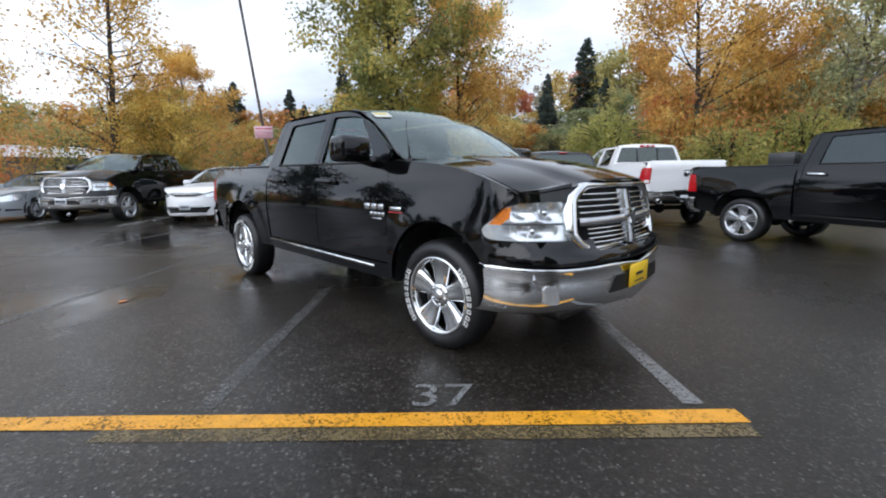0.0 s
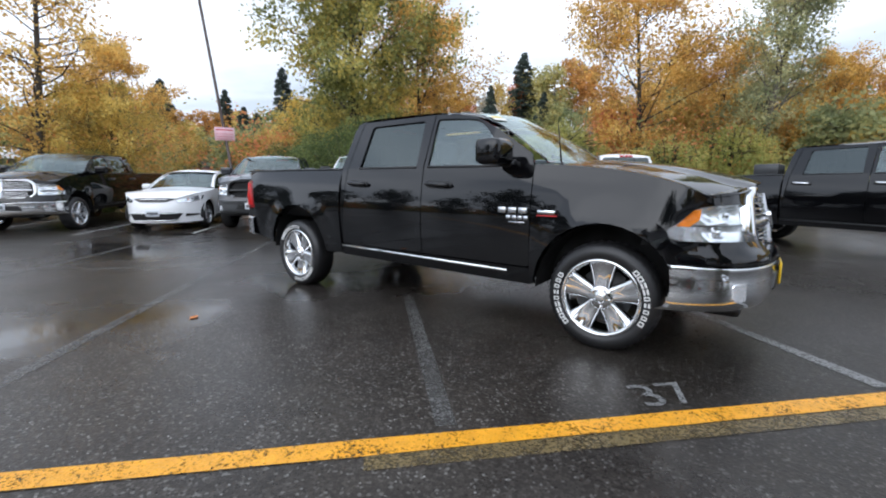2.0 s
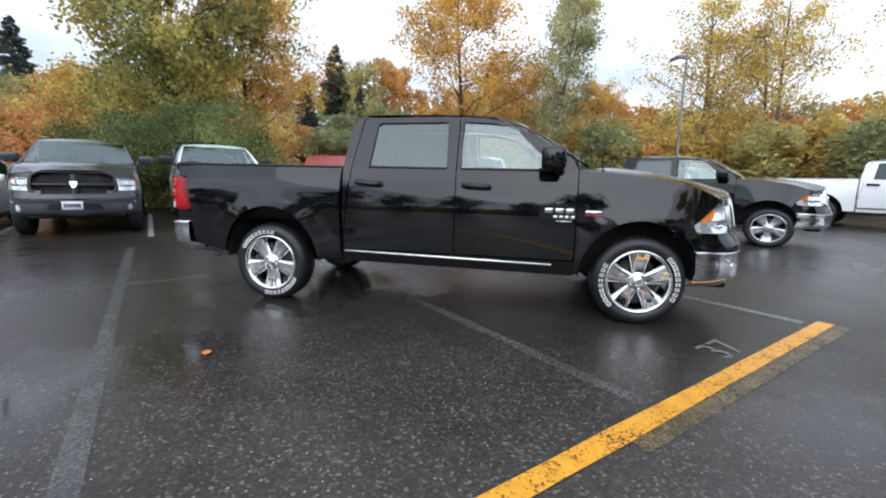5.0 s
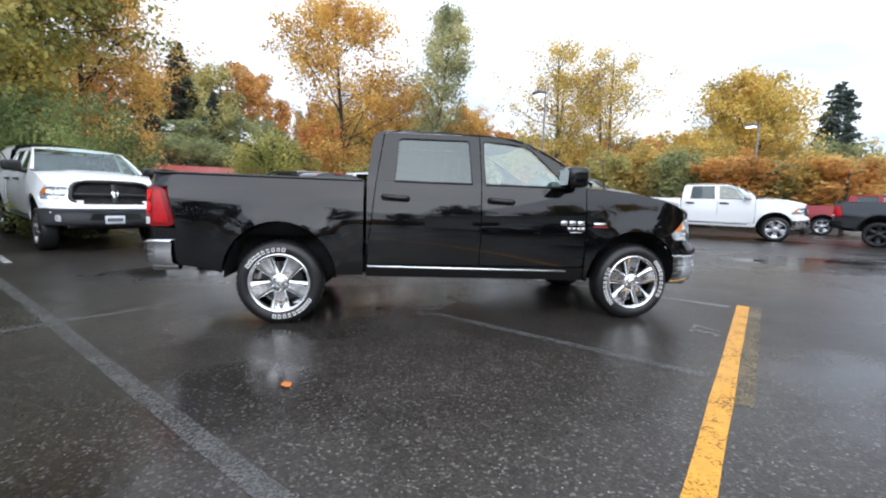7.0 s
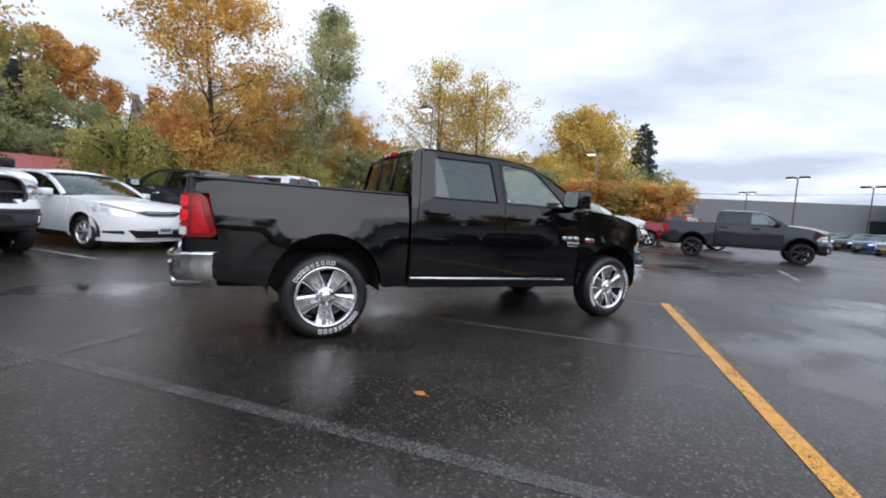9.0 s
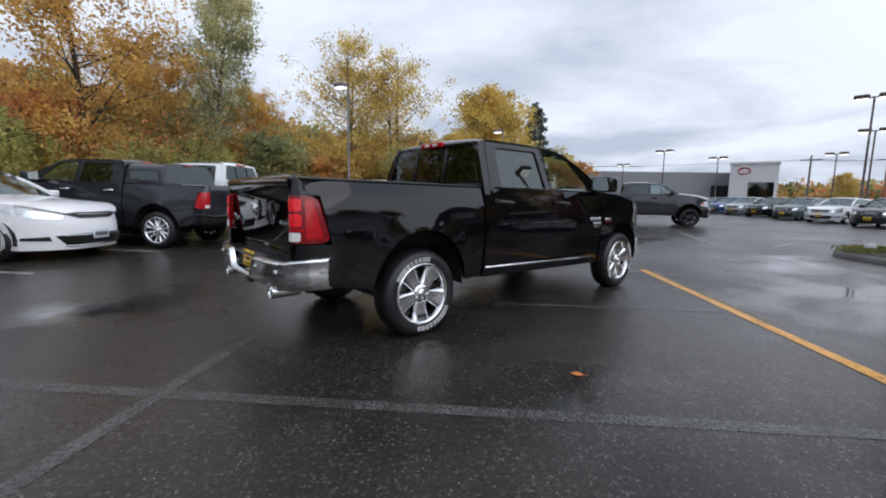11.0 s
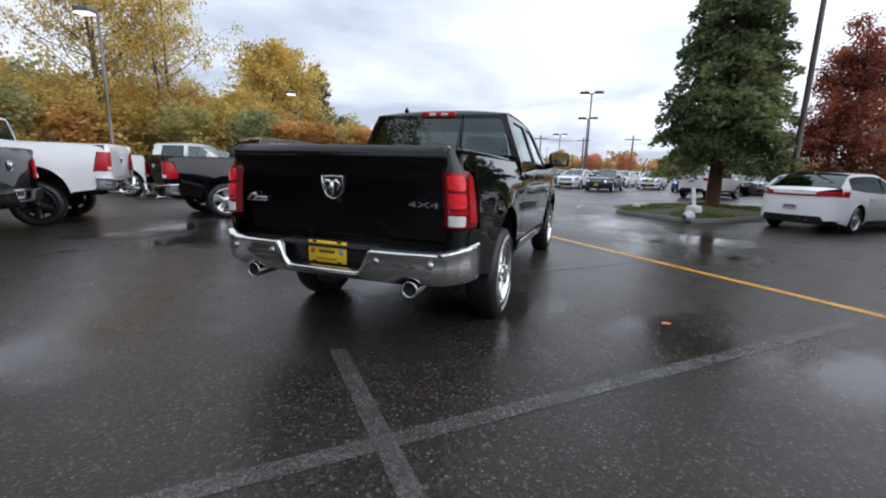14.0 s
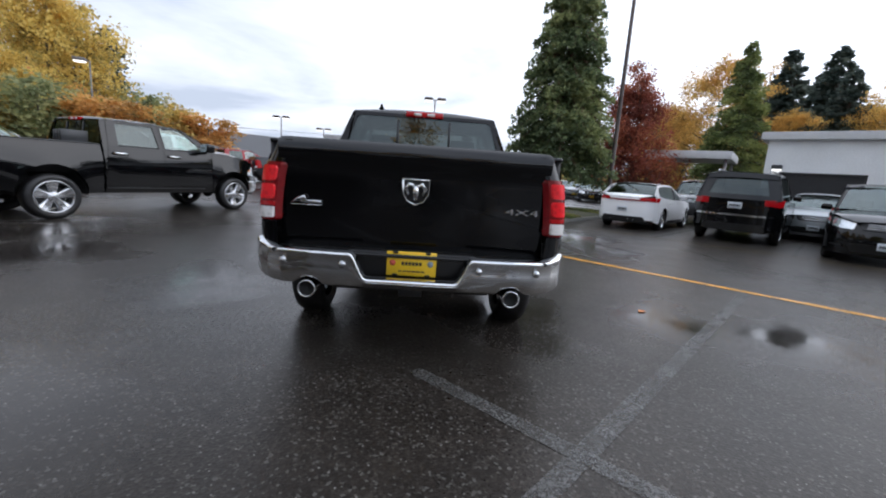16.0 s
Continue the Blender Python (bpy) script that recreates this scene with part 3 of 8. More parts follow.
    for i in range(5):
        a = 2 * math.pi * (i + 0.5) / 5
        lathe(bm, [(0.011, 0.03), (0.011, 0.0), (0.006, -0.004), (0.0005, -0.004)], 8, Matrix.Translation((0.066 * math.cos(a), yf + 0.006, 0.066 * math.sin(a))))
    cap = to_mesh("hub_cap", bm, rim_mat)
    bm = bmesh.new()
    lathe(bm, [(rim_r * 0.72, 0.02), (rim_r * 0.72, 0.0), (0.04, 0.0)], 28)
    box(bm, -0.06, 0.06, -0.045, 0.0, 0.10, rim_r * 0.70, 0.01)
    disc = to_mesh("brake_disc", bm, M["grey_plastic"])
    let = None
    if letters:
        bm = bmesh.new()
        rnd = random.Random(5)
        rm = rim_r + 0.046
        shapes = {"ring": ((-1, 1, 0.6, 1), (-1, 1, -1, -0.6), (-1, -0.5, -0.7, 0.7), (0.5, 1, -0.7, 0.7)), "bars": ((-1, 1, 0.3, 1), (-1, 1, -1, -0.3))}
        for i in range(9):
            mm = Matrix.Rotation(radians((i - 4) * 8.4), 4, "Y")
            wd, ht = rnd.choice((0.014, 0.017, 0.019)), 0.0185
            for x0, x1, z0, z1 in shapes[rnd.choice(("ring", "ring", "bars"))]:
                box(bm, x0 * wd, x1 * wd, -h - 0.0015, -h + 0.0045, rm + z0 * ht, rm + z1 * ht, 0, 1, mm)
        let = to_mesh("lettering", bm, M["white_rubber"], False)
    WHEELS[key] = (tyre, rim, spoke, n, cap, disc, let)
    return WHEELS[key]


def add_wheel(parent, x, y, R, W, rim_r, style="five", rim_mat=None, letters=False, spin=0.0, far=False, phase=0.0):
    """One wheel under a vehicle: y < 0 is its right side."""
    tyre, rim, spoke, n, cap, disc, let = wheel_meshes(style, R, W, rim_r, rim_mat or M["chrome"], letters)
    w = new("wheel", rim)
    w.parent = parent
    w.matrix_local = Matrix.Translation((x, y, R - 0.012)) @ (Matrix.Rotation(math.pi, 4, "Z") if y > 0 else Matrix.Identity(4)) @ Matrix.Rotation(radians(spin), 4, "Y")
    for nm, me in (("tyre", tyre), ("hub_cap", cap), ("brake_disc", disc), ("lettering", let))[: 1 if far else 4]:
        if me:
            ob = new(nm, me)
            ob.parent = w
            if nm == "lettering":
                ob["label"] = "raised white sidewall lettering blocks"
                ob = new(nm, me)
                ob.parent = w
                ob["label"] = "raised white sidewall lettering blocks"
                ob.matrix_local = Matrix.Rotation(math.pi, 4, "Y")
    if far:
        bm = bmesh.new()
        for i in range(n):
            bm.from_mesh(spoke)
            bmesh.ops.transform(bm, matrix=Matrix.Rotation(2 * math.pi / n, 4, "Y"), verts=bm.verts)
        if ("far", spoke.name) not in WHEELS:
            WHEELS[("far", spoke.name)] = to_mesh("spokes", bm, rim_mat or M["chrome"])
        ob = new("spokes", WHEELS[("far", spoke.name)])
        ob.parent = w
        return w
    for i in range(n):
        ob = new("spoke", spoke)
        ob.parent = w
        ob.matrix_local = Matrix.Rotation(2 * math.pi * i / n + radians(phase), 4, "Y")
    return w

# ---- crew-cab pickup; x ahead from the rear axle, y to its left, z up ----
def sstep(t):
    t = min(1, max(0, t))
    return t * t * (3 - 2 * t)


SIDE_W = hermite([(0.40, 0.925), (0.55, 0.955), (0.75, 0.975), (0.90, 0.985), (1.0, 0.983), (1.12, 0.973), (1.22, 0.960), (1.32, 0.944), (1.40, 0.928)])
FRONT_X = hermite([(0.0, 4.475), (0.2, 4.467), (0.4, 4.44), (0.6, 4.39), (0.76, 4.315), (0.88, 4.205), (0.945, 4.08), (0.975, 3.965), (0.985, 3.84)])
FRONT_Y = hermite([(3.84, 0.985), (3.965, 0.975), (4.08, 0.945), (4.205, 0.88), (4.315, 0.76), (4.39, 0.60)])
RAIL = [(0.845, 1.80), (0.875, 1.855), (0.96, 1.885), (1.3, 1.893), (1.8, 1.892), (2.15, 1.872), (2.36, 1.835), (2.6, 1.725), (2.8, 1.605), (2.96, 1.492), (3.06, 1.43)]


def half_w(x, z):
    """Half width of the lower body, with swollen arches and the nose drawn in."""
    w = SIDE_W(z)
    for cx in (0.0, 3.53):
        r = math.hypot((x - cx) / 0.53, (z - 0.43) / 0.54)
        if r < 1.3:
            w += 0.026 * sstep((1.3 - r) / 0.28)
    if x > 3.84:
        w -= 0.985 - FRONT_Y(x)
    if x < -0.9:
        w -= 0.03 * sstep((-0.9 - x) / 0.25)
    return w


def glass_w(z):
    return 0.93 - (z - 1.385) * 0.40


def side_map(s):
    return lambda x, z: (x, s * (half_w(x, z) - (0.034 * sstep((z - 1.20) / 0.18) if x < 0.8 else 0.0)), z)


def cab_map(s, off=0.0):
    return lambda x, z: (x, s * ((SIDE_W(z) - 0.002 if z < 1.385 else glass_w(z)) - off), z)


HOOD_EDGE = hermite([(3.0, 1.40), (3.25, 1.388), (3.6, 1.35), (3.9, 1.283), (4.08, 1.21), (4.20, 1.15), (4.40, 1.12)])
HOOD_MID = hermite([(3.0, 1.43), (3.3, 1.435), (3.7, 1.40), (4.0, 1.355), (4.25, 1.298), (4.42, 1.24)])


def hood_z(x, y):
    a = min(1.0, abs(y) / 0.90)
    zm, ze = HOOD_MID(x), HOOD_EDGE(x)
    bulge = 0.022 * sstep((0.52 - abs(y)) / 0.10) * sstep((x - 3.05) / 0.3)
    return ze + (zm - ze) * (1 - a**2.2) - 0.012 + bulge


def lean(z):
    """How far the nose falls back with height."""
    return 0.0 if z < 0.8 else 0.26 * (z - 0.8) ** 1.25


def nose(y, z, out=0.0):
    return (FRONT_X(min(abs(y), 0.984)) + out - lean(z), y, z)


def seat(parent, x, y, z=0.78, w=0.52, mat=None):
    bm = bmesh.new()
    box(bm, x, x + 0.5, y - w / 2, y + w / 2, z, z + 0.16, 0.05)
    box(bm, x - 0.12, x + 0.03, y - w / 2, y + w / 2, z + 0.1, z + 0.68, 0.05, 2, Matrix.Translation((x, 0, z)) @ Matrix.Rotation(radians(-8), 4, "Y") @ Matrix.Translation((-x, 0, -z)))
    s = part("seat", bm, mat or M["cloth"], parent)
    bm = bmesh.new()
    box(bm, x - 0.20, x - 0.11, y - 0.14, y + 0.14, z + 0.70, z + 0.90, 0.04)
    box(bm, x - 0.165, x - 0.15, y - 0.05, y + 0.05, z + 0.62, z + 0.72)
    part("headrest", bm, mat or M["cloth"], s)


def bars_on_plate(parent, name, x, y, z, w, h, face, mat, ink, rows=((0.22, 0.5, 0.26),), tilt=0.0):
    """A number plate with bars in place of its writing. face: -1 looks back, 1 looks ahead."""
    bm = bmesh.new()
    box(bm, x - 0.006, x + 0.006, y - w / 2, y + w / 2, z - h / 2, z + h / 2, 0.004, 1)
    p = part(name, bm, mat, parent)
    for dz, ww, hh in rows:
        bm = bmesh.new()
        n = 6
        for i in range(n):
            yy = y - ww * w / 2 + ww * w * (i + 0.1) / n
            box(bm, x + face * 0.006, x + face * 0.0085, yy, yy + ww * w / n * 0.75, z + (dz - hh / 2) * h, z + (dz + hh / 2) * h)
        part("print_bar", bm, ink, p, smooth=False)
    return p


def pickup(name, label, m, paint, detail=0.2, rear_tint="tinted", grille="bars", bumper="chrome", wheels=("five", "chrome", False), canopy=None, canopy_end=-1.08,
           plates=(None, None), badge=True, tow=False, tonneau=False, handles="black_plastic", lift=0.0, flares=False, group="", spin=0.0, rake=0.0, stretch=1.0, mirrors=None, canopy_up=0.0):
    T = thing(name, label, "pickup truck", m, group)
    BODY["on"] = True
    P, st = paint, detail
    fine = detail < 0.15
    trim = M[bumper]
    z_up = Matrix.Translation((0, 0, lift))

    def P_(nm, bm, mat, parent=None, lab="", smooth=True):
        ob = part(nm, bm, mat, parent or T, lab, smooth)
        if lift and (parent is None or parent is T):
            ob.matrix_local = z_up
        return ob

    for s in (-1, 1):
        inward = (0, -s * 0.03, 0)
        sm, cm = side_map(s), cab_map(s)
        # bed side
        bm = bmesh.new()
        panel(bm, [(-1.05, 1.385), (0.755, 1.385), (0.755, 0.47), (0.56, 0.47)] + arc(0.0, 0.43, 0.515, 0.545, 5, 175, 18) + [(-0.55, 0.50), (-0.95, 0.56), (-1.05, 0.62), (-1.05, 0.885), (-0.88, 0.885), (-0.955, 1.255), (-1.05, 1.265)], sm, st, inward)
        P_("bed_side", bm, P)
        # front fender
        bm = bmesh.new()
        top = [(x, HOOD_EDGE(x) - 0.012) for x in (2.98, 3.2, 3.4, 3.6, 3.8, 3.95, 4.08)]
        panel(bm, top + [(4.13, 1.15), (4.085, 1.10), (4.02, 1.03), (3.925, 0.945), (3.955, 0.878), (4.0, 0.855), (4.07, 0.80), (4.07, 0.735), (3.985, 0.72)] + arc(3.525, 0.43, 0.51, 0.54, 12, 175, 18) + [(3.03, 0.46), (2.985, 0.46)], sm, st, inward)
        xs = [3.0 + 0.0605 * i for i in range(20)]
        edge = [(x, s * half_w(x, HOOD_EDGE(x) - 0.012), HOOD_EDGE(x) - 0.012) for x in xs]
        inner = [(x, s * min(0.90, FRONT_Y(x) - 0.01 if x > 3.9 else 9), hood_z(x, 0.9) - 0.004) for x in xs]
        loft(bm, [edge, [(a[0], 0.5 * (a[1] + b[1]), max(a[2], b[2]) + 0.004) for a, b in zip(edge, inner)], inner, [(a, b, c - 0.03) for a, b, c in inner]])
        P_("front_fender", bm, P)
        # wheel wells
        for cx in (0.0, 3.53):
            bm = bmesh.new()
            a = arc(cx, 0.43, 0.50, 0.53, 0, 180, 14)
            loft(bm, [[(x, s * 0.955, z) for x, z in a], [(x, s * 0.60, z) for x, z in a]])
            loft(bm, [[(x, s * 0.60, z) for x, z in a], [(cx, s * 0.60, 0.43) for _ in a]])
            P_("wheel_well", bm, M["under"])
            if flares:
                bm = bmesh.new()
                a2, a3 = arc(cx, 0.43, 0.56, 0.60, 0, 180, 16), arc(cx, 0.43, 0.50, 0.53, 0, 180, 16)
                loft(bm, [[(x, s * half_w(x, z), z) for x, z in a2], [(x, s * (half_w(x, z) + 0.05), z) for x, z in a3], [(x, s * 0.93, z) for x, z in a3]])
                P_("fender_flare", bm, M["black_plastic"])
        # rear door and front door, each with its window frame
        bm = bmesh.new()
        panel(bm, [(0.875, 1.385), (1.885, 1.385), (1.885, 0.585), (0.80, 0.585), (0.80, 0.75), (0.83, 0.95), (0.855, 1.2)], cm, st, inward)
        panel(bm, [(0.875, 1.386), (0.945, 1.84), (0.98, 1.865), (1.885, 1.872), (1.885, 1.386), (1.80, 1.386), (1.78, 1.80), (1.765, 1.822), (1.12, 1.812), (1.085, 1.79), (1.045, 1.386)], cm, st, inward)
        d = P_("rear_door", bm, P)
        bm = bmesh.new()
        panel(bm, [(1.05, 1.39), (1.795, 1.39), (1.775, 1.82), (1.09, 1.81)], cab_map(s, 0.018), 0.4, inward)
        part("window", bm, M[rear_tint], d, "dark tinted side window")
        bm = bmesh.new()
        panel(bm, [(1.895, 1.385), (2.972, 1.385), (2.972, 0.60), (2.95, 0.585), (1.895, 0.585)], cm, st, inward)
        panel(bm, [(1.895, 1.386), (1.895, 1.872), (2.13, 1.862), (2.34, 1.815), (2.58, 1.70), (2.93, 1.48), (2.972, 1.386), (2.74, 1.386), (2.72, 1.46), (2.43, 1.755), (2.36, 1.79), (2.2, 1.812), (1.94, 1.825), (1.925, 1.80), (1.935, 1.386)], cm, st, inward)
        d2 = P_("front_door", bm, P)
        bm = bmesh.new()
        panel(bm, [(1.93, 1.39), (2.745, 1.39), (2.73, 1.47), (2.43, 1.765), (2.2, 1.82), (1.935, 1.82)], cab_map(s, 0.018), 0.4, inward)
        part("window", bm, M["glass"], d2, "clear side window")
        for dd, hx in ((d, 0.93), (d2, 1.96)):
            bm = bmesh.new()
            tube(bm, [(hx, s * 0.985, 1.232), (hx + 0.04, s * 1.012, 1.232), (hx + 0.21, s * 1.012, 1.222), (hx + 0.25, s * 0.985, 1.22)], [0.018, 0.022, 0.022, 0.018], 8)
            part("handle", bm, M[handles], dd, "" if handles != "chrome" else "chrome handle")
            bm = bmesh.new()
            panel(bm, rounded([(hx - 0.015, 1.195), (hx + 0.265, 1.185), (hx + 0.265, 1.25), (hx - 0.015, 1.265)], 0.03), lambda x, z: (x, s * (half_w(x, z) + 0.002), z), 0.1)
            part("handle_recess", bm, M["black_plastic"], dd)
            # belt moulding
            x0, x1 = (1.04, 1.80) if dd is d else (1.93, 2.75)
            bm = bmesh.new()
            box(bm, x0, x1, s * 0.925 - 0.012, s * 0.925 + 0.012, 1.372, 1.394, 0.004, 1)
            part("belt_moulding", bm, M["black_plastic"], dd)
        # cab corner, sill and pillar skins
        bm = bmesh.new()
        panel(bm, [(0.785, 0.47), (0.785, 1.40), (0.83, 1.78), (0.87, 1.852), (0.965, 1.882), (0.975, 1.872), (0.935, 1.845), (0.868, 1.385), (0.845, 1.2), (0.82, 0.95), (0.79, 0.75), (0.79, 0.585), (0.79, 0.47)], cm, st, inward)
        P_("cab_corner", bm, P)
        bm = bmesh.new()
        panel(bm, [(0.785, 0.575), (2.985, 0.575), (2.985, 0.44), (0.785, 0.46)], lambda x, z: (x, s * (0.945 + (z - 0.46) * 0.2), z), st, (0, -s * 0.1, 0))
        sill = P_("sill_panel", bm, P)
        bm = bmesh.new()
        box(bm, 0.80, 2.79, s * 0.972 - 0.006, s * 0.972 + 0.006, 0.548, 0.572, 0.005, 1, Matrix.Translation((0.8, 0, 0.56)) @ Matrix.Rotation(radians(0.75), 4, "Y") @ Matrix.Translation((-0.8, 0, -0.56)))
        part("sill_strip", bm, trim if fine else M["black_plastic"], sill, "bright strip along the sill" if fine else "")
        # mirror
        bm = bmesh.new()
        box(bm, 2.64, 2.84, s * 0.99 if s > 0 else -1.27, s * 0.99 if s < 0 else 1.27, 1.38, 1.575, 0.055, 3)
        tube(bm, [(2.82, s * 0.90, 1.375), (2.79, s * 0.98, 1.39), (2.75, s * 1.08, 1.42)], [0.05, 0.045, 0.04], 8)
        mir = P_("mirror", bm, M[mirrors] if mirrors else P, None, "large dark door mirror")
        bm = bmesh.new()
        panel(bm, rounded([(1.03, 1.40), (1.245, 1.40), (1.245, 1.555), (1.03, 1.555)], 0.03), lambda y, z: (2.638, s * y, z), 0.3)
        part("mirror_glass", bm, M["chrome"], mir)
        # headlight, wrapped round the corner
        bm = bmesh.new()
        hl = [(0.62, 1.118), (0.78, 1.116), (0.89, 1.106), (0.922, 1.09), (0.952, 1.02), (0.977, 0.945), (0.972, 0.90), (0.955, 0.878), (0.80, 0.872), (0.64, 0.872)]
        def bowl(y, z):
            k = max(math.exp(-(((y - c) / w) ** 2 + ((z - d) / h) ** 2) ** 1.5) for c, d, w, h in ((0.72, 1.045, 0.062, 0.05), (0.845, 1.05, 0.045, 0.045), (0.80, 0.935, 0.085, 0.042)))
            return nose(s * y, z, -0.03 - 0.055 * k)
        panel(bm, hl, bowl, 0.014, (-0.06, 0, 0))
        head = P_("headlight", bm, M["reflector"], None, "clear headlight with bright reflector and amber corner")
        for c, d, r in ((0.72, 1.045, 0.026), (0.80, 0.935, 0.024)) if fine else ():
            bm = bmesh.new()
            lathe(bm, [(r, -0.01), (r, 0.02), (r * 0.8, 0.03), (0.001, 0.034)], 16, Matrix.Translation(nose(s * c, d, -0.085)) @ Matrix.Rotation(radians(-90 + s * 25), 4, "Z"))
            part("bulb_shield", bm, M["chrome"], head)
        bm = bmesh.new()
        panel(bm, hl, lambda y, z: nose(s * y, z, 0.006), 0.07)
        part("lens", bm, M["head_lens"], head)
        bm = bmesh.new()
        panel(bm, [(0.903, 1.084), (0.920, 1.076), (0.948, 1.012), (0.960, 0.976), (0.940, 0.974), (0.912, 1.02)], lambda y, z: nose(s * y, z, -0.016), 0.04, (-0.04, 0, 0))
        part("indicator", bm, M["amber"], head, "amber corner lamp")
        bm = bmesh.new()
        panel(bm, [(0.66, 0.985), (0.93, 0.985), (0.94, 0.975), (0.66, 0.972)], lambda y, z: nose(s * y, z, -0.022), 0.05, (-0.03, 0, 0))
        part("divider", bm, M["grey_plastic"], head)
        # body-colour strip between headlight and hood, and filler under the headlight
        bm = bmesh.new()
        panel(bm, [(0.57, 1.112), (0.57, 1.226), (0.66, 1.212), (0.76, 1.192), (0.86, 1.180), (0.905, 1.168), (0.938, 1.135), (0.925, 1.088), (0.89, 1.104), (0.78, 1.114)], lambda y, z: nose(s * y, z, 0.004), 0.05, (-0.05, 0, 0))
        P_("header_panel", bm, P)
        bm = bmesh.new()
        panel(bm, [(0.46, 0.876), (0.97, 0.882), (0.980, 0.80), (0.978, 0.732), (0.5, 0.732)], lambda y, z: nose(s * y, z, 0.008 + 0.064 * sstep((0.865 - z) / 0.10)), st * 0.35, (-0.06, 0, 0))
        P_("fascia_panel", bm, P)
        # tail light
        bm = bmesh.new()

        def tail_at(u, z, out=0.0):
            k = u / 0.31
            x = -0.93 - 0.215 * math.sin(min(1, k * 1.25) * math.pi / 2) - 0.01
            y = SIDE_W(z) - 0.018 - 0.034 * sstep((z - 1.20) / 0.18) - 0.13 * max(0, (k - 0.18) / 0.82) ** 1.5
            lean_x = -0.02 * (1.25 - z)
            return (x - out + lean_x + 0.02, s * (y + out * 0.5), z)
        tl = None
        outline_ = rounded([(-0.035, 0.925), (0.0, 0.90), (0.31, 0.90), (0.31, 1.25), (0.07, 1.25), (0.03, 1.22)], 0.025, 3)
        zones = [(outline_, 0.010, "red_lens" if not fine else "red_dark")]
        if fine:
            for z0, z1, u0 in ((1.135, 1.228, 0.13), (1.025, 1.118, 0.13)):
                zones.append((rounded([(u0, z0), (0.29, z0), (0.29, z1), (u0, z1)], 0.03), 0.020, "red_bright"))
            zones.append((rounded([(0.0, 0.935), (0.105, 0.935), (0.105, 1.225), (0.06, 1.225)], 0.02), 0.016, "red_lens"))
            zones.append((rounded([(0.115, 0.99), (0.30, 0.99), (0.30, 1.012), (0.115, 1.012)], 0.008), 0.018, "red_lens"))
        zones += [(rounded([(0.14, 0.915), (0.295, 0.915), (0.295, 0.98), (0.14, 0.98)], 0.012), 0.020, "clear_lens")]
        for shape, out_, mt in zones:
            bm = bmesh.new()
            panel(bm, shape, lambda u, z: tail_at(u, z, out_), 0.05, (0.03, -s * 0.03, 0))
            if tl is None:
                tl = P_("tail_light", bm, M[mt], None, "red tail light with clear reversing lens")
            else:
                part("lens_segment", bm, M[mt], tl)
        # bed corner posts above and below the lamp
        for z0, z1 in ((1.25, 1.385), (0.72, 0.89)):
            bm = bmesh.new()
            panel(bm, [(0.0, z0), (0.31, z0), (0.31, z1), (0.0, z1)], lambda u, z: tail_at(u, z, 0.0), 0.06)
            P_("bed_corner", bm, P)
        # roof pillar skin beside the windscreen
        bm = bmesh.new()
        outer = [(x, s * glass_w(z), z) for x, z in RAIL[5:]]
        inner = [windscreen_at(s * 1.0, 1 - i / (len(outer) - 1)) for i in range(len(outer))]
        mid = [tuple(0.5 * (a + b) + (0.012 if k == 2 else 0) for k, (a, b) in enumerate(zip(p, q))) for p, q in zip(outer, inner)]
        loft(bm, [outer, mid, inner])
        P_("pillar", bm, P)
        # bed rail cap
        bm = bmesh.new()
        box(bm, -1.08, 0.75, s * 0.865 - 0.045, s * 0.865 + 0.04, 1.366, 1.392, 0.012)
        P_("rail_cap", bm, P)
        if fine:
            bm = bmesh.new()
            for u, v, w, h in [(2.70 + i * 0.09, 1.005, 0.075, 0.05) for i in range(3)] + [(2.775 + i * 0.05, 0.955, 0.04, 0.036) for i in range(4)] + [(2.80, 0.93, 0.14, 0.014)]:
                bm = bmesh.new()
                box(bm, u, u + w, s * 0.990 - 0.005, s * 0.990 + 0.005, v, v + h, 0.005, 1)
                part("badge_block", bm, M["alloy"], d2, "bright raised badge shape")
            bm = bmesh.new()
            box(bm, 3.045, 3.185, s * 1.004 - 0.004, s * 1.004 + 0.004, 1.012, 1.042, 0.006, 1)
            fb = P_("fender_badge", bm, M["chrome"], None, "small bright fender badge")
            bm = bmesh.new()
            box(bm, 3.04, 3.20, s * 1.004 - 0.004, s * 1.004 + 0.003, 0.995, 1.005)
            part("red_underline", bm, M["red_print"], fb)

    # hood
    bm = bmesh.new()
    yy = [0.90, 0.88, 0.85, 0.80, 0.7, 0.55, 0.4, 0.2, 0.0]
    front = [(FRONT_X(y) - 0.06 - 0.015 * sstep((0.6 - y) / 0.2), y) for y in (0.86, 0.78, 0.68, 0.55, 0.4, 0.2, 0.0)]
    outline = [(3.03, 0.90), (3.95, 0.895), (4.10, 0.885)] + front + [(x, -y) for x, y in front[-2::-1]] + [(4.10, -0.885), (3.95, -0.895), (3.03, -0.90), (3.10, -0.6), (3.14, 0.0), (3.10, 0.6)]
    panel(bm, outline, lambda x, y: (x, y, hood_z(x, y)), st * 0.6, lambda co: (-0.03, 0, -0.022) if co.x > 4.12 else (0, 0, -0.03))
    hood = P_("hood", bm, P)
    if fine:
        for s in (-1, 1):
            bm = bmesh.new()
            panel(bm, [(3.35, 0.52), (3.62, 0.50), (3.60, 0.56)], lambda x, y: (x, s * y, hood_z(x, y) + 0.004), 0.1)
            part("hood_vent", bm, M["black_plastic"], hood)
    # cowl and wipers
    bm = bmesh.new()
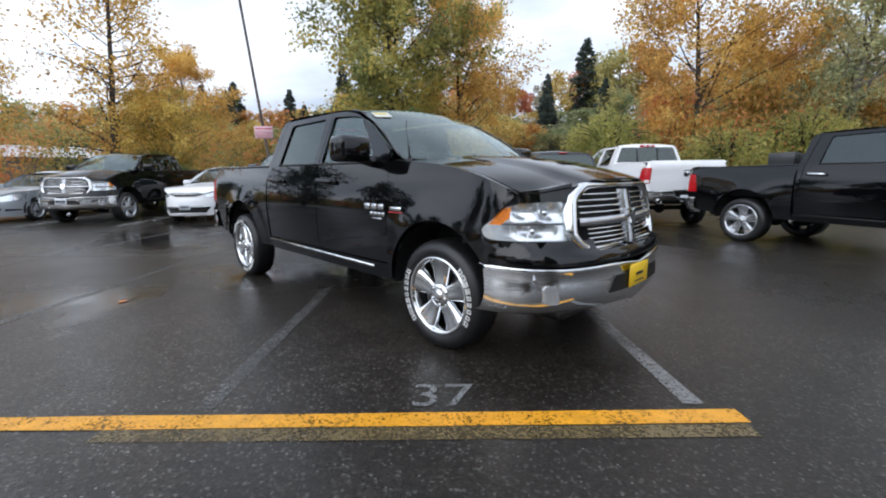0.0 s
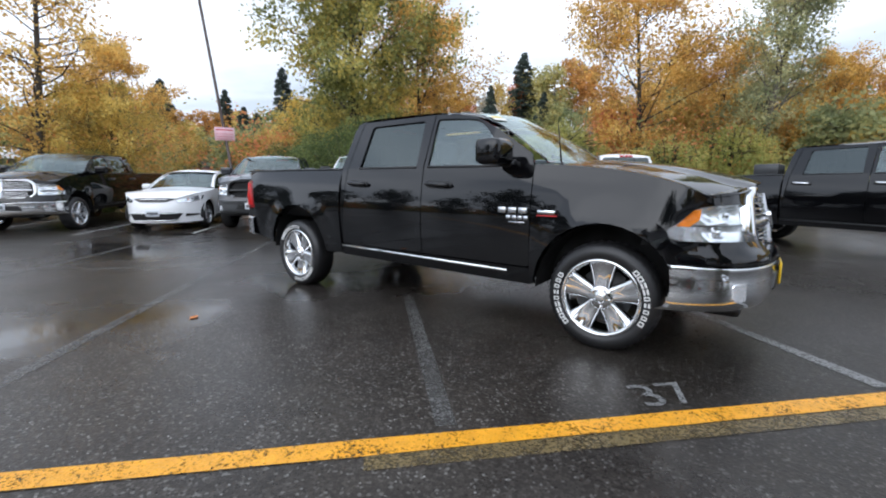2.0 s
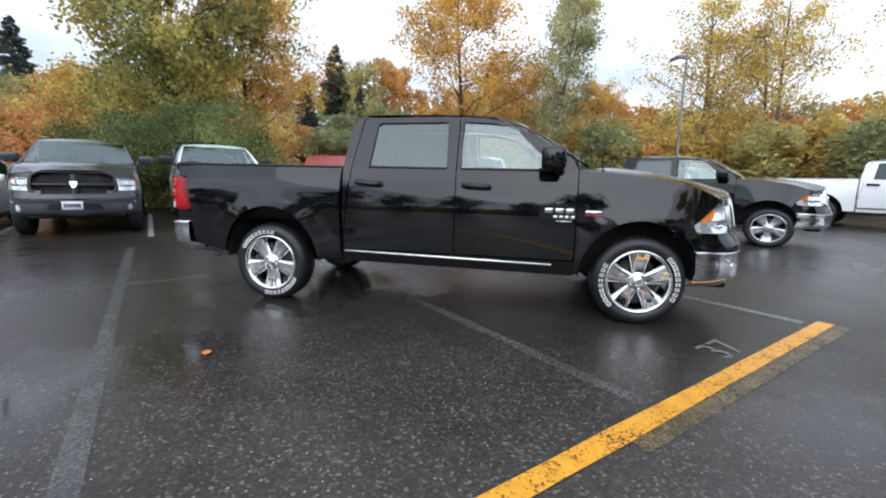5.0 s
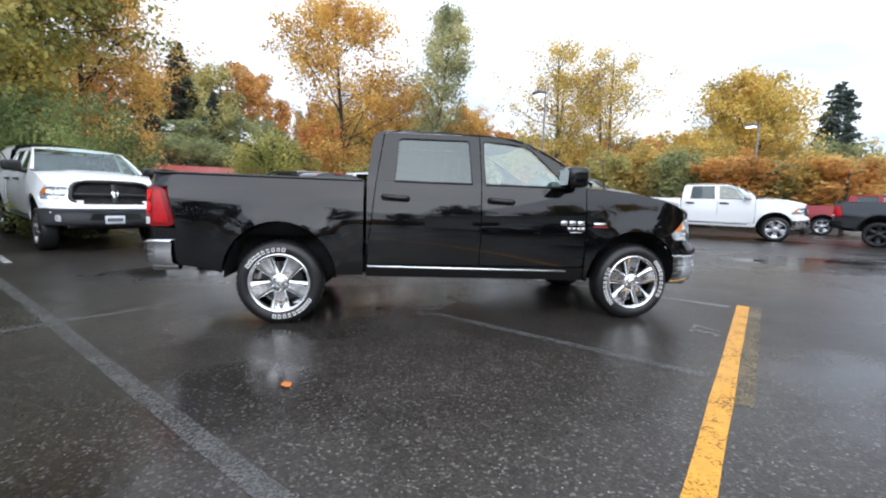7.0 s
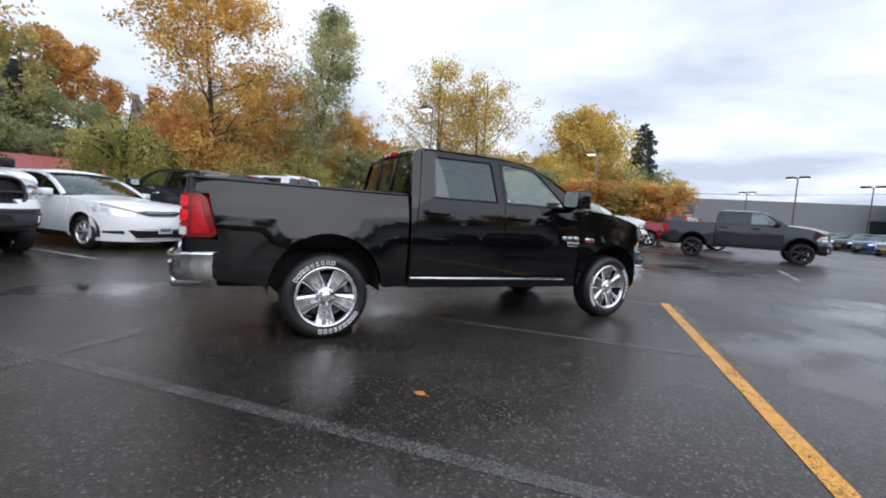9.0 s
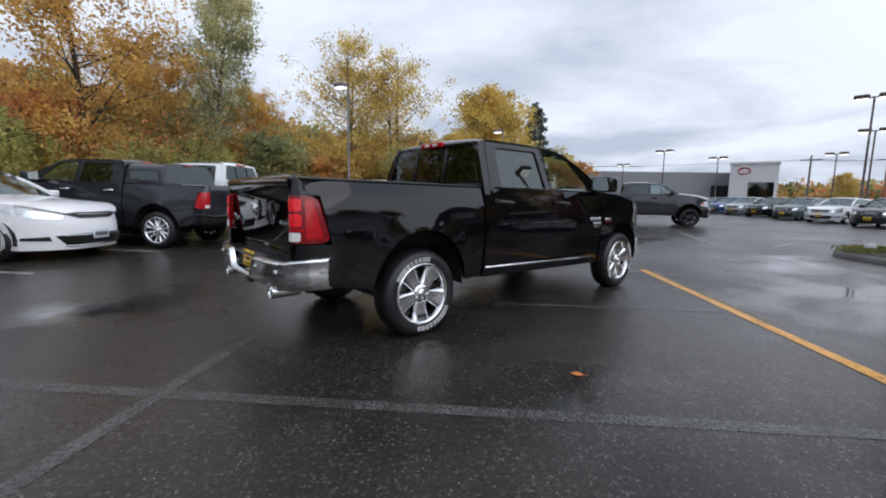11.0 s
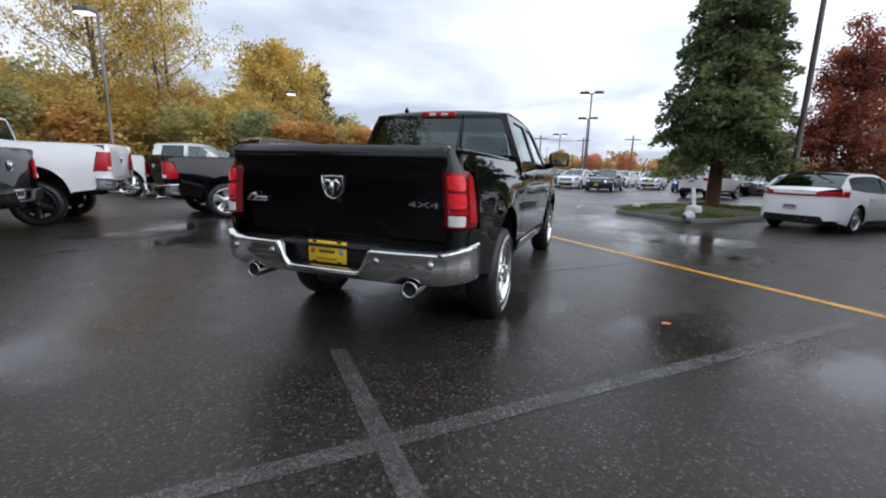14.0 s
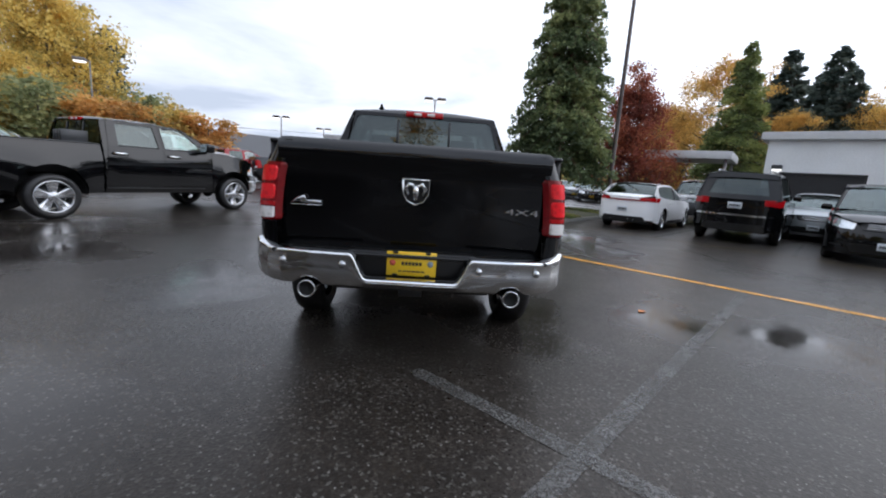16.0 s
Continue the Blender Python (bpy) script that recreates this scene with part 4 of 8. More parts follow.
    panel(bm, [(2.86, 0.86), (3.04, 0.89), (3.11, 0.6), (3.15, 0.0), (3.11, -0.6), (3.04, -0.89), (2.86, -0.86), (3.02, -0.5), (3.08, 0), (3.02, 0.5)], lambda x, y: (x, y, 1.395), 0.2, (0, 0, -0.05))
    cowl = P_("cowl", bm, M["black_plastic"])
    for y0, y1 in ((0.65, 0.05), (-0.05, -0.62)):
        bm = bmesh.new()
        tube(bm, [(3.05, y0, 1.42), (3.03, (y0 + y1) / 2, 1.445), (2.99, y1, 1.46)], 0.012, 6)
        part("wiper", bm, M["black_plastic"], cowl)
    # windscreen, roof, back of the cab
    bm = bmesh.new()
    panel(bm, [(-1, 0), (1, 0), (1, 1), (-1, 1)], windscreen_at, 0.15)
    ws = P_("windscreen", bm, M["screen"], None, "clear windscreen")
    if fine:
        bm = bmesh.new()
        panel(bm, [(-0.93, 0.80), (-0.72, 0.80), (-0.72, 0.92), (-0.93, 0.92)], lambda a, b: tuple(Vector(windscreen_at(a, b)) + Vector((0.006, 0, 0.006))), 0.1)
        part("sticker", bm, M["sticker"], ws, "white and yellow sales sticker")
        bm = bmesh.new()
        panel(bm, [(-0.91, 0.86), (-0.75, 0.86), (-0.75, 0.90), (-0.91, 0.90)], lambda a, b: tuple(Vector(windscreen_at(a, b)) + Vector((0.008, 0, 0.008))), 0.1)
        bm.verts.ensure_lookup_table()
        part("sticker_band", bm, M["sticker_y"], ws)
    bm = bmesh.new()

    def roof_at(x, v):
        zr = RAIL_Z(x)
        w = glass_w(zr)
        return (x, v * w, zr + 0.048 * (1 - abs(v) ** 2.4) * sstep((x - 0.8) / 0.25) * (1 - 0.35 * sstep((x - 2.0) / 0.4)))
    xs = [0.862, 0.90, 0.96, 1.1, 1.3, 1.6, 1.9, 2.1, 2.25, 2.36]
    loft(bm, [[roof_at(x + (0.09 * (1 - v * v) if x > 2.2 else 0), v) for v in np.linspace(-1, 1, 21)] for x in xs])
    P_("roof", bm, P)
    bm = bmesh.new()

    def back_at(y, z):
        return (0.785 + max(0, z - 1.385) * 0.155 - 0.015 * (1 - (y / 0.9) ** 2), y, z)
    wtop, wbot = glass_w(1.86), glass_w(1.40)
    panel(bm, [(-0.94, 0.5), (0.94, 0.5), (0.94, 1.30), (wbot, 1.40), (wbot - 0.06, 1.44), (-wbot + 0.06, 1.44), (-wbot, 1.40), (-0.94, 1.30)], back_at, 0.25)
    panel(bm, [(-wbot, 1.40), (-wtop, 1.86), (wtop, 1.86), (wbot, 1.40), (wbot - 0.1, 1.44), (0.70, 1.80), (0.66, 1.825), (-0.66, 1.825), (-0.70, 1.80), (-wbot + 0.1, 1.44)], back_at, 0.25)
    back = P_("cab_back", bm, P)
    bm = bmesh.new()
    panel(bm, [(-0.80, 1.435), (0.80, 1.435), (0.705, 1.83), (-0.705, 1.83)], lambda y, z: (back_at(y, z)[0] + 0.012, y, z), 0.4)
    rw = P_("rear_window", bm, M["tinted"], None, "dark tinted rear window")
    for y in (-0.27, 0.27):
        bm = bmesh.new()
        box(bm, 0.775, 0.80, y - 0.012, y + 0.012, 1.44, 1.80, 0.004, 1, Matrix.Translation((0.8, 0, 1.44)) @ Matrix.Rotation(radians(8.5), 4, "Y") @ Matrix.Translation((-0.8, 0, -1.44)))
        part("slider_rail", bm, M["black_plastic"], rw)
    bm = bmesh.new()
    box(bm, 0.822, 0.88, -0.195, 0.195, 1.832, 1.89, 0.012)
    stop = P_("stop_light", bm, M["red_lens"], None, "red high stop light")
    for y in (-0.07, 0.07):
        bm = bmesh.new()
        box(bm, 0.816, 0.826, y - 0.04, y + 0.04, 1.848, 1.876, 0.004, 1)
        part("cargo_lamp", bm, M["clear_lens"], stop)

    # tailgate
    bm = bmesh.new()
    TG = hermite([(0.70, -1.082), (0.80, -1.092), (0.95, -1.106), (1.15, -1.124), (1.23, -1.134), (1.285, -1.160), (1.335, -1.180), (1.375, -1.176), (1.40, -1.14), (1.41, -1.10)])
    panel(bm, rounded([(-0.828, 0.72), (0.828, 0.72), (0.828, 1.408), (-0.828, 1.408)], 0.03), lambda y, z: (TG(z) + 0.02 * (y / 0.8) ** 2, y, z), st * 0.5, (0.05, 0, 0))
    tg = P_("tailgate", bm, P)
    bm = bmesh.new()
    sh = [(0.082, 1.198), (-0.082, 1.198), (-0.078, 1.105), (-0.05, 1.066), (0, 1.042), (0.05, 1.066), (0.078, 1.105)]
    panel(bm, sh, lambda y, z: (TG(z) - 0.008, y, z), 0.03, (0.012, 0, 0))
    emb = part("tailgate_emblem", bm, M["black_plastic"], tg, "bright shield emblem shape")
    bm = bmesh.new()
    tube(bm, [(TG(z) - 0.010, y, z) for y, z in sh + sh[:1]], 0.0075, 8)
    part("emblem_rim", bm, M["chrome"], emb)
    bm = bmesh.new()
    for sg in (-1, 1):
        tube(bm, [(-1.132, sg * 0.012, 1.160), (-1.140, sg * 0.042, 1.172), (-1.140, sg * 0.058, 1.140), (-1.134, sg * 0.046, 1.108), (-1.128, sg * 0.03, 1.115)], [0.014, 0.018, 0.016, 0.012, 0.006], 8)
    tube(bm, [(-1.134, 0, 1.165), (-1.142, 0, 1.125), (-1.132, 0, 1.072)], [0.018, 0.022, 0.012], 8)
    part("emblem_shape", bm, M["chrome"], emb)
    if fine:
        me = text_mesh("drive_badge", "4X4", 0.085, M["alloy"], 0.005)
        ob = new("drive_badge", me)
        ob.parent = tg
        ob.matrix_local = Matrix.Translation((-1.122, -0.67, 1.035)) @ Matrix.Rotation(radians(-90), 4, "Z") @ Matrix.Rotation(radians(90), 4, "X") @ Matrix.Diagonal((1.5, 0.62, 1, 1))
        ob["label"] = "chrome 4X4 letters"
        bm = bmesh.new()
        tube(bm, [(-1.115, 0.765, 1.005), (-1.122, 0.72, 1.035), (-1.124, 0.68, 1.05), (-1.118, 0.665, 1.03)], [0.006, 0.012, 0.015, 0.008], 8)
        box(bm, -1.124, -1.112, 0.575, 0.70, 1.012, 1.034, 0.003, 1)
        box(bm, -1.120, -1.108, 0.575, 0.76, 0.998, 1.006, 0.002, 1)
        part("trim_badge", bm, M["alloy"], tg, "small bright trim badge shape")
    # bed floor and inner walls
    bm = bmesh.new()
    box(bm, -1.07, 0.755, -0.80, 0.80, 0.82, 0.86)
    box(bm, 0.70, 0.755, -0.90, 0.90, 0.84, 1.385)
    for s in (-1, 1):
        box(bm, -1.07, 0.755, s * 0.88 - 0.02, s * 0.88 + 0.02, 0.84, 1.37)
    P_("bed_tub", bm, M["black_plastic"])
    if tonneau:
        bm = bmesh.new()
        box(bm, -1.07, 0.74, -0.90, 0.90, 1.395, 1.43, 0.02)
        P_("bed_cover", bm, M["black_plastic"])

    # rear bumper with plate notch
    bm = bmesh.new()
    by = [(1.0, -0.925), (0.998, -0.985), (0.983, -1.07), (0.94, -1.15), (0.87, -1.205), (0.78, -1.24), (0.6, -1.27), (0.42, -1.28), (0.36, -1.283), (0.25, -1.285), (0.0, -1.287)]
    by = by + [(-y, x) for y, x in by[-2::-1]]

    def rb_z(y, k):
        notch = sstep((0.37 - abs(y)) / 0.10)
        wing = sstep((abs(y) - 0.80) / 0.2)
        top = 0.752 - 0.152 * notch + 0.035 * wing
        bot = 0.53 + 0.015 * wing
        pipe = math.exp(-((abs(y) - 0.63) / 0.075) ** 4)
        zz = [top, top - 0.010, top - 0.024, top - 0.034, 0.55 * top + 0.45 * bot, bot + 0.035 + 0.035 * pipe, bot + 0.04 * pipe]
        oo = [0.05, 0.010, -0.002, 0.010, 0.004 - 0.008 * pipe, 0.012 - 0.012 * pipe, 0.045]
        return zz[k], oo[k]
    dense = []
    for (y0, x0), (y1, x1) in zip(by, by[1:]):
        for i in range(6):
            t = i / 6
            dense.append((y0 + (y1 - y0) * t, x0 + (x1 - x0) * t))
    dense.append(by[-1])
    loft(bm, [[(x + rb_z(y, k)[1], y * (1 - 0.02 * rb_z(y, k)[1] / 0.05), rb_z(y, k)[0]) for y, x in dense] for k in range(7)])
    rb = P_("rear_bumper", bm, trim, None, "bright rear bumper with number plate notch")
    bm = bmesh.new()
    box(bm, -1.190, -1.06, -0.40, 0.40, 0.585, 0.752, 0.02)
    box(bm, -1.225, -0.95, -0.84, 0.84, 0.72, 0.742, 0.01)
    part("bumper_step", bm, M["black_plastic"], rb)
    for y in (-0.77, -0.41, 0.41, 0.77) if fine else ():
        bm = bmesh.new()
        lathe(bm, [(0.022, 0.012), (0.022, -0.004), (0.001, -0.006)], 14, Matrix.Translation((-1.276 + (0.036 if abs(y) > 0.7 else 0), y, 0.672)) @ Matrix.Rotation(radians(-90), 4, "Z"))
        part("parking_sensor", bm, M["alloy"], rb)
    if plates[1]:
        bars_on_plate(T, "rear_plate", -1.205, 0.0, 0.685, 0.305, 0.152, -1, M["plate_" + plates[1]], M["ink"], ((0.02, 0.42, 0.14), (-0.3, 0.55, 0.05)) if plates[1] == "yellow" else ((0.0, 0.8, 0.42),))
    if plates[1] == "yellow":
        holder = [c for c in T.children if c.name.startswith("rear_plate")][0]
        for y, key in ((0.115, "sticker_red"), (-0.115, "sticker_blue")):
            bm = bmesh.new()
            lathe(bm, [(0.019, 0.002), (0.019, -0.0015), (0.001, -0.002)], 14, Matrix.Translation((-1.212, y, 0.69)) @ Matrix.Rotation(radians(-90), 4, "Z"))
            part("plate_sticker", bm, M[key], holder)
        for y in (-0.1, 0.1):
            for z in (0.615, 0.755):
                bm = bmesh.new()
                box(bm, -1.215, -1.209, y - 0.016, y + 0.016, z - 0.007, z + 0.007, 0.002, 1)
                part("plate_clip", bm, M["black_plastic"], holder)
    # hitch and tail pipes
    bm = bmesh.new()
    box(bm, -1.22, -0.8, -0.07, 0.07, 0.48, 0.57, 0.01)
    box(bm, -1.0, -0.9, -0.5, 0.5, 0.48, 0.56, 0.01)
    hitch = P_("hitch_receiver", bm, M["black_plastic"])
    if tow:
        bm = bmesh.new()
        box(bm, -1.40, -1.2, -0.03, 0.03, 0.50, 0.55, 0.005)
        lathe(bm, [(0.001, 0.10), (0.02, 0.095), (0.032, 0.07), (0.02, 0.045), (0.018, 0.0)], 12, Matrix.Translation((-1.38, 0, 0.55)) @ Matrix.Rotation(radians(90), 4, "X"))
        part("tow_ball", bm, M["chrome"], hitch)
    if fine or bumper == "chrome":
        for y in (-0.63, 0.63):
            bm = bmesh.new()
            lathe(bm, [(0.040, -0.02), (0.045, -0.24), (0.050, -0.25), (0.056, -0.24), (0.052, -0.02)], 24, Matrix.Translation((-0.985, y, 0.50)) @ Matrix.Rotation(radians(-90), 4, "Z") @ Matrix.Rotation(radians(0), 4, "X"))
            pipe = P_("tail_pipe", bm, M["chrome"], None, "round chrome tail pipe")
            # black disc that closes the pipe just inside its end
            bm = bmesh.new()
            lathe(bm, [(0.044, -0.225), (0.001, -0.20)], 24, Matrix.Translation((-0.985, y, 0.50)) @ Matrix.Rotation(radians(-90), 4, "Z"))
            part("pipe_bore", bm, M["under"], pipe, "black disc closing the bore")

    # front bumper
    bm = bmesh.new()
    ys = [0.992, 0.985, 0.965, 0.93, 0.87, 0.78, 0.66, 0.52, 0.36, 0.18, 0.0]
    fb_x = hermite([(0.0, 4.555), (0.2, 4.547), (0.4, 4.522), (0.6, 4.47), (0.76, 4.39), (0.88, 4.27), (0.945, 4.145), (0.975, 4.045), (0.992, 3.975)])
    ys = ys + [-y for y in ys[-2::-1]]
    prof = [(0.728, 0.05), (0.720, 0.010), (0.710, -0.004), (0.692, 0.012), (0.62, 0.004), (0.55, 0.0), (0.49, 0.012), (0.445, 0.035), (0.42, 0.09)]
    loft(bm, [[(fb_x(abs(y)) - o, y, z - 0.03 * sstep((abs(y) - 0.3) / -0.3)) for y in ys] for z, o in prof])
    fbump = P_("front_bumper", bm, trim, None, "bright front bumper with fog lamps")
    bm = bmesh.new()
    panel(bm, rounded([(-0.42, 0.53), (0.42, 0.53), (0.36, 0.64), (-0.36, 0.64)], 0.03), lambda y, z: (fb_x(abs(y)) + 0.004, y, z), 0.12, (-0.03, 0, 0))
    part("air_intake", bm, M["black_plastic"], fbump)
    bm = bmesh.new()
    box(bm, 4.12, 4.36, -0.70, 0.70, 0.36, 0.45, 0.04)
    part("air_dam", bm, M["black_plastic"], fbump)
    for s in (-1, 1):
        bm = bmesh.new()
        panel(bm, rounded([(0.775, 0.50), (0.845, 0.50), (0.85, 0.615), (0.785, 0.615)], 0.025), lambda y, z: (fb_x(y) + 0.003, s * y, z), 0.03, (-0.05, 0, 0))
        part("fog_lamp", bm, M["reflector"], fbump)
        bm = bmesh.new()
        lathe(bm, [(0.02, 0.012), (0.02, -0.004), (0.001, -0.006)], 14, Matrix.Translation((fb_x(0.88) - 0.002, s * 0.88, 0.655)) @ Matrix.Rotation(radians(90 - s * 40), 4, "Z"))
        part("parking_sensor", bm, M["alloy"], fbump)
    # grille
    bm = bmesh.new()
    frame_mat = M["chrome"] if grille in ("bars", "hd") else (P if grille == "body" else M["black_plastic"])
    gz0, gz1 = 0.80, 1.225

    def g_at(out):
        return lambda y, z: nose(y, z, out)
    ring_o = rounded([(-0.57, gz0), (0.57, gz0), (0.665, 0.90), (0.625, gz1 - 0.075), (0.51, gz1 + 0.005), (-0.51, gz1 + 0.005), (-0.625, gz1 - 0.075), (-0.665, 0.90)], 0.05)
    ring_i = [(y * 0.91, 0.995 + (z - 0.995) * 0.85) for y, z in ring_o]
    loft(bm, [[nose(y, z, -0.03) for y, z in ring_o], [nose(y, z, 0.022) for y, z in ring_o], [nose(0.96 * y, 0.985 + (z - 0.985) * 0.94, 0.034) for y, z in ring_o],
              [nose(y, z, 0.02) for y, z in ring_i], [nose(y, z, -0.06) for y, z in ring_i]], True)
    gr = P_("grille", bm, frame_mat, None, "bright grille surround with horizontal bars" if grille in ("bars", "hd") else "dark grille with cross bars")
    bm = bmesh.new()
    panel(bm, ring_i, g_at(-0.055), 0.2)
    part("grille_backing", bm, M["under"], gr)
    bar_mat = M["chrome"] if grille in ("bars", "hd") else M["black_plastic"]
    rows_z = [0.850, 0.879, 0.908, 0.937, 1.040, 1.078, 1.116, 1.154] if grille == "bars" else ([0.86, 0.90, 0.94, 1.03, 1.07, 1.11] if grille != "cross" else [])
    for z in rows_z:
        bm = bmesh.new()
        w = 0.50 if z < 0.95 else 0.55
        pts = [nose(y, z, 0.0) for y in np.linspace(-w, w, 13)]
        loft(bm, [[(x - 0.012, y, z0 + 0.006) for x, y, z0 in pts], [(x + 0.006, y, z0 + 0.005) for x, y, z0 in pts], [(x + 0.006, y, z0 - 0.003) for x, y, z0 in pts], [(x - 0.012, y, z0 - 0.005) for x, y, z0 in pts]])
        part("grille_bar", bm, bar_mat, gr)
    bm = bmesh.new()
    pts = [nose(y, 0.98, 0.02) for y in np.linspace(-0.58, 0.58, 13)]
    loft(bm, [[(x - 0.04, y, z + 0.032) for x, y, z in pts], [(x, y, z + 0.026) for x, y, z in pts], [(x, y, z - 0.02) for x, y, z in pts], [(x - 0.04, y, z - 0.026) for x, y, z in pts]])
    vs = [nose(0, z, 0.022) for z in np.linspace(0.82, 1.18, 9)]
    loft(bm, [[(x - 0.05, sg * w, z) for x, _, z in vs] if e else [(x, sg * w * 0.85, z) for x, _, z in vs] for sg, w, e in ((-1, 0.05, 1), (-1, 0.05, 0), (1, 0.05, 0), (1, 0.05, 1))])
    part("grille_cross", bm, frame_mat if grille != "bars" else M["alloy"], gr)
    bm = bmesh.new()
    panel(bm, [(-0.05, 1.05), (0.05, 1.05), (0.06, 1.02), (0.03, 0.945), (0, 0.925), (-0.03, 0.945), (-0.06, 1.02)], g_at(0.04), 0.03, (-0.03, 0, 0))
    part("grille_emblem", bm, M["chrome"], gr)
    # panel between grille and bumper
    bm = bmesh.new()
    panel(bm, [(-0.50, 0.81), (0.50, 0.81), (0.502, 0.732), (-0.502, 0.732)], lambda y, z: nose(y, z, 0.07 * sstep((0.865 - z) / 0.10)), st * 0.35, (-0.06, 0, 0))
    P_("fascia_panel", bm, P)
    bm = bmesh.new()
    panel(bm, [(-0.58, 1.2), (0.58, 1.2), (0.55, 0.79), (-0.55, 0.79)], g_at(-0.09), 0.3)
    for s in (-1, 1):
        panel(bm, [(0.50, 1.13), (0.95, 1.10), (0.98, 0.84), (0.5, 0.8)], lambda y, z: nose(s * y, z, -0.13), 0.2)
    P_("radiator_support", bm, M["under"])
    if plates[0]:
        bars_on_plate(T, "front_plate", 4.562, -0.04, 0.61, 0.305, 0.152, 1, M["plate_" + plates[0]], M["ink"], ((0.02, 0.42, 0.14), (-0.3, 0.55, 0.05)) if plates[0] == "yellow" else ((0.0, 0.8, 0.42),))
    # underbody
    bm = bmesh.new()
    box(bm, -0.9, 4.2, -0.55, 0.55, 0.42, 0.62, 0.03)
    box(bm, 0.8, 2.98, -0.93, 0.93, 0.47, 0.56, 0.03)
    P_("chassis", bm, M["under"])
    for ax in (0.0, 3.56):
        bm = bmesh.new()
        tube(bm, [(ax, -0.8, 0.40), (ax, 0.8, 0.40)], 0.055, 10)
        lathe(bm, [(0.001, -0.12), (0.10, -0.09), (0.15, 0), (0.10, 0.09), (0.001, 0.12)], 16, Matrix.Translation((ax, 0, 0.40)))
        part("axle", bm, M["under"], T)
    if fine:
        bm = bmesh.new()
        tube(bm, [(3.18, -0.90, 1.38), (3.16, -0.90, 1.52), (3.14, -0.90, 1.68)], [0.008, 0.004, 0.003], 6)
        lathe(bm, [(0.02, 0.0), (0.018, 0.02), (0.01, 0.03)], 10, Matrix.Translation((3.18, -0.90, 1.37)) @ Matrix.Rotation(radians(90), 4, "X"))
        P_("antenna", bm, M["black_plastic"])
        bm = bmesh.new()
        rows = []
        for t in np.linspace(0, 1, 6):
            rows.append([(1.02 + 0.13 * t, 0.47 + sg * 0.03 * (1 - t * 0.7), 1.918 + (0.06 * (1 - t) if sg == 0 else 0)) for sg in (-1, 0, 1)])
        loft(bm, rows)
        P_("roof_fin", bm, M["black_plastic"])
    # cabin
    bm = bmesh.new()
    box(bm, 2.62, 3.05, -0.86, 0.86, 0.95, 1.33, 0.06)
    box(bm, 0.84, 3.0, -0.88, 0.88, 0.56, 0.62)
    dash = P_("dashboard", bm, M["black_plastic"])
    bm = bmesh.new()
    lathe(bm, [(0.185, -0.015), (0.20, 0.0), (0.185, 0.015), (0.17, 0.0), (0.185, -0.015)], 24, Matrix.Translation((2.52, 0.40, 1.20)) @ Matrix.Rotation(radians(65), 4, "Y") @ Matrix.Rotation(radians(90), 4, "X"))
    part("steering_wheel", bm, M["black_plastic"], dash)
    for x, y in ((1.95, -0.42), (1.95, 0.42), (1.12, -0.42), (1.12, 0.42)):
        seat(T, x, y, 0.74)

    # canopy over the bed
    if canopy:
        cp = M[canopy]
        bm = bmesh.new()
        prof = [(y, z + canopy_up * min(1, (z - 1.40) / 0.3)) for y, z in ((0.90, 1.40), (0.88, 1.50), (0.83, 1.68), (0.74, 1.79), (0.6, 1.84), (0.3, 1.862), (0, 1.87))]
        prof = prof + [(-y, z) for y, z in prof[-2::-1]]
        loft(bm, [[(x + (0.30 * (z - 1.40) if x < 0 else 0.0), y, z - (0.02 if x < -0.9 else 0)) for y, z in prof] for x in (0.74, 0.3, -0.3, -0.8, -1.08)] if canopy_end < -1 else
             [[(x + (0.22 * (z - 1.40) if x < -0.05 else 0.0), y, z) for y, z in prof] for x in (0.74, 0.3, canopy_end)])
        lean = 0.30 if canopy_end < -1 else 0.22
        panel(bm, [(y, z) for y, z in prof], lambda y, z: (canopy_end + lean * (z - 1.40), y, z - (0.02 if canopy_end < -1 else 0)), 0.3)
        can = P_("canopy", bm, cp, None, "matching canopy over the bed")
        bm = bmesh.new()
        panel(bm, [(-0.84, 1.44), (0.84, 1.44), (0.74, 1.74), (0.55, 1.79), (-0.55, 1.79), (-0.74, 1.74)], lambda y, z: (canopy_end - 0.006 + lean * (z - 1.40), y, z), 0.3)
        part("canopy_rear_window", bm, M["tinted"], can)
        bm = bmesh.new()
        sx = canopy_end + lean * 0.45 - 0.055
        box(bm, sx, sx + 0.05, -0.12, 0.12, 1.825, 1.855, 0.01)
        part("canopy_stop_light", bm, M["red_lens"], can)
        if canopy_end > -1:
            for sy in (-1, 1):
                bm = bmesh.new()
                panel(bm, [(0.66, 1.47), (-0.06, 1.47), (0.0, 1.66), (0.62, 1.67)], lambda x, z: (x, sy * (0.893 - 0.278 * (z - 1.50) + 0.006), z), 0.3)
                part("canopy_side_window", bm, M["tinted"], can)

    if rake or stretch != 1.0:
        rm = Matrix.Rotation(radians(rake), 4, "Y") @ Matrix.Diagonal((stretch, 1, 1, 1))
        for ob in T.children:
            if not ob.name.startswith("axle"):
                ob.matrix_local = rm @ ob.matrix_local
    BODY["on"] = False
    style, rim, letters = wheels
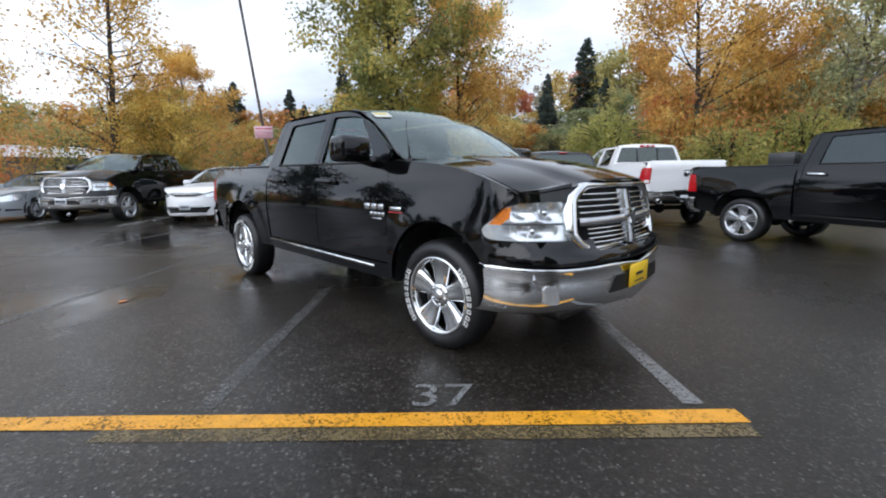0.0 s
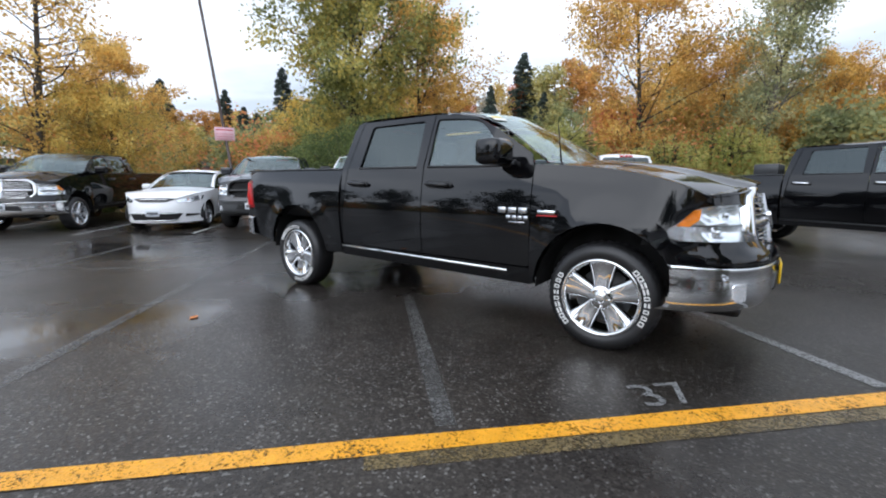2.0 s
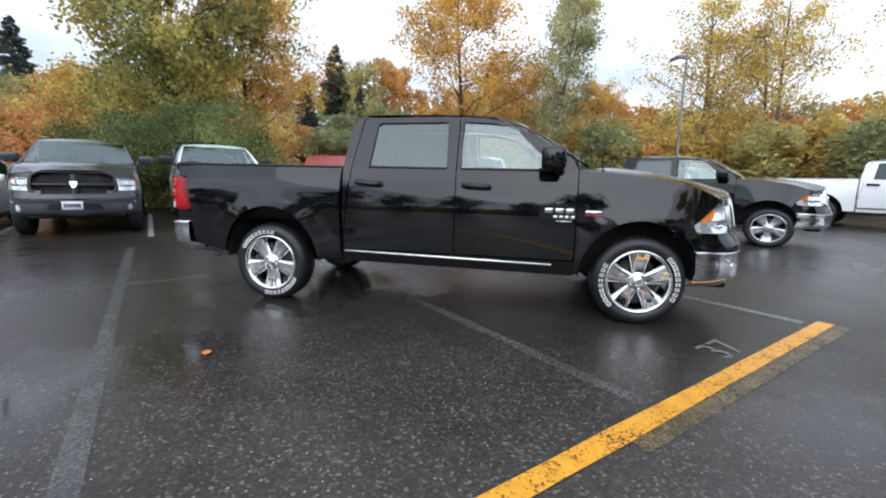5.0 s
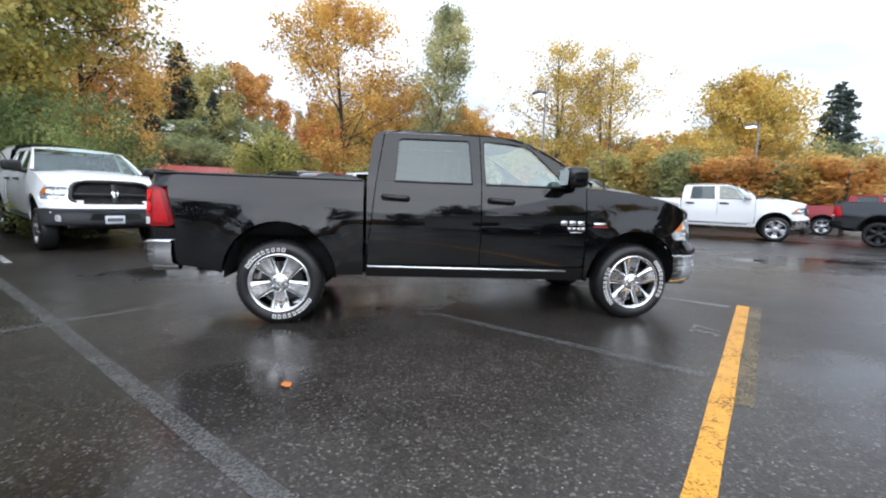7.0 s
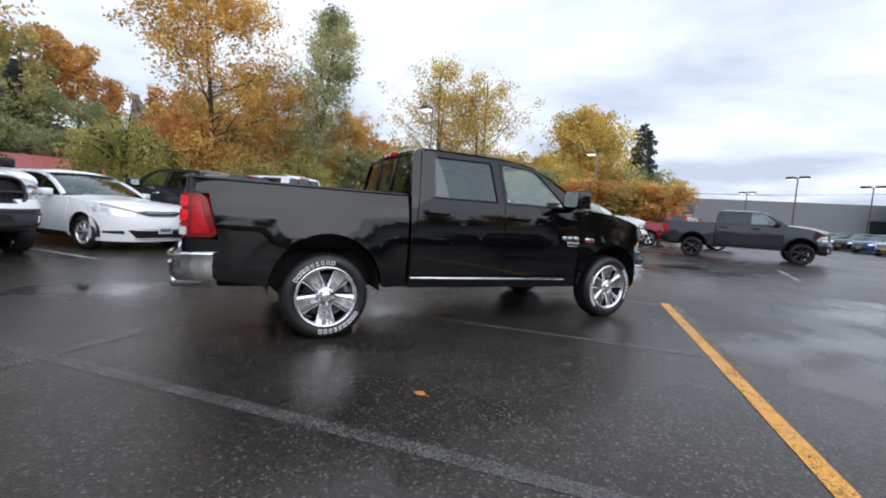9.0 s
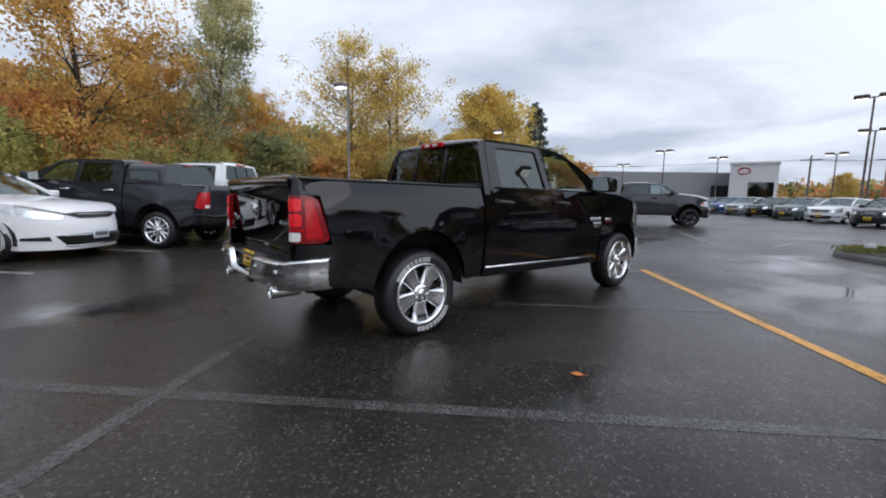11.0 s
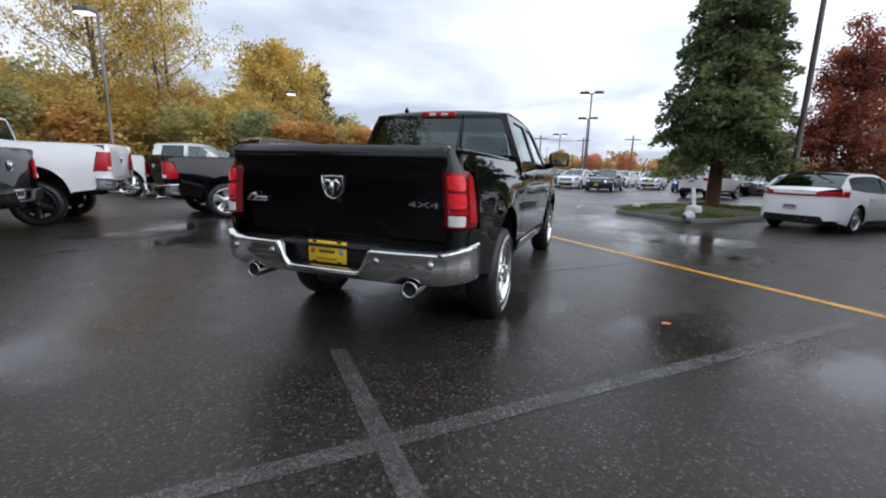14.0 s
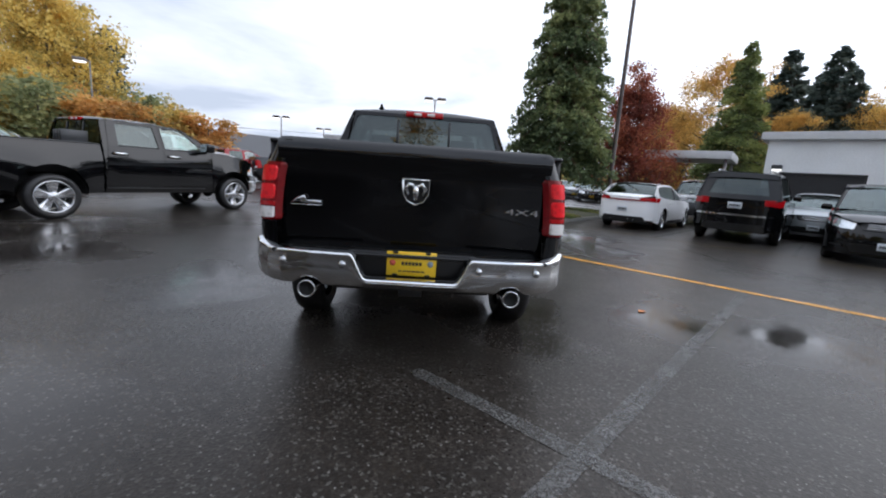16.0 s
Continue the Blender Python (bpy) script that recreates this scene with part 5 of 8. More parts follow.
    for x in (0.0, 3.569):
        for y in (-0.862, 0.862):
            if letters:
                add_wheel(T, x, y, 0.402, 0.265, 0.272, style, M[rim], True, -25 if x < 1 else -98, phase=-11 if x < 1 else 26)
            else:
                add_wheel(T, x, y, 0.408, 0.265, 0.278, style, M[rim], False, spin + x * 31)
    return T


RAIL_Z = hermite(RAIL)


def windscreen_at(a, b):
    """a: -1 to 1 across, b: 0 at the base to 1 at the roof."""
    hw = 0.872 + (0.72 - 0.872) * b
    x = (3.16 - 0.10 * a * a) + ((2.42 - 0.10 * a * a) - (3.16 - 0.10 * a * a)) * b + 0.03 * math.sin(math.pi * b)
    z = 1.405 + (1.885 - 0.035 * a * a - 1.405) * b + 0.02 * math.sin(math.pi * b)
    return (x, a * hw, z)

# ---- saloons, estates and vans; same axes as the pickup ----
def car(name, label, category, m, paint, wb=2.74, fo=0.93, ro=1.15, W=0.93, sill=0.21, belt=0.93, cowl=0.98, hood_f=0.74, deck=1.03, tail_z=0.98,
        ws=(2.02, 1.20), rw=(-0.05, -0.68), roof=1.47, R=0.33, rims=("ten", "alloy"), rear="sedan", lights="slim", grille="slim", plates=("white", "white"),
        lower="black_plastic", tail="red_lens", glass="tinted", roof_rails=False, step=0.22, group="", spoke_spin=0.0, band=None, far=False):
    T = thing(name, label, category, m, group)
    BODY["on"] = True
    xF, xR = wb + fo, -ro
    A, pw, B, pr = 0.74, 3.1, (0.42 if rear != "sedan" else 0.55), (4.5 if rear != "sedan" else 3.4)
    ra = R + 0.055
    sh = hermite([(xR, tail_z - 0.06), (xR + 0.12, tail_z), (rw[1] if rear == "sedan" else xR + 0.3, deck), (0.3, belt + (0.06 if rear == "sedan" else 0.03)), (1.2, belt + 0.015), (ws[0] - 0.1, cowl - 0.03), (ws[0] + 0.5, cowl - 0.07), (xF - 0.45, hood_f + 0.07), (xF - 0.05, hood_f - 0.06)])
    prof = hermite([(sill, 0.95), (sill + 0.12, 0.985), (0.55, 1.0), (0.75, 0.995), (belt, 0.965), (belt + 0.25, 0.93)])

    def hw(x, z):
        w = W * prof(z)
        for cx in (0.0, wb):
            r = math.hypot(x - cx, z - R) / ra
            if r < 1.7:
                w += 0.022 * sstep((1.7 - r) / 0.6)
        if x > xF - A:
            w = min(w, W * max(0.0, (xF - x) / A) ** (1 / pw))
        if x < xR + B:
            w = min(w, W * max(0.0, (x - xR) / B) ** (1 / pr))
        return w

    def nose_at(y, z, out=0.0):
        back = 0.95 * max(0, z - sill - 0.32) ** 1.8 + 0.35 * max(0, 0.32 - z)
        return (xF + out - A * min(1, abs(y) / W) ** pw - back * (1 - 0.6 * (abs(y) / W) ** 2), y, z)

    def rear_at(y, z, out=0.0):
        ahead = (0.10 if rear == "sedan" else -0.07) * max(0, z - 0.6) + 0.3 * max(0, 0.32 - z)
        return (xR - out + B * min(1, abs(y) / W) ** pr + ahead * (1 - 0.6 * (abs(y) / W) ** 2), y, z)

    def gy(z):
        return W * 0.955 - (z - belt) * (0.42 if rear == "sedan" else 0.24)

    rail = [(rw[1] + 0.02, deck + 0.02), ((rw[0] * 0.45 + rw[1] * 0.55), (roof * 0.62 + deck * 0.38)), (rw[0], roof - 0.075), ((ws[1] + rw[0]) / 2, roof - 0.045), (ws[1], roof - 0.07), (ws[1] * 0.5 + ws[0] * 0.5, (roof + cowl) / 2 + 0.02), (ws[0], cowl + 0.01)]
    if rear != "sedan":
        rail[1] = ((rw[0] * 0.5 + rw[1] * 0.5), (roof * 0.55 + deck * 0.45))
    rz = hermite(rail)
    xq, xd = ra + 0.05, wb - ra - 0.06
    xb = xq + (xd - xq) * 0.47
    zb = sill + 0.05

    def top(x0, x1, n=9):
        return [(x, sh(x)) for x in np.linspace(x0, x1, n)]

    for s in (-1, 1):
        inw = (0, -s * 0.025, 0)
        smap = lambda x, z: (x, s * hw(x, z), z)
        bm = bmesh.new()
        panel(bm, top(xR + B * 0.72, xq) + [(xq, zb)] + arc(0, R, ra, ra, -18, 198, 16)[0:] + [(xR + B * 0.72, sill + 0.06)], smap, step, inw)
        part("rear_quarter", bm, paint, T)
        bm = bmesh.new()
        panel(bm, top(xd, xF - A * 0.80) + [(xF - A * 0.80, sill + 0.04)] + arc(wb, R, ra, ra, -18, 198, 16) + [(xd, zb)], smap, step, inw)
        part("front_fender", bm, paint, T)
        for nm, a, b in (("rear_door", xq + 0.008, xb), ("front_door", xb + 0.008, xd - 0.008)):
            bm = bmesh.new()
            panel(bm, top(a, b) + [(b, zb + 0.04), (a, zb + 0.04)], smap, step, inw)
            d = part(nm, bm, paint, T)
            bm = bmesh.new()
            hx, hz = a + 0.06, belt - 0.09
            tube(bm, [(hx, s * hw(hx, hz), hz), (hx + 0.03, s * (hw(hx, hz) + 0.03), hz), (hx + 0.16, s * (hw(hx, hz) + 0.03), hz), (hx + 0.19, s * hw(hx, hz), hz)], 0.014, 6)
            if far:
                bm.free()
            else:
                part("handle", bm, paint, d)
            # window with its frame
            wx0, wx1 = (max(rw[1] + 0.35, -0.35) if nm == "rear_door" else b * 0 + xb + 0.045), (xb - 0.045 if nm == "rear_door" else min(xd + 0.02, ws[0] - 0.16))
            ups = [(x, min(rz(x) - 0.05, roof - 0.10)) for x in np.linspace(wx1, wx0, 9)]
            ups = [(x, max(z, sh(x) + 0.03)) for x, z in ups]
            outline = [(x, sh(x) + 0.015) for x in np.linspace(wx0, wx1, 5)] + ups
            bm = bmesh.new()
            panel(bm, outline, lambda x, z: (x, s * (gy(z) - 0.012), z), 0.3, inw)
            part("window", bm, M[glass], d)
        if rear != "sedan":
            x0, x1 = xR + 0.38, max(rw[1] + 0.35, -0.35) - 0.07
            if x1 - x0 > 0.2:
                bm = bmesh.new()
                panel(bm, [(x, sh(x) + 0.02) for x in np.linspace(x0, x1, 4)] + [(x1, min(rz(x1) - 0.07, roof - 0.11)), (x0 + 0.05, min(rz(x0 + 0.1) - 0.07, roof - 0.13))], lambda x, z: (x, s * (gy(z) - 0.012), z), 0.3, inw)
                part("quarter_window", bm, M[glass], T)
        # pillars and door frames: the glasshouse side, behind the panes
        bm = bmesh.new()
        xs = list(np.linspace(rw[1] + 0.05, ws[0] - 0.02, 22))
        loft(bm, [[(x, s * gy(rz(x)), rz(x)) for x in xs], [(x, s * gy(max(rz(x) - 0.055, sh(x))), max(rz(x) - 0.055, sh(x))) for x in xs]])
        part("roof_rail", bm, paint, T)
        bm = bmesh.new()
        for xa, xz in ((xb - 0.05, xb + 0.05),):
            loft(bm, [[(xa, s * gy(z), z) for z in np.linspace(sh(xa), rz(xa), 5)], [(xz, s * gy(z), z) for z in np.linspace(sh(xz), rz(xz), 5)]])
        part("centre_pillar", bm, M["black_plastic"], T)
        c0 = max(rw[1] + 0.35, -0.35)
        if rear == "sedan":
            bm = bmesh.new()
            pts = [(rw[1] - 0.05, sh(rw[1] - 0.05))] + [(x, rz(x)) for x in np.linspace(rw[1] + 0.03, c0 + 0.02, 6)] + [(c0 + 0.02, sh(c0))]
            panel(bm, pts, lambda x, z: (x, s * gy(z), z), 0.2)
            part("rear_pillar", bm, paint, T)
        else:
            bm = bmesh.new()
            xs2 = np.linspace(c0 - 0.07, c0, 3)
            loft(bm, [[(x, s * gy(z), z) for z in np.linspace(sh(x), rz(x), 5)] for x in xs2])
            x0 = xR + 0.40
            loft(bm, [[(x0, s * gy(z), z) for z in np.linspace(sh(x0), min(rz(x0), roof - 0.07), 5)], [(rear_x(rw, z, deck, roof), s * gy(z) * 0.97, z) for z in np.linspace(sh(x0), roof - 0.07, 5)]])
            part("rear_pillar", bm, paint, T)
        # wells
        for cx in () if far else (0.0, wb):
            bm = bmesh.new()
            a = arc(cx, R, ra, ra, -10, 190, 14)
            loft(bm, [[(x, s * (W - 0.01), z) for x, z in a], [(x, s * (W - 0.32), z) for x, z in a]])
            loft(bm, [[(x, s * (W - 0.32), z) for x, z in a], [(cx, s * (W - 0.32), R) for _ in a]])
            part("wheel_well", bm, M["under"], T)
        bm = bmesh.new()
        box(bm, xq - 0.02, xd + 0.02, s * W * 0.955 - 0.02, s * W * 0.955 + 0.02, sill - 0.02, zb + 0.045, 0.02)
        part("sill_panel", bm, M[lower] if lower != "paint" else paint, T)
        # mirror
        bm = bmesh.new()
        y0 = gy(belt + 0.08)
        box(bm, ws[0] - 0.36, ws[0] - 0.20, s * (y0 + 0.03) if s > 0 else -(y0 + 0.24), s * (y0 + 0.24) if s > 0 else -(y0 + 0.03), belt + 0.05, belt + 0.19, 0.05, 3)
        part("mirror", bm, paint, T)
        # headlight
        z1, z0 = hood_f - 0.03, hood_f - (0.15 if lights == "slim" else 0.21)
        hl = [(W * 0.52, z1 - 0.05), (W * 0.80, z1 + 0.025), (W * 0.955, z1 + 0.065), (W * 0.985, z1 + 0.02), (W * 0.96, z0 + 0.06), (W * 0.78, z0 + 0.015), (W * 0.55, z0 + 0.01)]
        bm = bmesh.new()
        panel(bm, hl, lambda y, z: nose_at(s * y, z, 0.012), 0.08, (-0.04, -s * 0.02, 0))
        h = part("headlight", bm, M["reflector"], T, "clear headlight")
        bm = bmesh.new()
        panel(bm, hl, lambda y, z: nose_at(s * y, z, 0.024), 0.08, (-0.03, -s * 0.01, 0))
        part("lens", bm, M["head_lens"], h)
        # tail light
        tz = (tail_z - 0.02, tail_z - 0.17) if rear == "sedan" else ((tail_z + 0.05, tail_z - 0.15) if tail != "tall" else (roof - 0.25, belt - 0.1))
        bm = bmesh.new()
        t_in = 0.50 if rear == "sedan" else 0.62
        if tail == "tall":
            t_in = 0.86
        panel(bm, [(W * t_in, tz[1] + 0.04), (W * 0.985, tz[1] + 0.02), (W * 0.99, tz[0]), (W * t_in, tz[0] - 0.02)], lambda y, z: rear_at(s * y, z, 0.014), 0.07, (0.05, -s * 0.02, 0))
        part("tail_light", bm, M["red_lens"], T, "red tail light")

    # hood, nose, deck, tail
    bm = bmesh.new()
    xs = list(np.linspace(ws[0] - 0.02, xF - 0.10, 9))
    loft(bm, [[(x + (0.10 * (1 - (v * v)) if x == xs[0] else 0), v * hw(x, sh(x)), sh(x) + 0.055 * (1 - abs(v) ** 2.5) * (1 - 0.5 * (x - xs[0]) / (xs[-1] - xs[0]))) for v in np.linspace(-1, 1, 15)] for x in xs])
    part("hood", bm, paint, T)
    bm = bmesh.new()
    half = hw(xF - 0.10, hood_f)

    def nose_top(y):
        return sh(min(xF - 0.10, nose_at(y, hood_f)[0])) + 0.027 * (1 - min(1, abs(y) / half) ** 2.5) + 0.004
    rim_y = np.linspace(-W * 0.99, W * 0.99, 25)
    panel(bm, [(-W * 0.985, sill + 0.02), (-W * 0.93, sill - 0.02), (W * 0.93, sill - 0.02), (W * 0.985, sill + 0.02)] + [(y, nose_top(y)) for y in rim_y[::-1]], nose_at, step * 0.45, (-0.06, 0, 0))
    fb = part("front_bumper", bm, paint, T)
    bm = bmesh.new()
    gw = W * 0.50
    if grille == "slim":
        gp = [(-gw, hood_f - 0.06), (-gw * 0.6, hood_f - 0.125), (gw * 0.6, hood_f - 0.125), (gw, hood_f - 0.06), (gw * 0.6, hood_f - 0.03), (-gw * 0.6, hood_f - 0.03)]
    else:
        gp = rounded([(-gw, hood_f - 0.04), (-gw * 0.85, hood_f - 0.20), (gw * 0.85, hood_f - 0.20), (gw, hood_f - 0.04)], 0.04)
    panel(bm, gp, lambda y, z: nose_at(y, z, 0.02), 0.1, (-0.04, 0, 0))
    g = part("grille", bm, M["black_plastic"], T)
    bm = bmesh.new()
    for dz in ((0.062,) if grille == "slim" else (0.08, 0.12, 0.16)):
        pts = [nose_at(y, hood_f - dz, 0.024) for y in np.linspace(-gw * 0.7, gw * 0.7, 9)]
        loft(bm, [[(x, y, z + 0.008) for x, y, z in pts], [(x + 0.008, y, z) for x, y, z in pts], [(x, y, z - 0.008) for x, y, z in pts]])
    part("grille_bar", bm, M["chrome"], g)
    bm = bmesh.new()
    panel(bm, [(-W * 0.64, sill + 0.21), (-W * 0.52, sill + 0.05), (W * 0.52, sill + 0.05), (W * 0.64, sill + 0.21), (W * 0.4, sill + 0.235), (-W * 0.4, sill + 0.235)], lambda y, z: nose_at(y, z, 0.022), 0.10, (-0.04, 0, 0))
    for s in (-1, 1):
        panel(bm, [(W * 0.68, sill + 0.13), (W * 0.90, sill + 0.14), (W * 0.90, sill + 0.18), (W * 0.70, sill + 0.20)], lambda y, z: nose_at(s * y, z, 0.02), 0.1, (-0.03, 0, 0))
    part("air_intake", bm, M["black_plastic"], fb)
    if grille == "slim":
        bm = bmesh.new()
        for dz in (0.045, 0.215):
            pts = [nose_at(y, sill + dz, 0.026) for y in np.linspace(-W * 0.55, W * 0.55, 11)]
            loft(bm, [[(x, y, z + 0.009) for x, y, z in pts], [(x + 0.010, y, z) for x, y, z in pts], [(x, y, z - 0.009) for x, y, z in pts]])
        part("intake_trim", bm, M["chrome"], fb)
    if rear == "sedan":
        bm = bmesh.new()
        xs = list(np.linspace(xR + 0.06, rw[1] + 0.02, 7))
        loft(bm, [[(x, v * min(hw(x, sh(x)), W * 0.95), sh(x) + 0.03 * (1 - abs(v) ** 3) * sstep((x - xR) / 0.2)) for v in np.linspace(-1, 1, 13)] for x in xs])
        part("boot_lid", bm, paint, T)
    bm = bmesh.new()
    zr1 = tail_z - 0.03 if rear == "sedan" else deck
    panel(bm, rounded([(-W * 0.99, sill + 0.10), (W * 0.99, sill + 0.10), (W * 0.985, zr1), (-W * 0.985, zr1)], 0.04), rear_at, step * 0.6, (0.06, 0, 0))
    rb = part("rear_bumper", bm, paint, T)
    bm = bmesh.new()
    panel(bm, rounded([(-W * 0.72, sill + 0.03), (W * 0.72, sill + 0.03), (W * 0.66, sill + 0.20), (-W * 0.66, sill + 0.20)], 0.05), lambda y, z: rear_at(y, z, 0.012), 0.15, (0.06, 0, 0))
    part("rear_valance", bm, M["black_plastic"], rb)
    if band:
        bm = bmesh.new()
        panel(bm, [(-W * 0.9, band[0] - 0.02), (W * 0.9, band[0] - 0.02), (W * 0.9, band[0] + 0.02), (-W * 0.9, band[0] + 0.02)], lambda y, z: rear_at(y, z, 0.02), 0.15, (0.03, 0, 0))
        part("rear_band", bm, M[band[1]], rb)
    # glass and roof
    def ws_at(a, b):
        x = (ws[0] + 0.10 - 0.16 * a * a) + ((ws[1] + 0.12 - 0.06 * a * a) - (ws[0] + 0.10 - 0.16 * a * a)) * b
        z = cowl + 0.02 + (roof - 0.07 - 0.03 * a * a - cowl - 0.02) * b + 0.03 * math.sin(math.pi * b)
        return (x, a * (gy(z) - 0.08), z)

    def rw_at(a, b):
        x0, x1 = rw[1] - 0.02 + 0.10 * a * a, rw[0] + 0.03 * a * a
        z = deck + 0.02 + (roof - 0.04 - 0.03 * a * a - deck - 0.02) * b + 0.025 * math.sin(math.pi * b)
        return (x0 + (x1 - x0) * b, a * (gy(z) - (0.06 if rear == "sedan" else 0.13)), z)
    bm = bmesh.new()
    panel(bm, [(-1, 0), (1, 0), (1, 1), (-1, 1)], ws_at, 0.2)
    part("windscreen", bm, M["screen"], T)
    bm = bmesh.new()
    panel(bm, [(-1, 0), (1, 0), (1, 1), (-1, 1)], rw_at, 0.2)
    part("rear_window", bm, M["tinted"], T)
    if rear != "sedan":
        bm = bmesh.new()
        for b0, b1, out in ((0.80, 1.03, 0.05), (-0.03, 0.14, 0.015)):
            panel(bm, [(-1.12, b0), (1.12, b0), (1.12, b1), (-1.12, b1)], lambda a, b: (rw_at(a, b)[0] - out, *rw_at(a, b)[1:]), 0.15, (0.05, 0, -0.01))
        for s in (-1, 1):
            panel(bm, [(s * 0.86, 0.1), (s * 1.12, 0.1), (s * 1.12, 0.9), (s * 0.80, 0.9)], lambda a, b: (rw_at(a, b)[0] - 0.02, *rw_at(a, b)[1:]), 0.15, (0.05, 0, 0))
        part("tailgate_frame", bm, paint, T)
    bm = bmesh.new()
    for fn, e in ((ws_at, ws), (rw_at, rw)):
        for s in (-1, 1):
            bs = np.linspace(0, 1, 8)
            inn = [fn(s, b) for b in bs]
            loft(bm, [inn, [(x, s * (gy(z) + 0.004), z - 0.02) for x, y, z in inn]])
    xs = list(np.linspace(rw[0] - 0.02, ws[1] + 0.12, 10))

    def crown(x):
        return max(rz(x), roof - 0.45 * max(0, x - ws[1]) ** 1.0 * 1.0)
    loft(bm, [[(x + (0.05 * (1 - v * v) * (1 if x == xs[-1] else 0)), v * gy(rz(x)), rz(x) + (crown(x) - rz(x)) * (1 - abs(v) ** 2.5)) for v in np.linspace(-1, 1, 15)] for x in xs])
    part("roof", bm, paint, T)
    if roof_rails:
        for s in (-1, 1):
            bm = bmesh.new()
            tube(bm, [(rw[0] + 0.05, s * 0.55, roof - 0.01), (rw[0] + 0.15, s * 0.56, roof + 0.04), (ws[1] - 0.25, s * 0.56, roof + 0.04), (ws[1] - 0.15, s * 0.55, roof)], 0.018, 6)
            part("luggage_rail", bm, M["alloy"], T)
    bm = bmesh.new()
    box(bm, xR + 0.35, xF - 0.45, -W * 0.7, W * 0.7, sill - 0.02, sill + 0.16, 0.03)
    box(bm, xR + 0.3, xF - 0.5, -W * 0.62, W * 0.62, sill + 0.16, belt - 0.12, 0.03)
    part("chassis", bm, M["under"], T)
    bm = bmesh.new()
    box(bm, ws[0] - 0.40, ws[0] + 0.05, -W * 0.8, W * 0.8, belt - 0.25, cowl - 0.03, 0.04)
    part("dashboard", bm, M["black_plastic"], T)
    for x, y in () if far else ((xb + 0.15, -0.36), (xb + 0.15, 0.36), (xq - 0.1, -0.36), (xq - 0.1, 0.36)):
        seat(T, x, y, sill + 0.25, 0.48)
    if plates[0]:
        bars_on_plate(T, "front_plate", nose_at(0, sill + 0.2)[0] + 0.045, 0.0, sill + 0.22, 0.305, 0.152, 1, M["plate_" + plates[0]], M["ink"], ((0.0, 0.8, 0.42),))
    if plates[1]:
        pz = tail_z - 0.14 if rear != "sedan" else 0.62
        bars_on_plate(T, "rear_plate", rear_at(0, pz)[0] - 0.015, 0.0, pz, 0.305, 0.152, -1, M["plate_" + plates[1]], M["ink"], ((0.0, 0.8, 0.42),))
    BODY["on"] = False
    for x in (0.0, wb):
        for y in (-W + 0.115, W - 0.115):
            add_wheel(T, x, y, R, 0.215, R * 0.66, rims[0], M[rims[1]], False, spoke_spin + x * 20, far)
    return T


def rear_x(rw, z, deck, roof):
    return rw[1] + (rw[0] - rw[1]) * max(0, (z - deck) / (roof - deck)) + 0.06

# ---- trees and other plants ----
def cards(centres, size, rng, flat=0.0, aspect=0.7, out=None):
    """Leaf quads at the centres, turned at random. flat: how far they lie level."""
    n = len(centres)
    a = rng.normal(size=(n, 3))
    a[:, 2] *= 1 - flat
    a /= np.linalg.norm(a, axis=1)[:, None]
    b = np.cross(a, rng.normal(size=(n, 3)))
    b /= np.linalg.norm(b, axis=1)[:, None]
    s = size * rng.uniform(0.6, 1.35, (n, 1))
    u, v = a * s * 0.5, b * s * 0.5 * aspect
    c = np.asarray(centres)
    bend = np.cross(a, b) * s * 0.12
    quads = np.stack([c - u, c - v + bend, c + u, c + v + bend], 1)
    return quads.reshape(-1, 3)


def card_mesh(name, verts, mat):
    me = bpy.data.meshes.new(name)
    n = len(verts) // 4
    me.vertices.add(len(verts))
    me.vertices.foreach_set("co", np.ascontiguousarray(verts, dtype=np.float32).ravel())
    me.loops.add(n * 4)
    me.loops.foreach_set("vertex_index", np.arange(n * 4, dtype=np.int32))
    me.polygons.add(n)
    me.polygons.foreach_set("loop_start", np.arange(0, n * 4, 4, dtype=np.int32))
    me.polygons.foreach_set("loop_total", np.full(n, 4, dtype=np.int32))
    me.materials.append(mat)
    me.update(calc_edges=True)
    return me


def limb(rng, p, d, length, r, bend, n=5):
    pts, rr = [Vector(p)], [r]
    d = Vector(d).normalized()
    for i in range(n):
        d = (d + Vector(rng.normal(size=3)) * bend + Vector((0, 0, 0.05))).normalized()
        pts.append(pts[-1] + d * length / n)
        rr.append(r * (1 - 0.8 * (i + 1) / n))
    return pts, rr


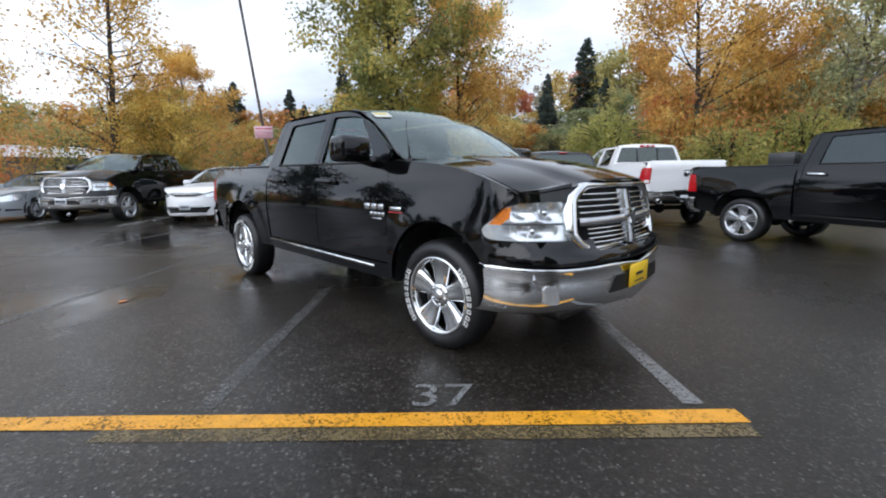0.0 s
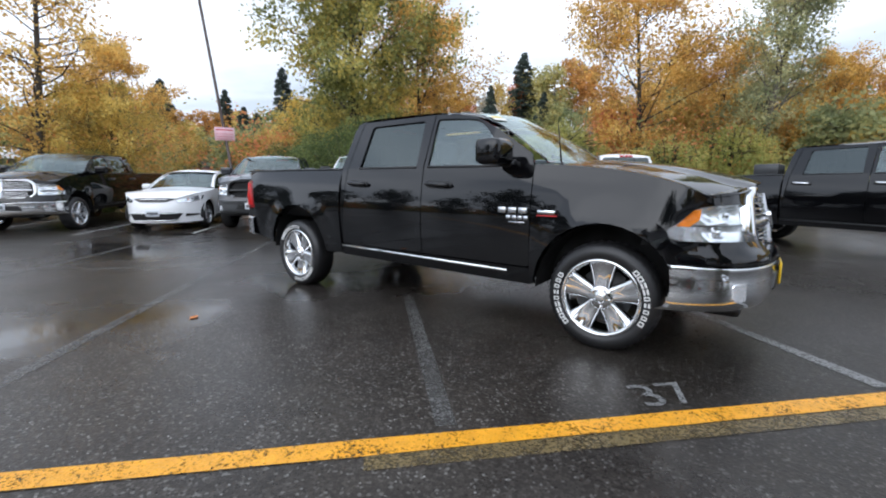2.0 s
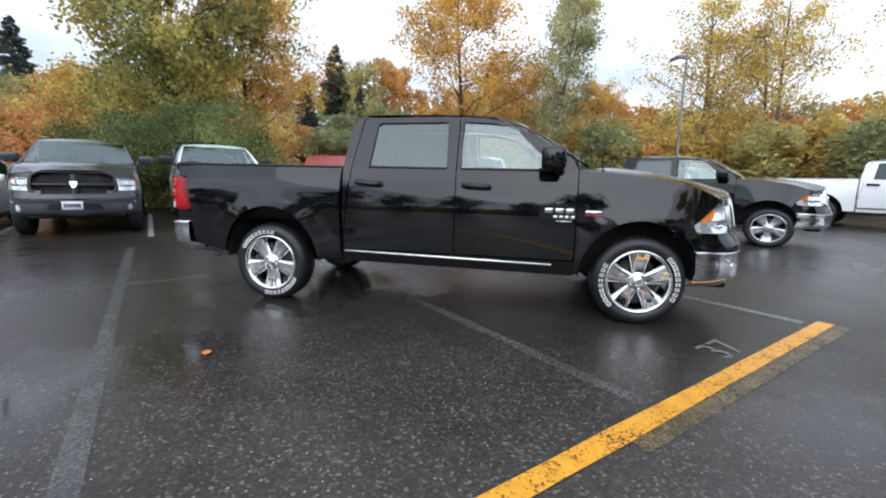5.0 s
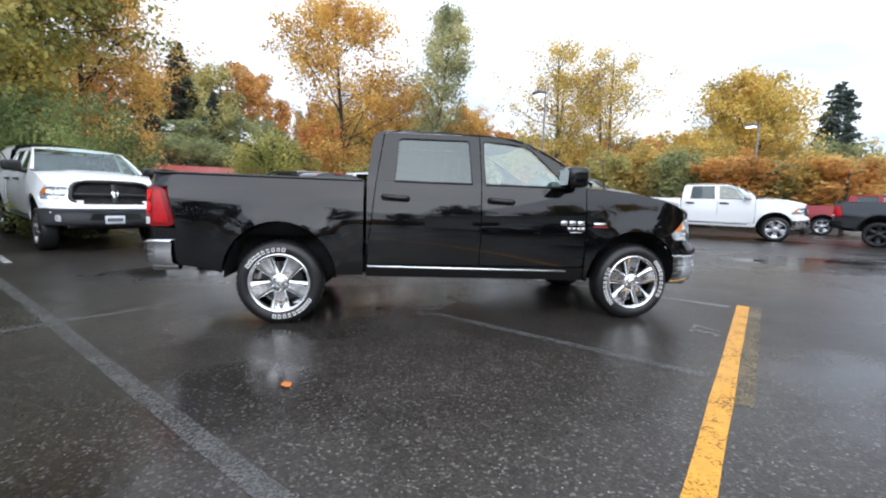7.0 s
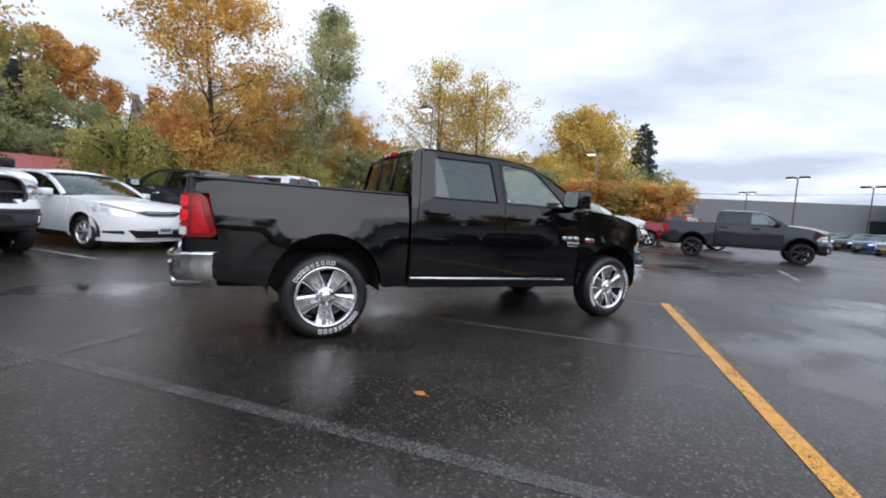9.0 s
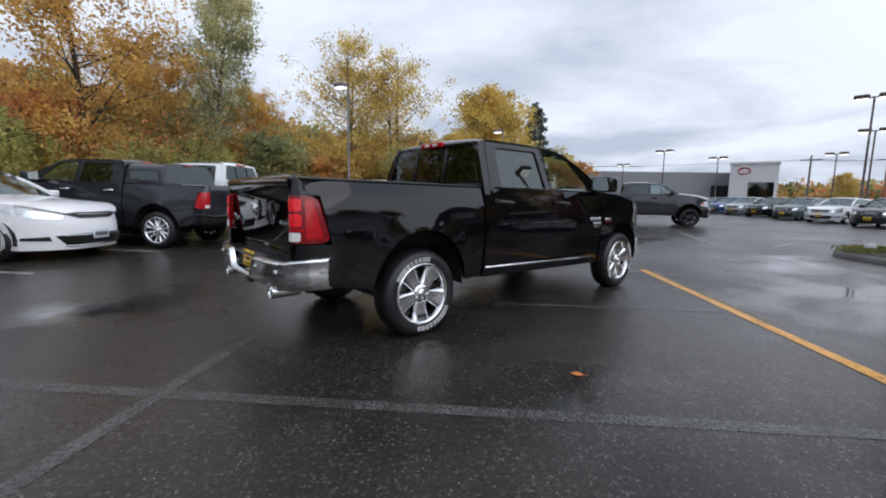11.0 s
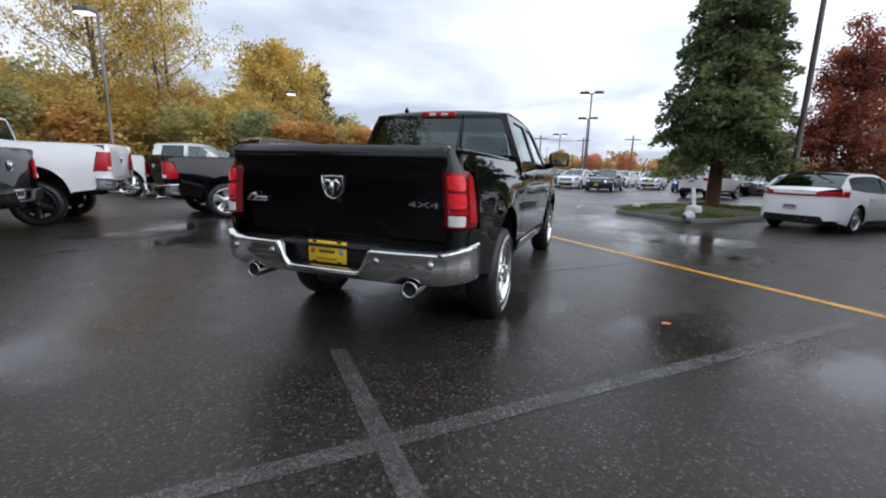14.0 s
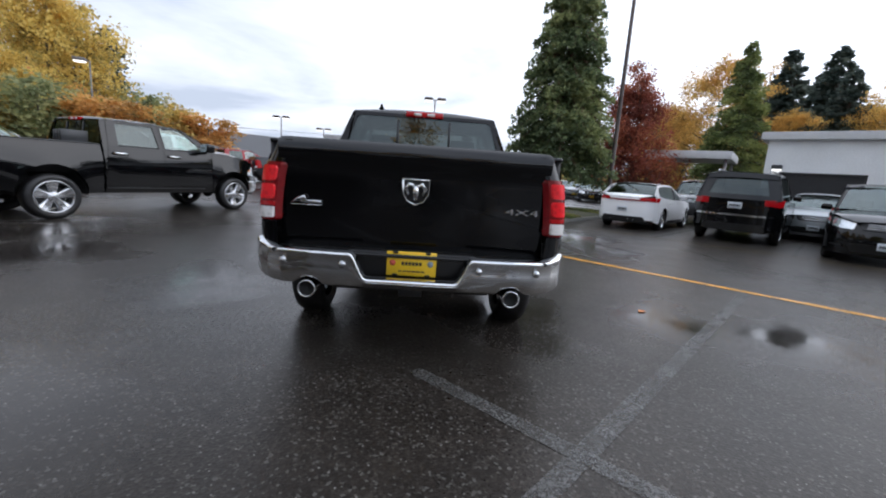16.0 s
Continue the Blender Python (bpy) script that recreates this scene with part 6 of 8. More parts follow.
def broadleaf(name, label, h, spread, seed, leaf, bark="bark", leaves=9000, leaf_size=0.16, low=0.22, shape="oval", clump=0.5, stems=1, group="trees behind the lot"):
    """A leafy tree: trunk, limbs and twigs, and a crown of single leaves gathered round the twigs with gaps between."""
    rng = np.random.default_rng(seed)
    T = thing(name, label, "tree", None, group)
    bm = bmesh.new()
    tips = []
    for k in range(stems):
        lean_dir = Vector((rng.normal() * 0.06, rng.normal() * 0.06, 1))
        off = Vector((rng.normal() * 0.3, rng.normal() * 0.3, 0)) if stems > 1 else Vector((0, 0, 0))
        hh = h * rng.uniform(0.85, 1.0) if k else h
        pts, rr = limb(rng, off + Vector((0, 0, -0.1)), lean_dir, hh * 0.97, 0.013 * hh + 0.02, 0.035, 10)
        tube(bm, pts, rr, 9)
        nl = int(46 / math.sqrt(stems))
        for i in range(nl):
            t = low + (0.97 - low) * (i + rng.uniform(0, 0.8)) / nl
            q = t * 10
            j = min(9, int(q))
            p = pts[j].lerp(pts[j + 1], q - j)
            e = (t - low) / (1 - low)
            if shape == "oval":
                reach = spread * (math.sin(math.pi * min(1, 0.12 + 0.85 * e)) ** 0.8)
            elif shape == "column":
                reach = spread * (1 - e) ** 0.5 * (0.4 + 0.6 * min(1, e * 5))
            else:
                reach = spread * (1.0 - 0.8 * e)
            a = rng.uniform(0, 2 * math.pi)
            rise = rng.uniform(0.25, 0.8) if shape != "column" else rng.uniform(0.8, 1.6)
            lp, lr = limb(rng, p, (math.cos(a), math.sin(a), rise), reach * rng.uniform(0.75, 1.1), max(0.012, rr[j] * 0.34), 0.16, 5)
            tube(bm, lp, lr, 5, False)
            for tw in range(8):
                u = rng.uniform(0.25, 1.0) * 5
                jj = min(4, int(u))
                pp = lp[jj].lerp(lp[jj + 1], u - jj)
                tp, tr = limb(rng, pp, rng.normal(size=3) + np.array([math.cos(a), math.sin(a), 0.3]), reach * rng.uniform(0.18, 0.42) + 0.15, 0.010, 0.2, 3)
                tube(bm, tp, tr, 3, False)
                tips += [tp[-1], tp[-2], tp[-1].lerp(lp[jj], 0.3)]
    part("trunk", bm, M[bark], T)
    tips = np.array([list(t) for t in tips])
    w = rng.uniform(0.15, 1.0, len(tips)) ** 1.3
    leaves, leaf_size, clump = int(leaves * 1.5), leaf_size * 0.82, clump * 0.8
    pick = rng.choice(len(tips), leaves, p=w / w.sum())
    c = tips[pick] + rng.normal(size=(leaves, 3)) * clump * 0.42 * np.array([1, 1, 0.8])
    ob = new("crown", card_mesh("crown", cards(c, leaf_size, rng), M[leaf]))
    ob.parent = T
    return T


def conifer(name, label, h, spread, seed, leaf, bark="bark", dense=1.0, low=0.08, size=0.30, droop=0.25, group="conifers", ragged=0.3, power=0.72):
    rng = np.random.default_rng(seed)
    T = thing(name, label, "conifer", None, group)
    bm = bmesh.new()
    tube(bm, [(0, 0, -0.1), (0.02, 0.03, h * 0.3), (0, 0, h * 0.7), (0, 0, h * 0.985)], [0.03 * h ** 0.8 + 0.06, 0.022 * h ** 0.8 + 0.04, 0.012 * h ** 0.8, 0.01], 10)
    cs = []
    n = int(h * 13 * dense)
    for i in range(n):
        t = low + (0.985 - low) * ((i + rng.uniform(0, 1)) / n)
        reach = spread * ((1 - t) / (1 - low)) ** power * (1 - ragged * rng.uniform(0, 1)) + 0.12
        a = rng.uniform(0, 2 * math.pi)
        z = t * h
        tipz = z - droop * reach + rng.normal() * 0.1
        tube(bm, [(0, 0, z), (math.cos(a) * reach * 0.5, math.sin(a) * reach * 0.5, z + 0.06 * reach), (math.cos(a) * reach, math.sin(a) * reach, tipz)], [0.028, 0.018, 0.006], 4, False)
        m_ = max(8, int(30 * reach * dense))
        u = rng.uniform(0.15, 1.0, m_) ** 0.7
        wdt = 0.34 * reach * (0.35 + 0.65 * np.sin(np.pi * np.clip(u, 0, 1) ** 0.8))
        lat = rng.normal(size=m_) * wdt * 0.6
        x = np.cos(a) * reach * u - np.sin(a) * lat
        y = np.sin(a) * reach * u + np.cos(a) * lat
        zz = z + (tipz - z) * u**1.5 + rng.normal(size=m_) * 0.09 - 0.25 * np.abs(lat)
        cs.append(np.stack([x, y, zz], 1))
    part("trunk", bm, M[bark], T)
    ob = new("crown", card_mesh("crown", cards(np.concatenate(cs), size, rng, 0.35, 0.5), M[leaf]))
    ob.parent = T
    return T


def bush_mesh(rng, w, h, n, size, lumps=14):
    cs = []
    for _ in range(lumps):
        c = np.array([rng.normal() * w * 0.33, rng.normal() * w * 0.33, h * rng.uniform(0.15, 0.8)])
        r = w * rng.uniform(0.16, 0.34)
        d = rng.normal(size=(n // lumps, 3))
        d /= np.linalg.norm(d, axis=1)[:, None]
        cs.append(c + d * r * rng.uniform(0.55, 1.05, (n // lumps, 1)) * np.array([1, 1, 0.9]))
    c = np.concatenate(cs)
    return cards(c[c[:, 2] > 0.02], size, rng)


def bush(name, label, w, h, seed, leaf, n=6000, size=0.13, group="shrubs behind the parked vehicles"):
    rng = np.random.default_rng(seed)
    T = thing(name, label, "shrub", None, group)
    bm = bmesh.new()
    for i in range(9):
        p, r = limb(rng, (rng.normal() * 0.15, rng.normal() * 0.15, -0.05), (rng.normal() * 0.5, rng.normal() * 0.5, 1), h * 0.8, 0.03, 0.12, 4)
        tube(bm, p, r, 5, False)
    part("stem", bm, M["bark"], T)
    ob = new("crown", card_mesh("crown", bush_mesh(rng, w, h, n * 2, size * 0.72), M[leaf]))
    ob.parent = T
    return T


def weeper(name, label, h, spread, seed, leaf):
    """A willow-like tree: an arching head with leaves hanging in strands."""
    rng = np.random.default_rng(seed)
    T = thing(name, label, "tree", None, "trees behind the lot")
    bm = bmesh.new()
    p, r = limb(rng, (0, 0, -0.1), (0, 0, 1), h * 0.7, 0.18, 0.05, 6)
    tube(bm, p, r, 8)
    cs = []
    for i in range(60):
        a, reach = rng.uniform(0, 2 * math.pi), spread * math.sqrt(rng.uniform(0.05, 1))
        z0 = h * (1 - 0.35 * (reach / spread) ** 2) * rng.uniform(0.85, 1.0)
        e = Vector((math.cos(a) * reach, math.sin(a) * reach, z0))
        tube(bm, [p[4], p[4].lerp(e, 0.6) + Vector((0, 0, 0.4)), e], [0.05, 0.03, 0.01], 4, False)
        for k in range(4):
            ln = rng.uniform(0.4, 0.85) * z0
            m_ = int(ln * 22)
            t = rng.uniform(0, 1, m_)
            cs.append(np.stack([e.x + rng.normal() * 0.35 + rng.normal(size=m_) * 0.06, e.y + rng.normal() * 0.35 + rng.normal(size=m_) * 0.06, z0 - ln * t], 1))
    part("trunk", bm, M["bark"], T)
    ob = new("crown", card_mesh("crown", cards(np.concatenate(cs), 0.17, rng, 0, 0.4), M[leaf]))
    ob.parent = T
    return T

# ---- the lot: rows run along s (north-east), stalls along d (north-west) ----
def G(s, d):
    return ((s - d) / math.sqrt(2), (s + d) / math.sqrt(2))


RISE_FROM, RISE = 4.2, 0.02


def rise(d):
    """The lot climbs gently towards the bank, from the middle of the aisle on."""
    return max(0.0, d - RISE_FROM) * RISE


def at(s, d, heading, z=0.0, scale=1.0):
    x, y = G(s, d)
    tip = Matrix.Rotation(-math.atan(RISE), 4, (-1, -1, 0)) if d > RISE_FROM + 1.5 else Matrix.Identity(4)
    return Matrix.Translation((x, y, z + rise(d))) @ tip @ pose(0, 0, 0, 0, 0, heading) @ Matrix.Diagonal((scale, scale, scale, 1))


# ground: one sheet to the horizon, rising into a wooded bank to the north-west
def ground_z(x, y):
    s, d = (x + y) / math.sqrt(2), (y - x) / math.sqrt(2)
    bank = sstep((d - 24) / 52) * 11.5 * sstep((s + 60) / 30) * (1 - sstep((s - 30) / 60))
    return -0.03 + bank - 0.02


bm = bmesh.new()
rings = [0.01, 8, 14, 18, 22, 27, 33, 40, 50, 62, 78, 100, 140, 220, 400, 900, 2500]
loft(bm, [[(r * math.cos(2 * math.pi * i / 72), r * math.sin(2 * math.pi * i / 72), ground_z(r * math.cos(2 * math.pi * i / 72), r * math.sin(2 * math.pi * i / 72)) if r < 300 else -0.05 - r * 0.001) for i in range(72)] for r in rings], True)
solid("ground", bm, M["soil"], "damp grassy ground round the car lot", "ground", kind="structure")
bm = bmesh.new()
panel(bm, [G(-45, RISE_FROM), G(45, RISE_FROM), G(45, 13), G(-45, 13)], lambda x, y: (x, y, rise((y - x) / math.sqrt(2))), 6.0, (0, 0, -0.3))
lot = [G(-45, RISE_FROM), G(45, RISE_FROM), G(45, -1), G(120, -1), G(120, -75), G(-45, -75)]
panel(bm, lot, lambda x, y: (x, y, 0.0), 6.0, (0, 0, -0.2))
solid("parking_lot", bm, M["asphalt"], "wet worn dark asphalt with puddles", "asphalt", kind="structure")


def stripe(name, a, b, w, mat, label, z=0.004):
    """A painted line from a to b in lot coordinates."""
    (x0, y0), (x1, y1) = G(*a), G(*b)
    d = Vector((x1 - x0, y1 - y0)).normalized()
    n = Vector((-d.y, d.x)) * w / 2
    bm = bmesh.new()
    k = max(1, int(math.hypot(x1 - x0, y1 - y0) / 0.4))
    rng = random.Random(name + str(a))
    L, R_ = [], []
    for i in range(k + 1):
        t = i / k
        c = Vector((x0 + (x1 - x0) * t, y0 + (y1 - y0) * t))
        j = 1 + rng.uniform(-0.05, 0.05)
        up = z + rise((c.y - c.x) / math.sqrt(2))
        L.append((c.x + n.x * j, c.y + n.y * j, up))
        R_.append((c.x - n.x * j, c.y - n.y * j, up))
    loft(bm, [L, R_])
    return solid(name, bm, M[mat], label, "road marking", kind="structure")


stripe("yellow_line", (-16, -4.15), (3.40, -4.15), 0.125, "yellow_line", "worn yellow painted line on wet asphalt", 0.005)
stripe("faded_line", (0.18, -4.265), (3.37, -4.275), 0.10, "yellow_faint", "older faded yellow line beside the new one", 0.004)
for k, s in enumerate((3.22, 0.58, -2.03, -4.65)):
    stripe("stall_line", (s, -4.03), (s, -1.4 if k < 2 else 4.0), 0.11, "white_mid" if k < 1 else "white_line", "worn white stall line", 0.004)
stripe("stall_line", (-6.5, 0.81), (-0.9, 0.81), 0.11, "white_line", "worn white stall line", 0.0045)
for s in (-9.9, -7.0, -4.3, -1.72, 1.25, 3.75, 6.3):
    stripe("stall_line", (s, 5.4), (s, 10.5), 0.10, "white_strong", "white stall line under the parked row", 0.004)
stripe("yellow_line", (-14, -9.4), (3.7, -9.4), 0.11, "yellow_faint", "thin yellow stall line", 0.005)
for s in (-10.0, -7.2, -5.2, -2.2, 0.7, 3.4):
    stripe("stall_line", (s, -9.45), (s, -14.2), 0.10, "white_line", "white stall line", 0.004)
for a, b in (((8.0, -9.4), (9.4, -11.0)), ((9.2, -8.2), (12.5, -8.9)), ((13.5, -8.0), (14.5, -13.0)), ((16.5, -9.0), (17.5, -14.0))):
    stripe("stall_line", a, b, 0.10, "white_strong", "short white painted line", 0.004)
me = text_mesh("stall_number", "37", 0.44, M["white_mid"], 0.0005)
num = tagged(new("stall_number", me), "worn white painted number 37", "road marking", kind="structure")
num.matrix_world = pose(4.085, -1.45, 0.0045, 0, 0, 45) @ Matrix.Diagonal((0.85, 0.8, 1, 1))

# ---- vehicles ----
pickup("pickup_truck", "glossy black crew-cab pickup with chrome bumpers and wheels", Matrix.Identity(4), M["black_paint"], detail=0.09,
              wheels=("five", "chrome", True), plates=("yellow", "yellow"), rake=0.62, stretch=1.008)
NW, SE = 135, -45
row = "row of parked vehicles"
pickup("pickup_truck", "black heavy-duty pickup with a large chrome grille", at(-8.7, 10.7, SE, 0, 1.08), M["black_paint"], grille="bars", wheels=("five", "alloy", False), plates=("white", None), group=row)
pickup("pickup_truck", "dark grey pickup with a body-coloured cross grille", at(-2.9, 10.55, SE, 0, 1.06), M["grey_paint"], grille="cross", bumper="grey_plastic", wheels=("five", "alloy", False), plates=("white", None), group=row)
pickup("pickup_truck", "older white pickup with dark grille and a tall white canopy", at(-0.1, 10.6, SE, 0, 1.04), M["white_paint"], lift=0.08, mirrors="black_plastic", canopy_up=0.17, grille="cross", bumper="grey_plastic", wheels=("steel", "alloy", False), plates=("white", None), canopy="white_paint", group=row)
pickup("pickup_truck", "dark grey pickup with a short sloping canopy behind the cab", at(5.2, 5.8, NW), M["charcoal_paint"], grille="bars", bumper="black_plastic", wheels=("split", "chrome", False), plates=(None, "white"), canopy="charcoal_paint", canopy_end=-0.16, handles="chrome", group=row)
pickup("pickup_truck", "white raised pickup with dark wheels and a tow ball", at(7.5, 4.85, NW, 0, 1.02), M["white_paint"], grille="cross", wheels=("six", "black_plastic", False), plates=(None, "white"), tow=True, lift=0.12, group=row)
pickup("pickup_truck", "black pickup with bright handles standing askew in the aisle", pose(4.45, 7.36, 0, 0, 0, -25.0) @ Matrix.Diagonal((1.07, 1, 1, 1)), M["black_paint"], grille="bars", wheels=("five", "alloy", False), plates=(None, None), handles="chrome", group=row)
pickup("pickup_truck", "white crew-cab pickup with black bumper", pose(12.75, 11.9, 0, 0, 0, -40) @ Matrix.Diagonal((1.1, 1.1, 1.1, 1)), M["white_paint"], grille="cross", bumper="chrome", wheels=("five", "alloy", False), group="pickups beyond the aisle")
pickup("pickup_truck", "matt dark grey off-road pickup with black arches", pose(18.0, 7.35, 0, 0, 0, -58) @ Matrix.Diagonal((1.04, 1.04, 1.04, 1)), M["grey_paint"], grille="cross", bumper="black_plastic", wheels=("six", "black_plastic", False), flares=True, lift=0.04, group="pickups beyond the aisle")
pickup("pickup_truck", "dark red pickup half hidden behind a grey one", pose(22.1, 12.9, 0, 0, 0, -50), M["red_paint"], grille="cross", bumper="black_plastic", wheels=("five", "alloy", False), group="pickups beyond the aisle")
pickup("pickup_truck", "white heavy-duty pickup with chrome front", pose(7.5, 14.2, 0, 0, 0, -60), M["white_paint"], grille="bars", wheels=("five", "alloy", False), group="pickups beyond the aisle")
bm = bmesh.new()
for i in range(3):
    box(bm, 0.25, 0.68, -0.80 + 0.09 * i, -0.725 + 0.09 * i, 1.395, 1.60 - 0.01 * i, 0.012, 1)
box(bm, 0.22, 0.71, -0.86, -0.45, 1.388, 1.402, 0.004, 1)
solid("folded_bed_cover", bm, M["grey_plastic"], "folded dark grey cover on the bed rail", "bed cover", m=pose(4.45, 7.36, 0, 0, 0, -25.0))
SEDAN = dict(hood_f=0.83, cowl=1.02, wb=2.74, fo=0.95, ro=1.19, W=0.935, roof=1.52, ws=(2.06, 1.10), R=0.335)
car("saloon_car", "white saloon with slim chrome-trimmed grille", "car", at(-5.45, 9.95, SE, 0, 1.06), M["white_paint"], group=row, **SEDAN)
car("saloon_car", "white saloon with slim chrome-trimmed grille", "car", at(2.85, 9.75, SE, 0, 1.06), M["white_paint"], group=row, **SEDAN)
car("saloon_car", "older silver saloon nose out", "car", at(-11.75, 10.0, SE), M["silver_paint"], lights="tall", grille="wide", group=row, **SEDAN)
car("saloon_car", "white compact saloon with a full-width dark red tail light", "car", at(2.1, -11.8, SE), M["white_paint"], wb=2.70, fo=0.9, ro=1.05, W=0.915, roof=1.46, R=0.33, tail_z=1.02, deck=1.06, band=(0.90, "red_dark"), group="cars in the near row")
car("suv", "black estate with red tail lights and bright bumper strip", "suv", at(-0.75, -11.9, SE, 0, 1.04), M["black_paint"], roof_rails=True, wb=2.91, fo=0.92, ro=1.0, W=0.97, sill=0.30, belt=1.10, cowl=1.14, hood_f=1.0, deck=1.12, tail_z=1.10, ws=(2.25, 1.40), rw=(-0.62, -0.92), roof=1.82, R=0.385, rear="wagon", lights="slim", grille="wide", band=(0.72, "chrome"), group="cars in the near row")
car("minivan", "black minivan facing out of its stall", "minivan", at(-3.6, -13.73, NW), M["black_paint"], wb=3.08, fo=1.0, ro=1.05, W=0.985, sill=0.20, belt=1.02, cowl=1.10, hood_f=0.92, deck=1.05, tail_z=1.05, ws=(2.65, 1.75), rw=(-0.78, -0.98), roof=1.75, R=0.34, rear="wagon", lights="tall", grille="wide", group="cars in the near row")
car("saloon_car", "silver car nose out behind the black estate", "car", at(-2.3, -18.2, NW), M["silver_paint"], lights="tall", grille="wide", group="cars in the back row", **SEDAN)
car("suv", "white estate in the back row", "suv", at(-2.2, -26.0, SE), M["white_paint"], wb=2.75, fo=0.9, ro=0.95, W=0.93, sill=0.28, belt=1.05, cowl=1.08, hood_f=0.95, deck=1.08, tail_z=1.06, ws=(2.05, 1.25), rw=(-0.55, -0.86), roof=1.7, R=0.36, rear="wagon", grille="wide", group="cars in the back row")
XJ = dict(wb=2.65, fo=0.85, ro=0.9, W=0.92, sill=0.38, belt=1.13, cowl=1.16, hood_f=1.05, deck=1.15, tail_z=1.12, ws=(1.95, 1.45), rw=(-0.70, -0.86), roof=1.79, R=0.37, rear="wagon", grille="wide")
car("suv", "white boxy estate with roof rails", "suv", pose(24.2, -7.0, 0, 0, 0, -36), M["white_paint"], roof_rails=True, group="far rows of cars for sale", **XJ)
far = "far rows of cars for sale"
car("suv", "dark grey estate parked beyond the white saloon", "suv", at(1.6, -19.5, NW), M["grey_paint"], group="cars in the back row", **XJ)
car("suv", "silver estate parked beyond the black one", "suv", at(-4.4, -24.0, NW), M["silver_paint"], group="cars in the back row", **XJ)

# far rows of cars: one of each colour, then copies
protos = []
for k, (mt, lab) in enumerate((("white_paint", "white saloon in the sale rows"), ("black_paint", "black saloon in the sale rows"), ("silver_paint", "silver saloon in the sale rows"),
                               ("grey_paint", "dark grey saloon in the sale rows"), ("green_paint", "grey-green saloon in the sale rows"), ("blue_paint", "blue saloon in the sale rows"))):
    i = (1, 3, 4, 0, 2, 5)[k]
    protos.append(car("saloon_car", lab, "car", pose(31.4 + 2.9 * i, -2.4 + 2.3 * i, 0, 0, 0, 165), M[mt], step=0.3, far=True, lights="tall", grille="wide", plates=("yellow", None), group=far, **SEDAN))
rnd = random.Random(3)
# the rows run away to the north-east, noses towards the aisle
for k in range(4):
    for i in range(6 if k == 0 else -2, 14):
        p = protos[rnd.choice((0, 0, 1, 1, 2, 3, 3, 4, 5))]
        copy_thing(p, pose(31.4 + 2.9 * i + 5.0 * k, -2.4 + 2.3 * i - 6.2 * k, 0, 0, 0, 165 + rnd.uniform(-2, 2)))
for i in range(6):
    p = protos[rnd.choice((0, 1, 2, 3))]
    copy_thing(p, pose(35.5 + 0.35 * i, -13.0 - 2.9 * i, 0, 0, 0, 172 - 3 * i))
copy_thing(protos[0], pose(10.6, 20.5, 0, 0, 0, SE))
copy_thing(protos[3], pose(25.5, 22.5, 0, 0, 0, SE))
copy_thing(protos[0], pose(28.5, 19.0, 0, 0, 0, SE))

# ---- lamps, poles and signs ----
def lamp_post(label, x, y, h, heads=2, mat="pole_brown", yaw=0.0, r=0.07):
    T = thing("street_lamp", label, "street lamp", pose(x, y, 0, 0, 0, yaw), "lot lamps")
    bm = bmesh.new()
    tube(bm, [(0, 0, -0.05), (0, 0, h * 0.5), (0, 0, h)], [r, r * 0.9, r * 0.75], 10)
    part("pole", bm, M[mat], T)
    bm = bmesh.new()
    lathe(bm, [(0.24, -0.05), (0.24, 0.55), (0.22, 0.6), (0.001, 0.6)], 18, Matrix.Rotation(radians(90), 4, "X"))
    part("footing", bm, M["kerb"], T)
    for sgn in (-1, 1)[:heads]:
        bm = bmesh.new()
        tube(bm, [(0, 0, h - 0.05), (0, sgn * 0.25, h - 0.02), (0, sgn * 0.4, h)], 0.035, 8)
        part("arm", bm, M[mat], T)
        bm = bmesh.new()
        box(bm, -0.28, 0.28, min(sgn * 0.2, sgn * 0.92), max(sgn * 0.2, sgn * 0.92), h - 0.10, h + 0.14, 0.05)
        hd = part("lamp_head", bm, M[mat], T)
        bm = bmesh.new()
        box(bm, -0.24, 0.24, min(sgn * 0.24, sgn * 0.88), max(sgn * 0.24, sgn * 0.88), h - 0.17, h - 0.095, 0.03)
        part("diffuser", bm, M["lamp_glass"], hd)
    return T


lamp_post("galvanised lamp post with one curved head", 10.6, 20.5, 7.9, 1, "pole", 200)
lamp_post("brown lamp post with twin box heads", 35.2, -0.4, 7.7, 2, yaw=0)
lamp_post("brown lamp post with twin box heads", 42.5, 0.0, 6.5, 2)
lamp_post("brown lamp post with twin box heads", 48.4, 17.3, 6.6, 2)
lamp_post("brown lamp post with twin box heads", 54.9, 13.9, 6.1, 2)
lamp_post("brown lamp post with twin box heads", 60.0, 28.0, 6.2, 2)
lamp_post("brown lamp post with twin box heads", 58.0, 4.0, 6.2, 2)
lamp_post("galvanised lamp post among the trees", 28.6, 23.9, 7.4, 1, "pole", 200)
lamp_post("tall brown lamp post behind the conifer", 14.0, -7.75, 9.5, 1, "pole_brown", 90, 0.09)
T = thing("sign_post", "leaning steel pole with a faded red and white sign", "sign", pose(-12.25, 4.95, 0, 0, 0, 0), "")
bm = bmesh.new()
tube(bm, [(0, 0, -0.05), (-0.34, -0.308, 4), (-0.765, -0.693, 9.0)], [0.06, 0.055, 0.05], 10)
part("pole", bm, M["pole_brown"], T)
bm = bmesh.new()
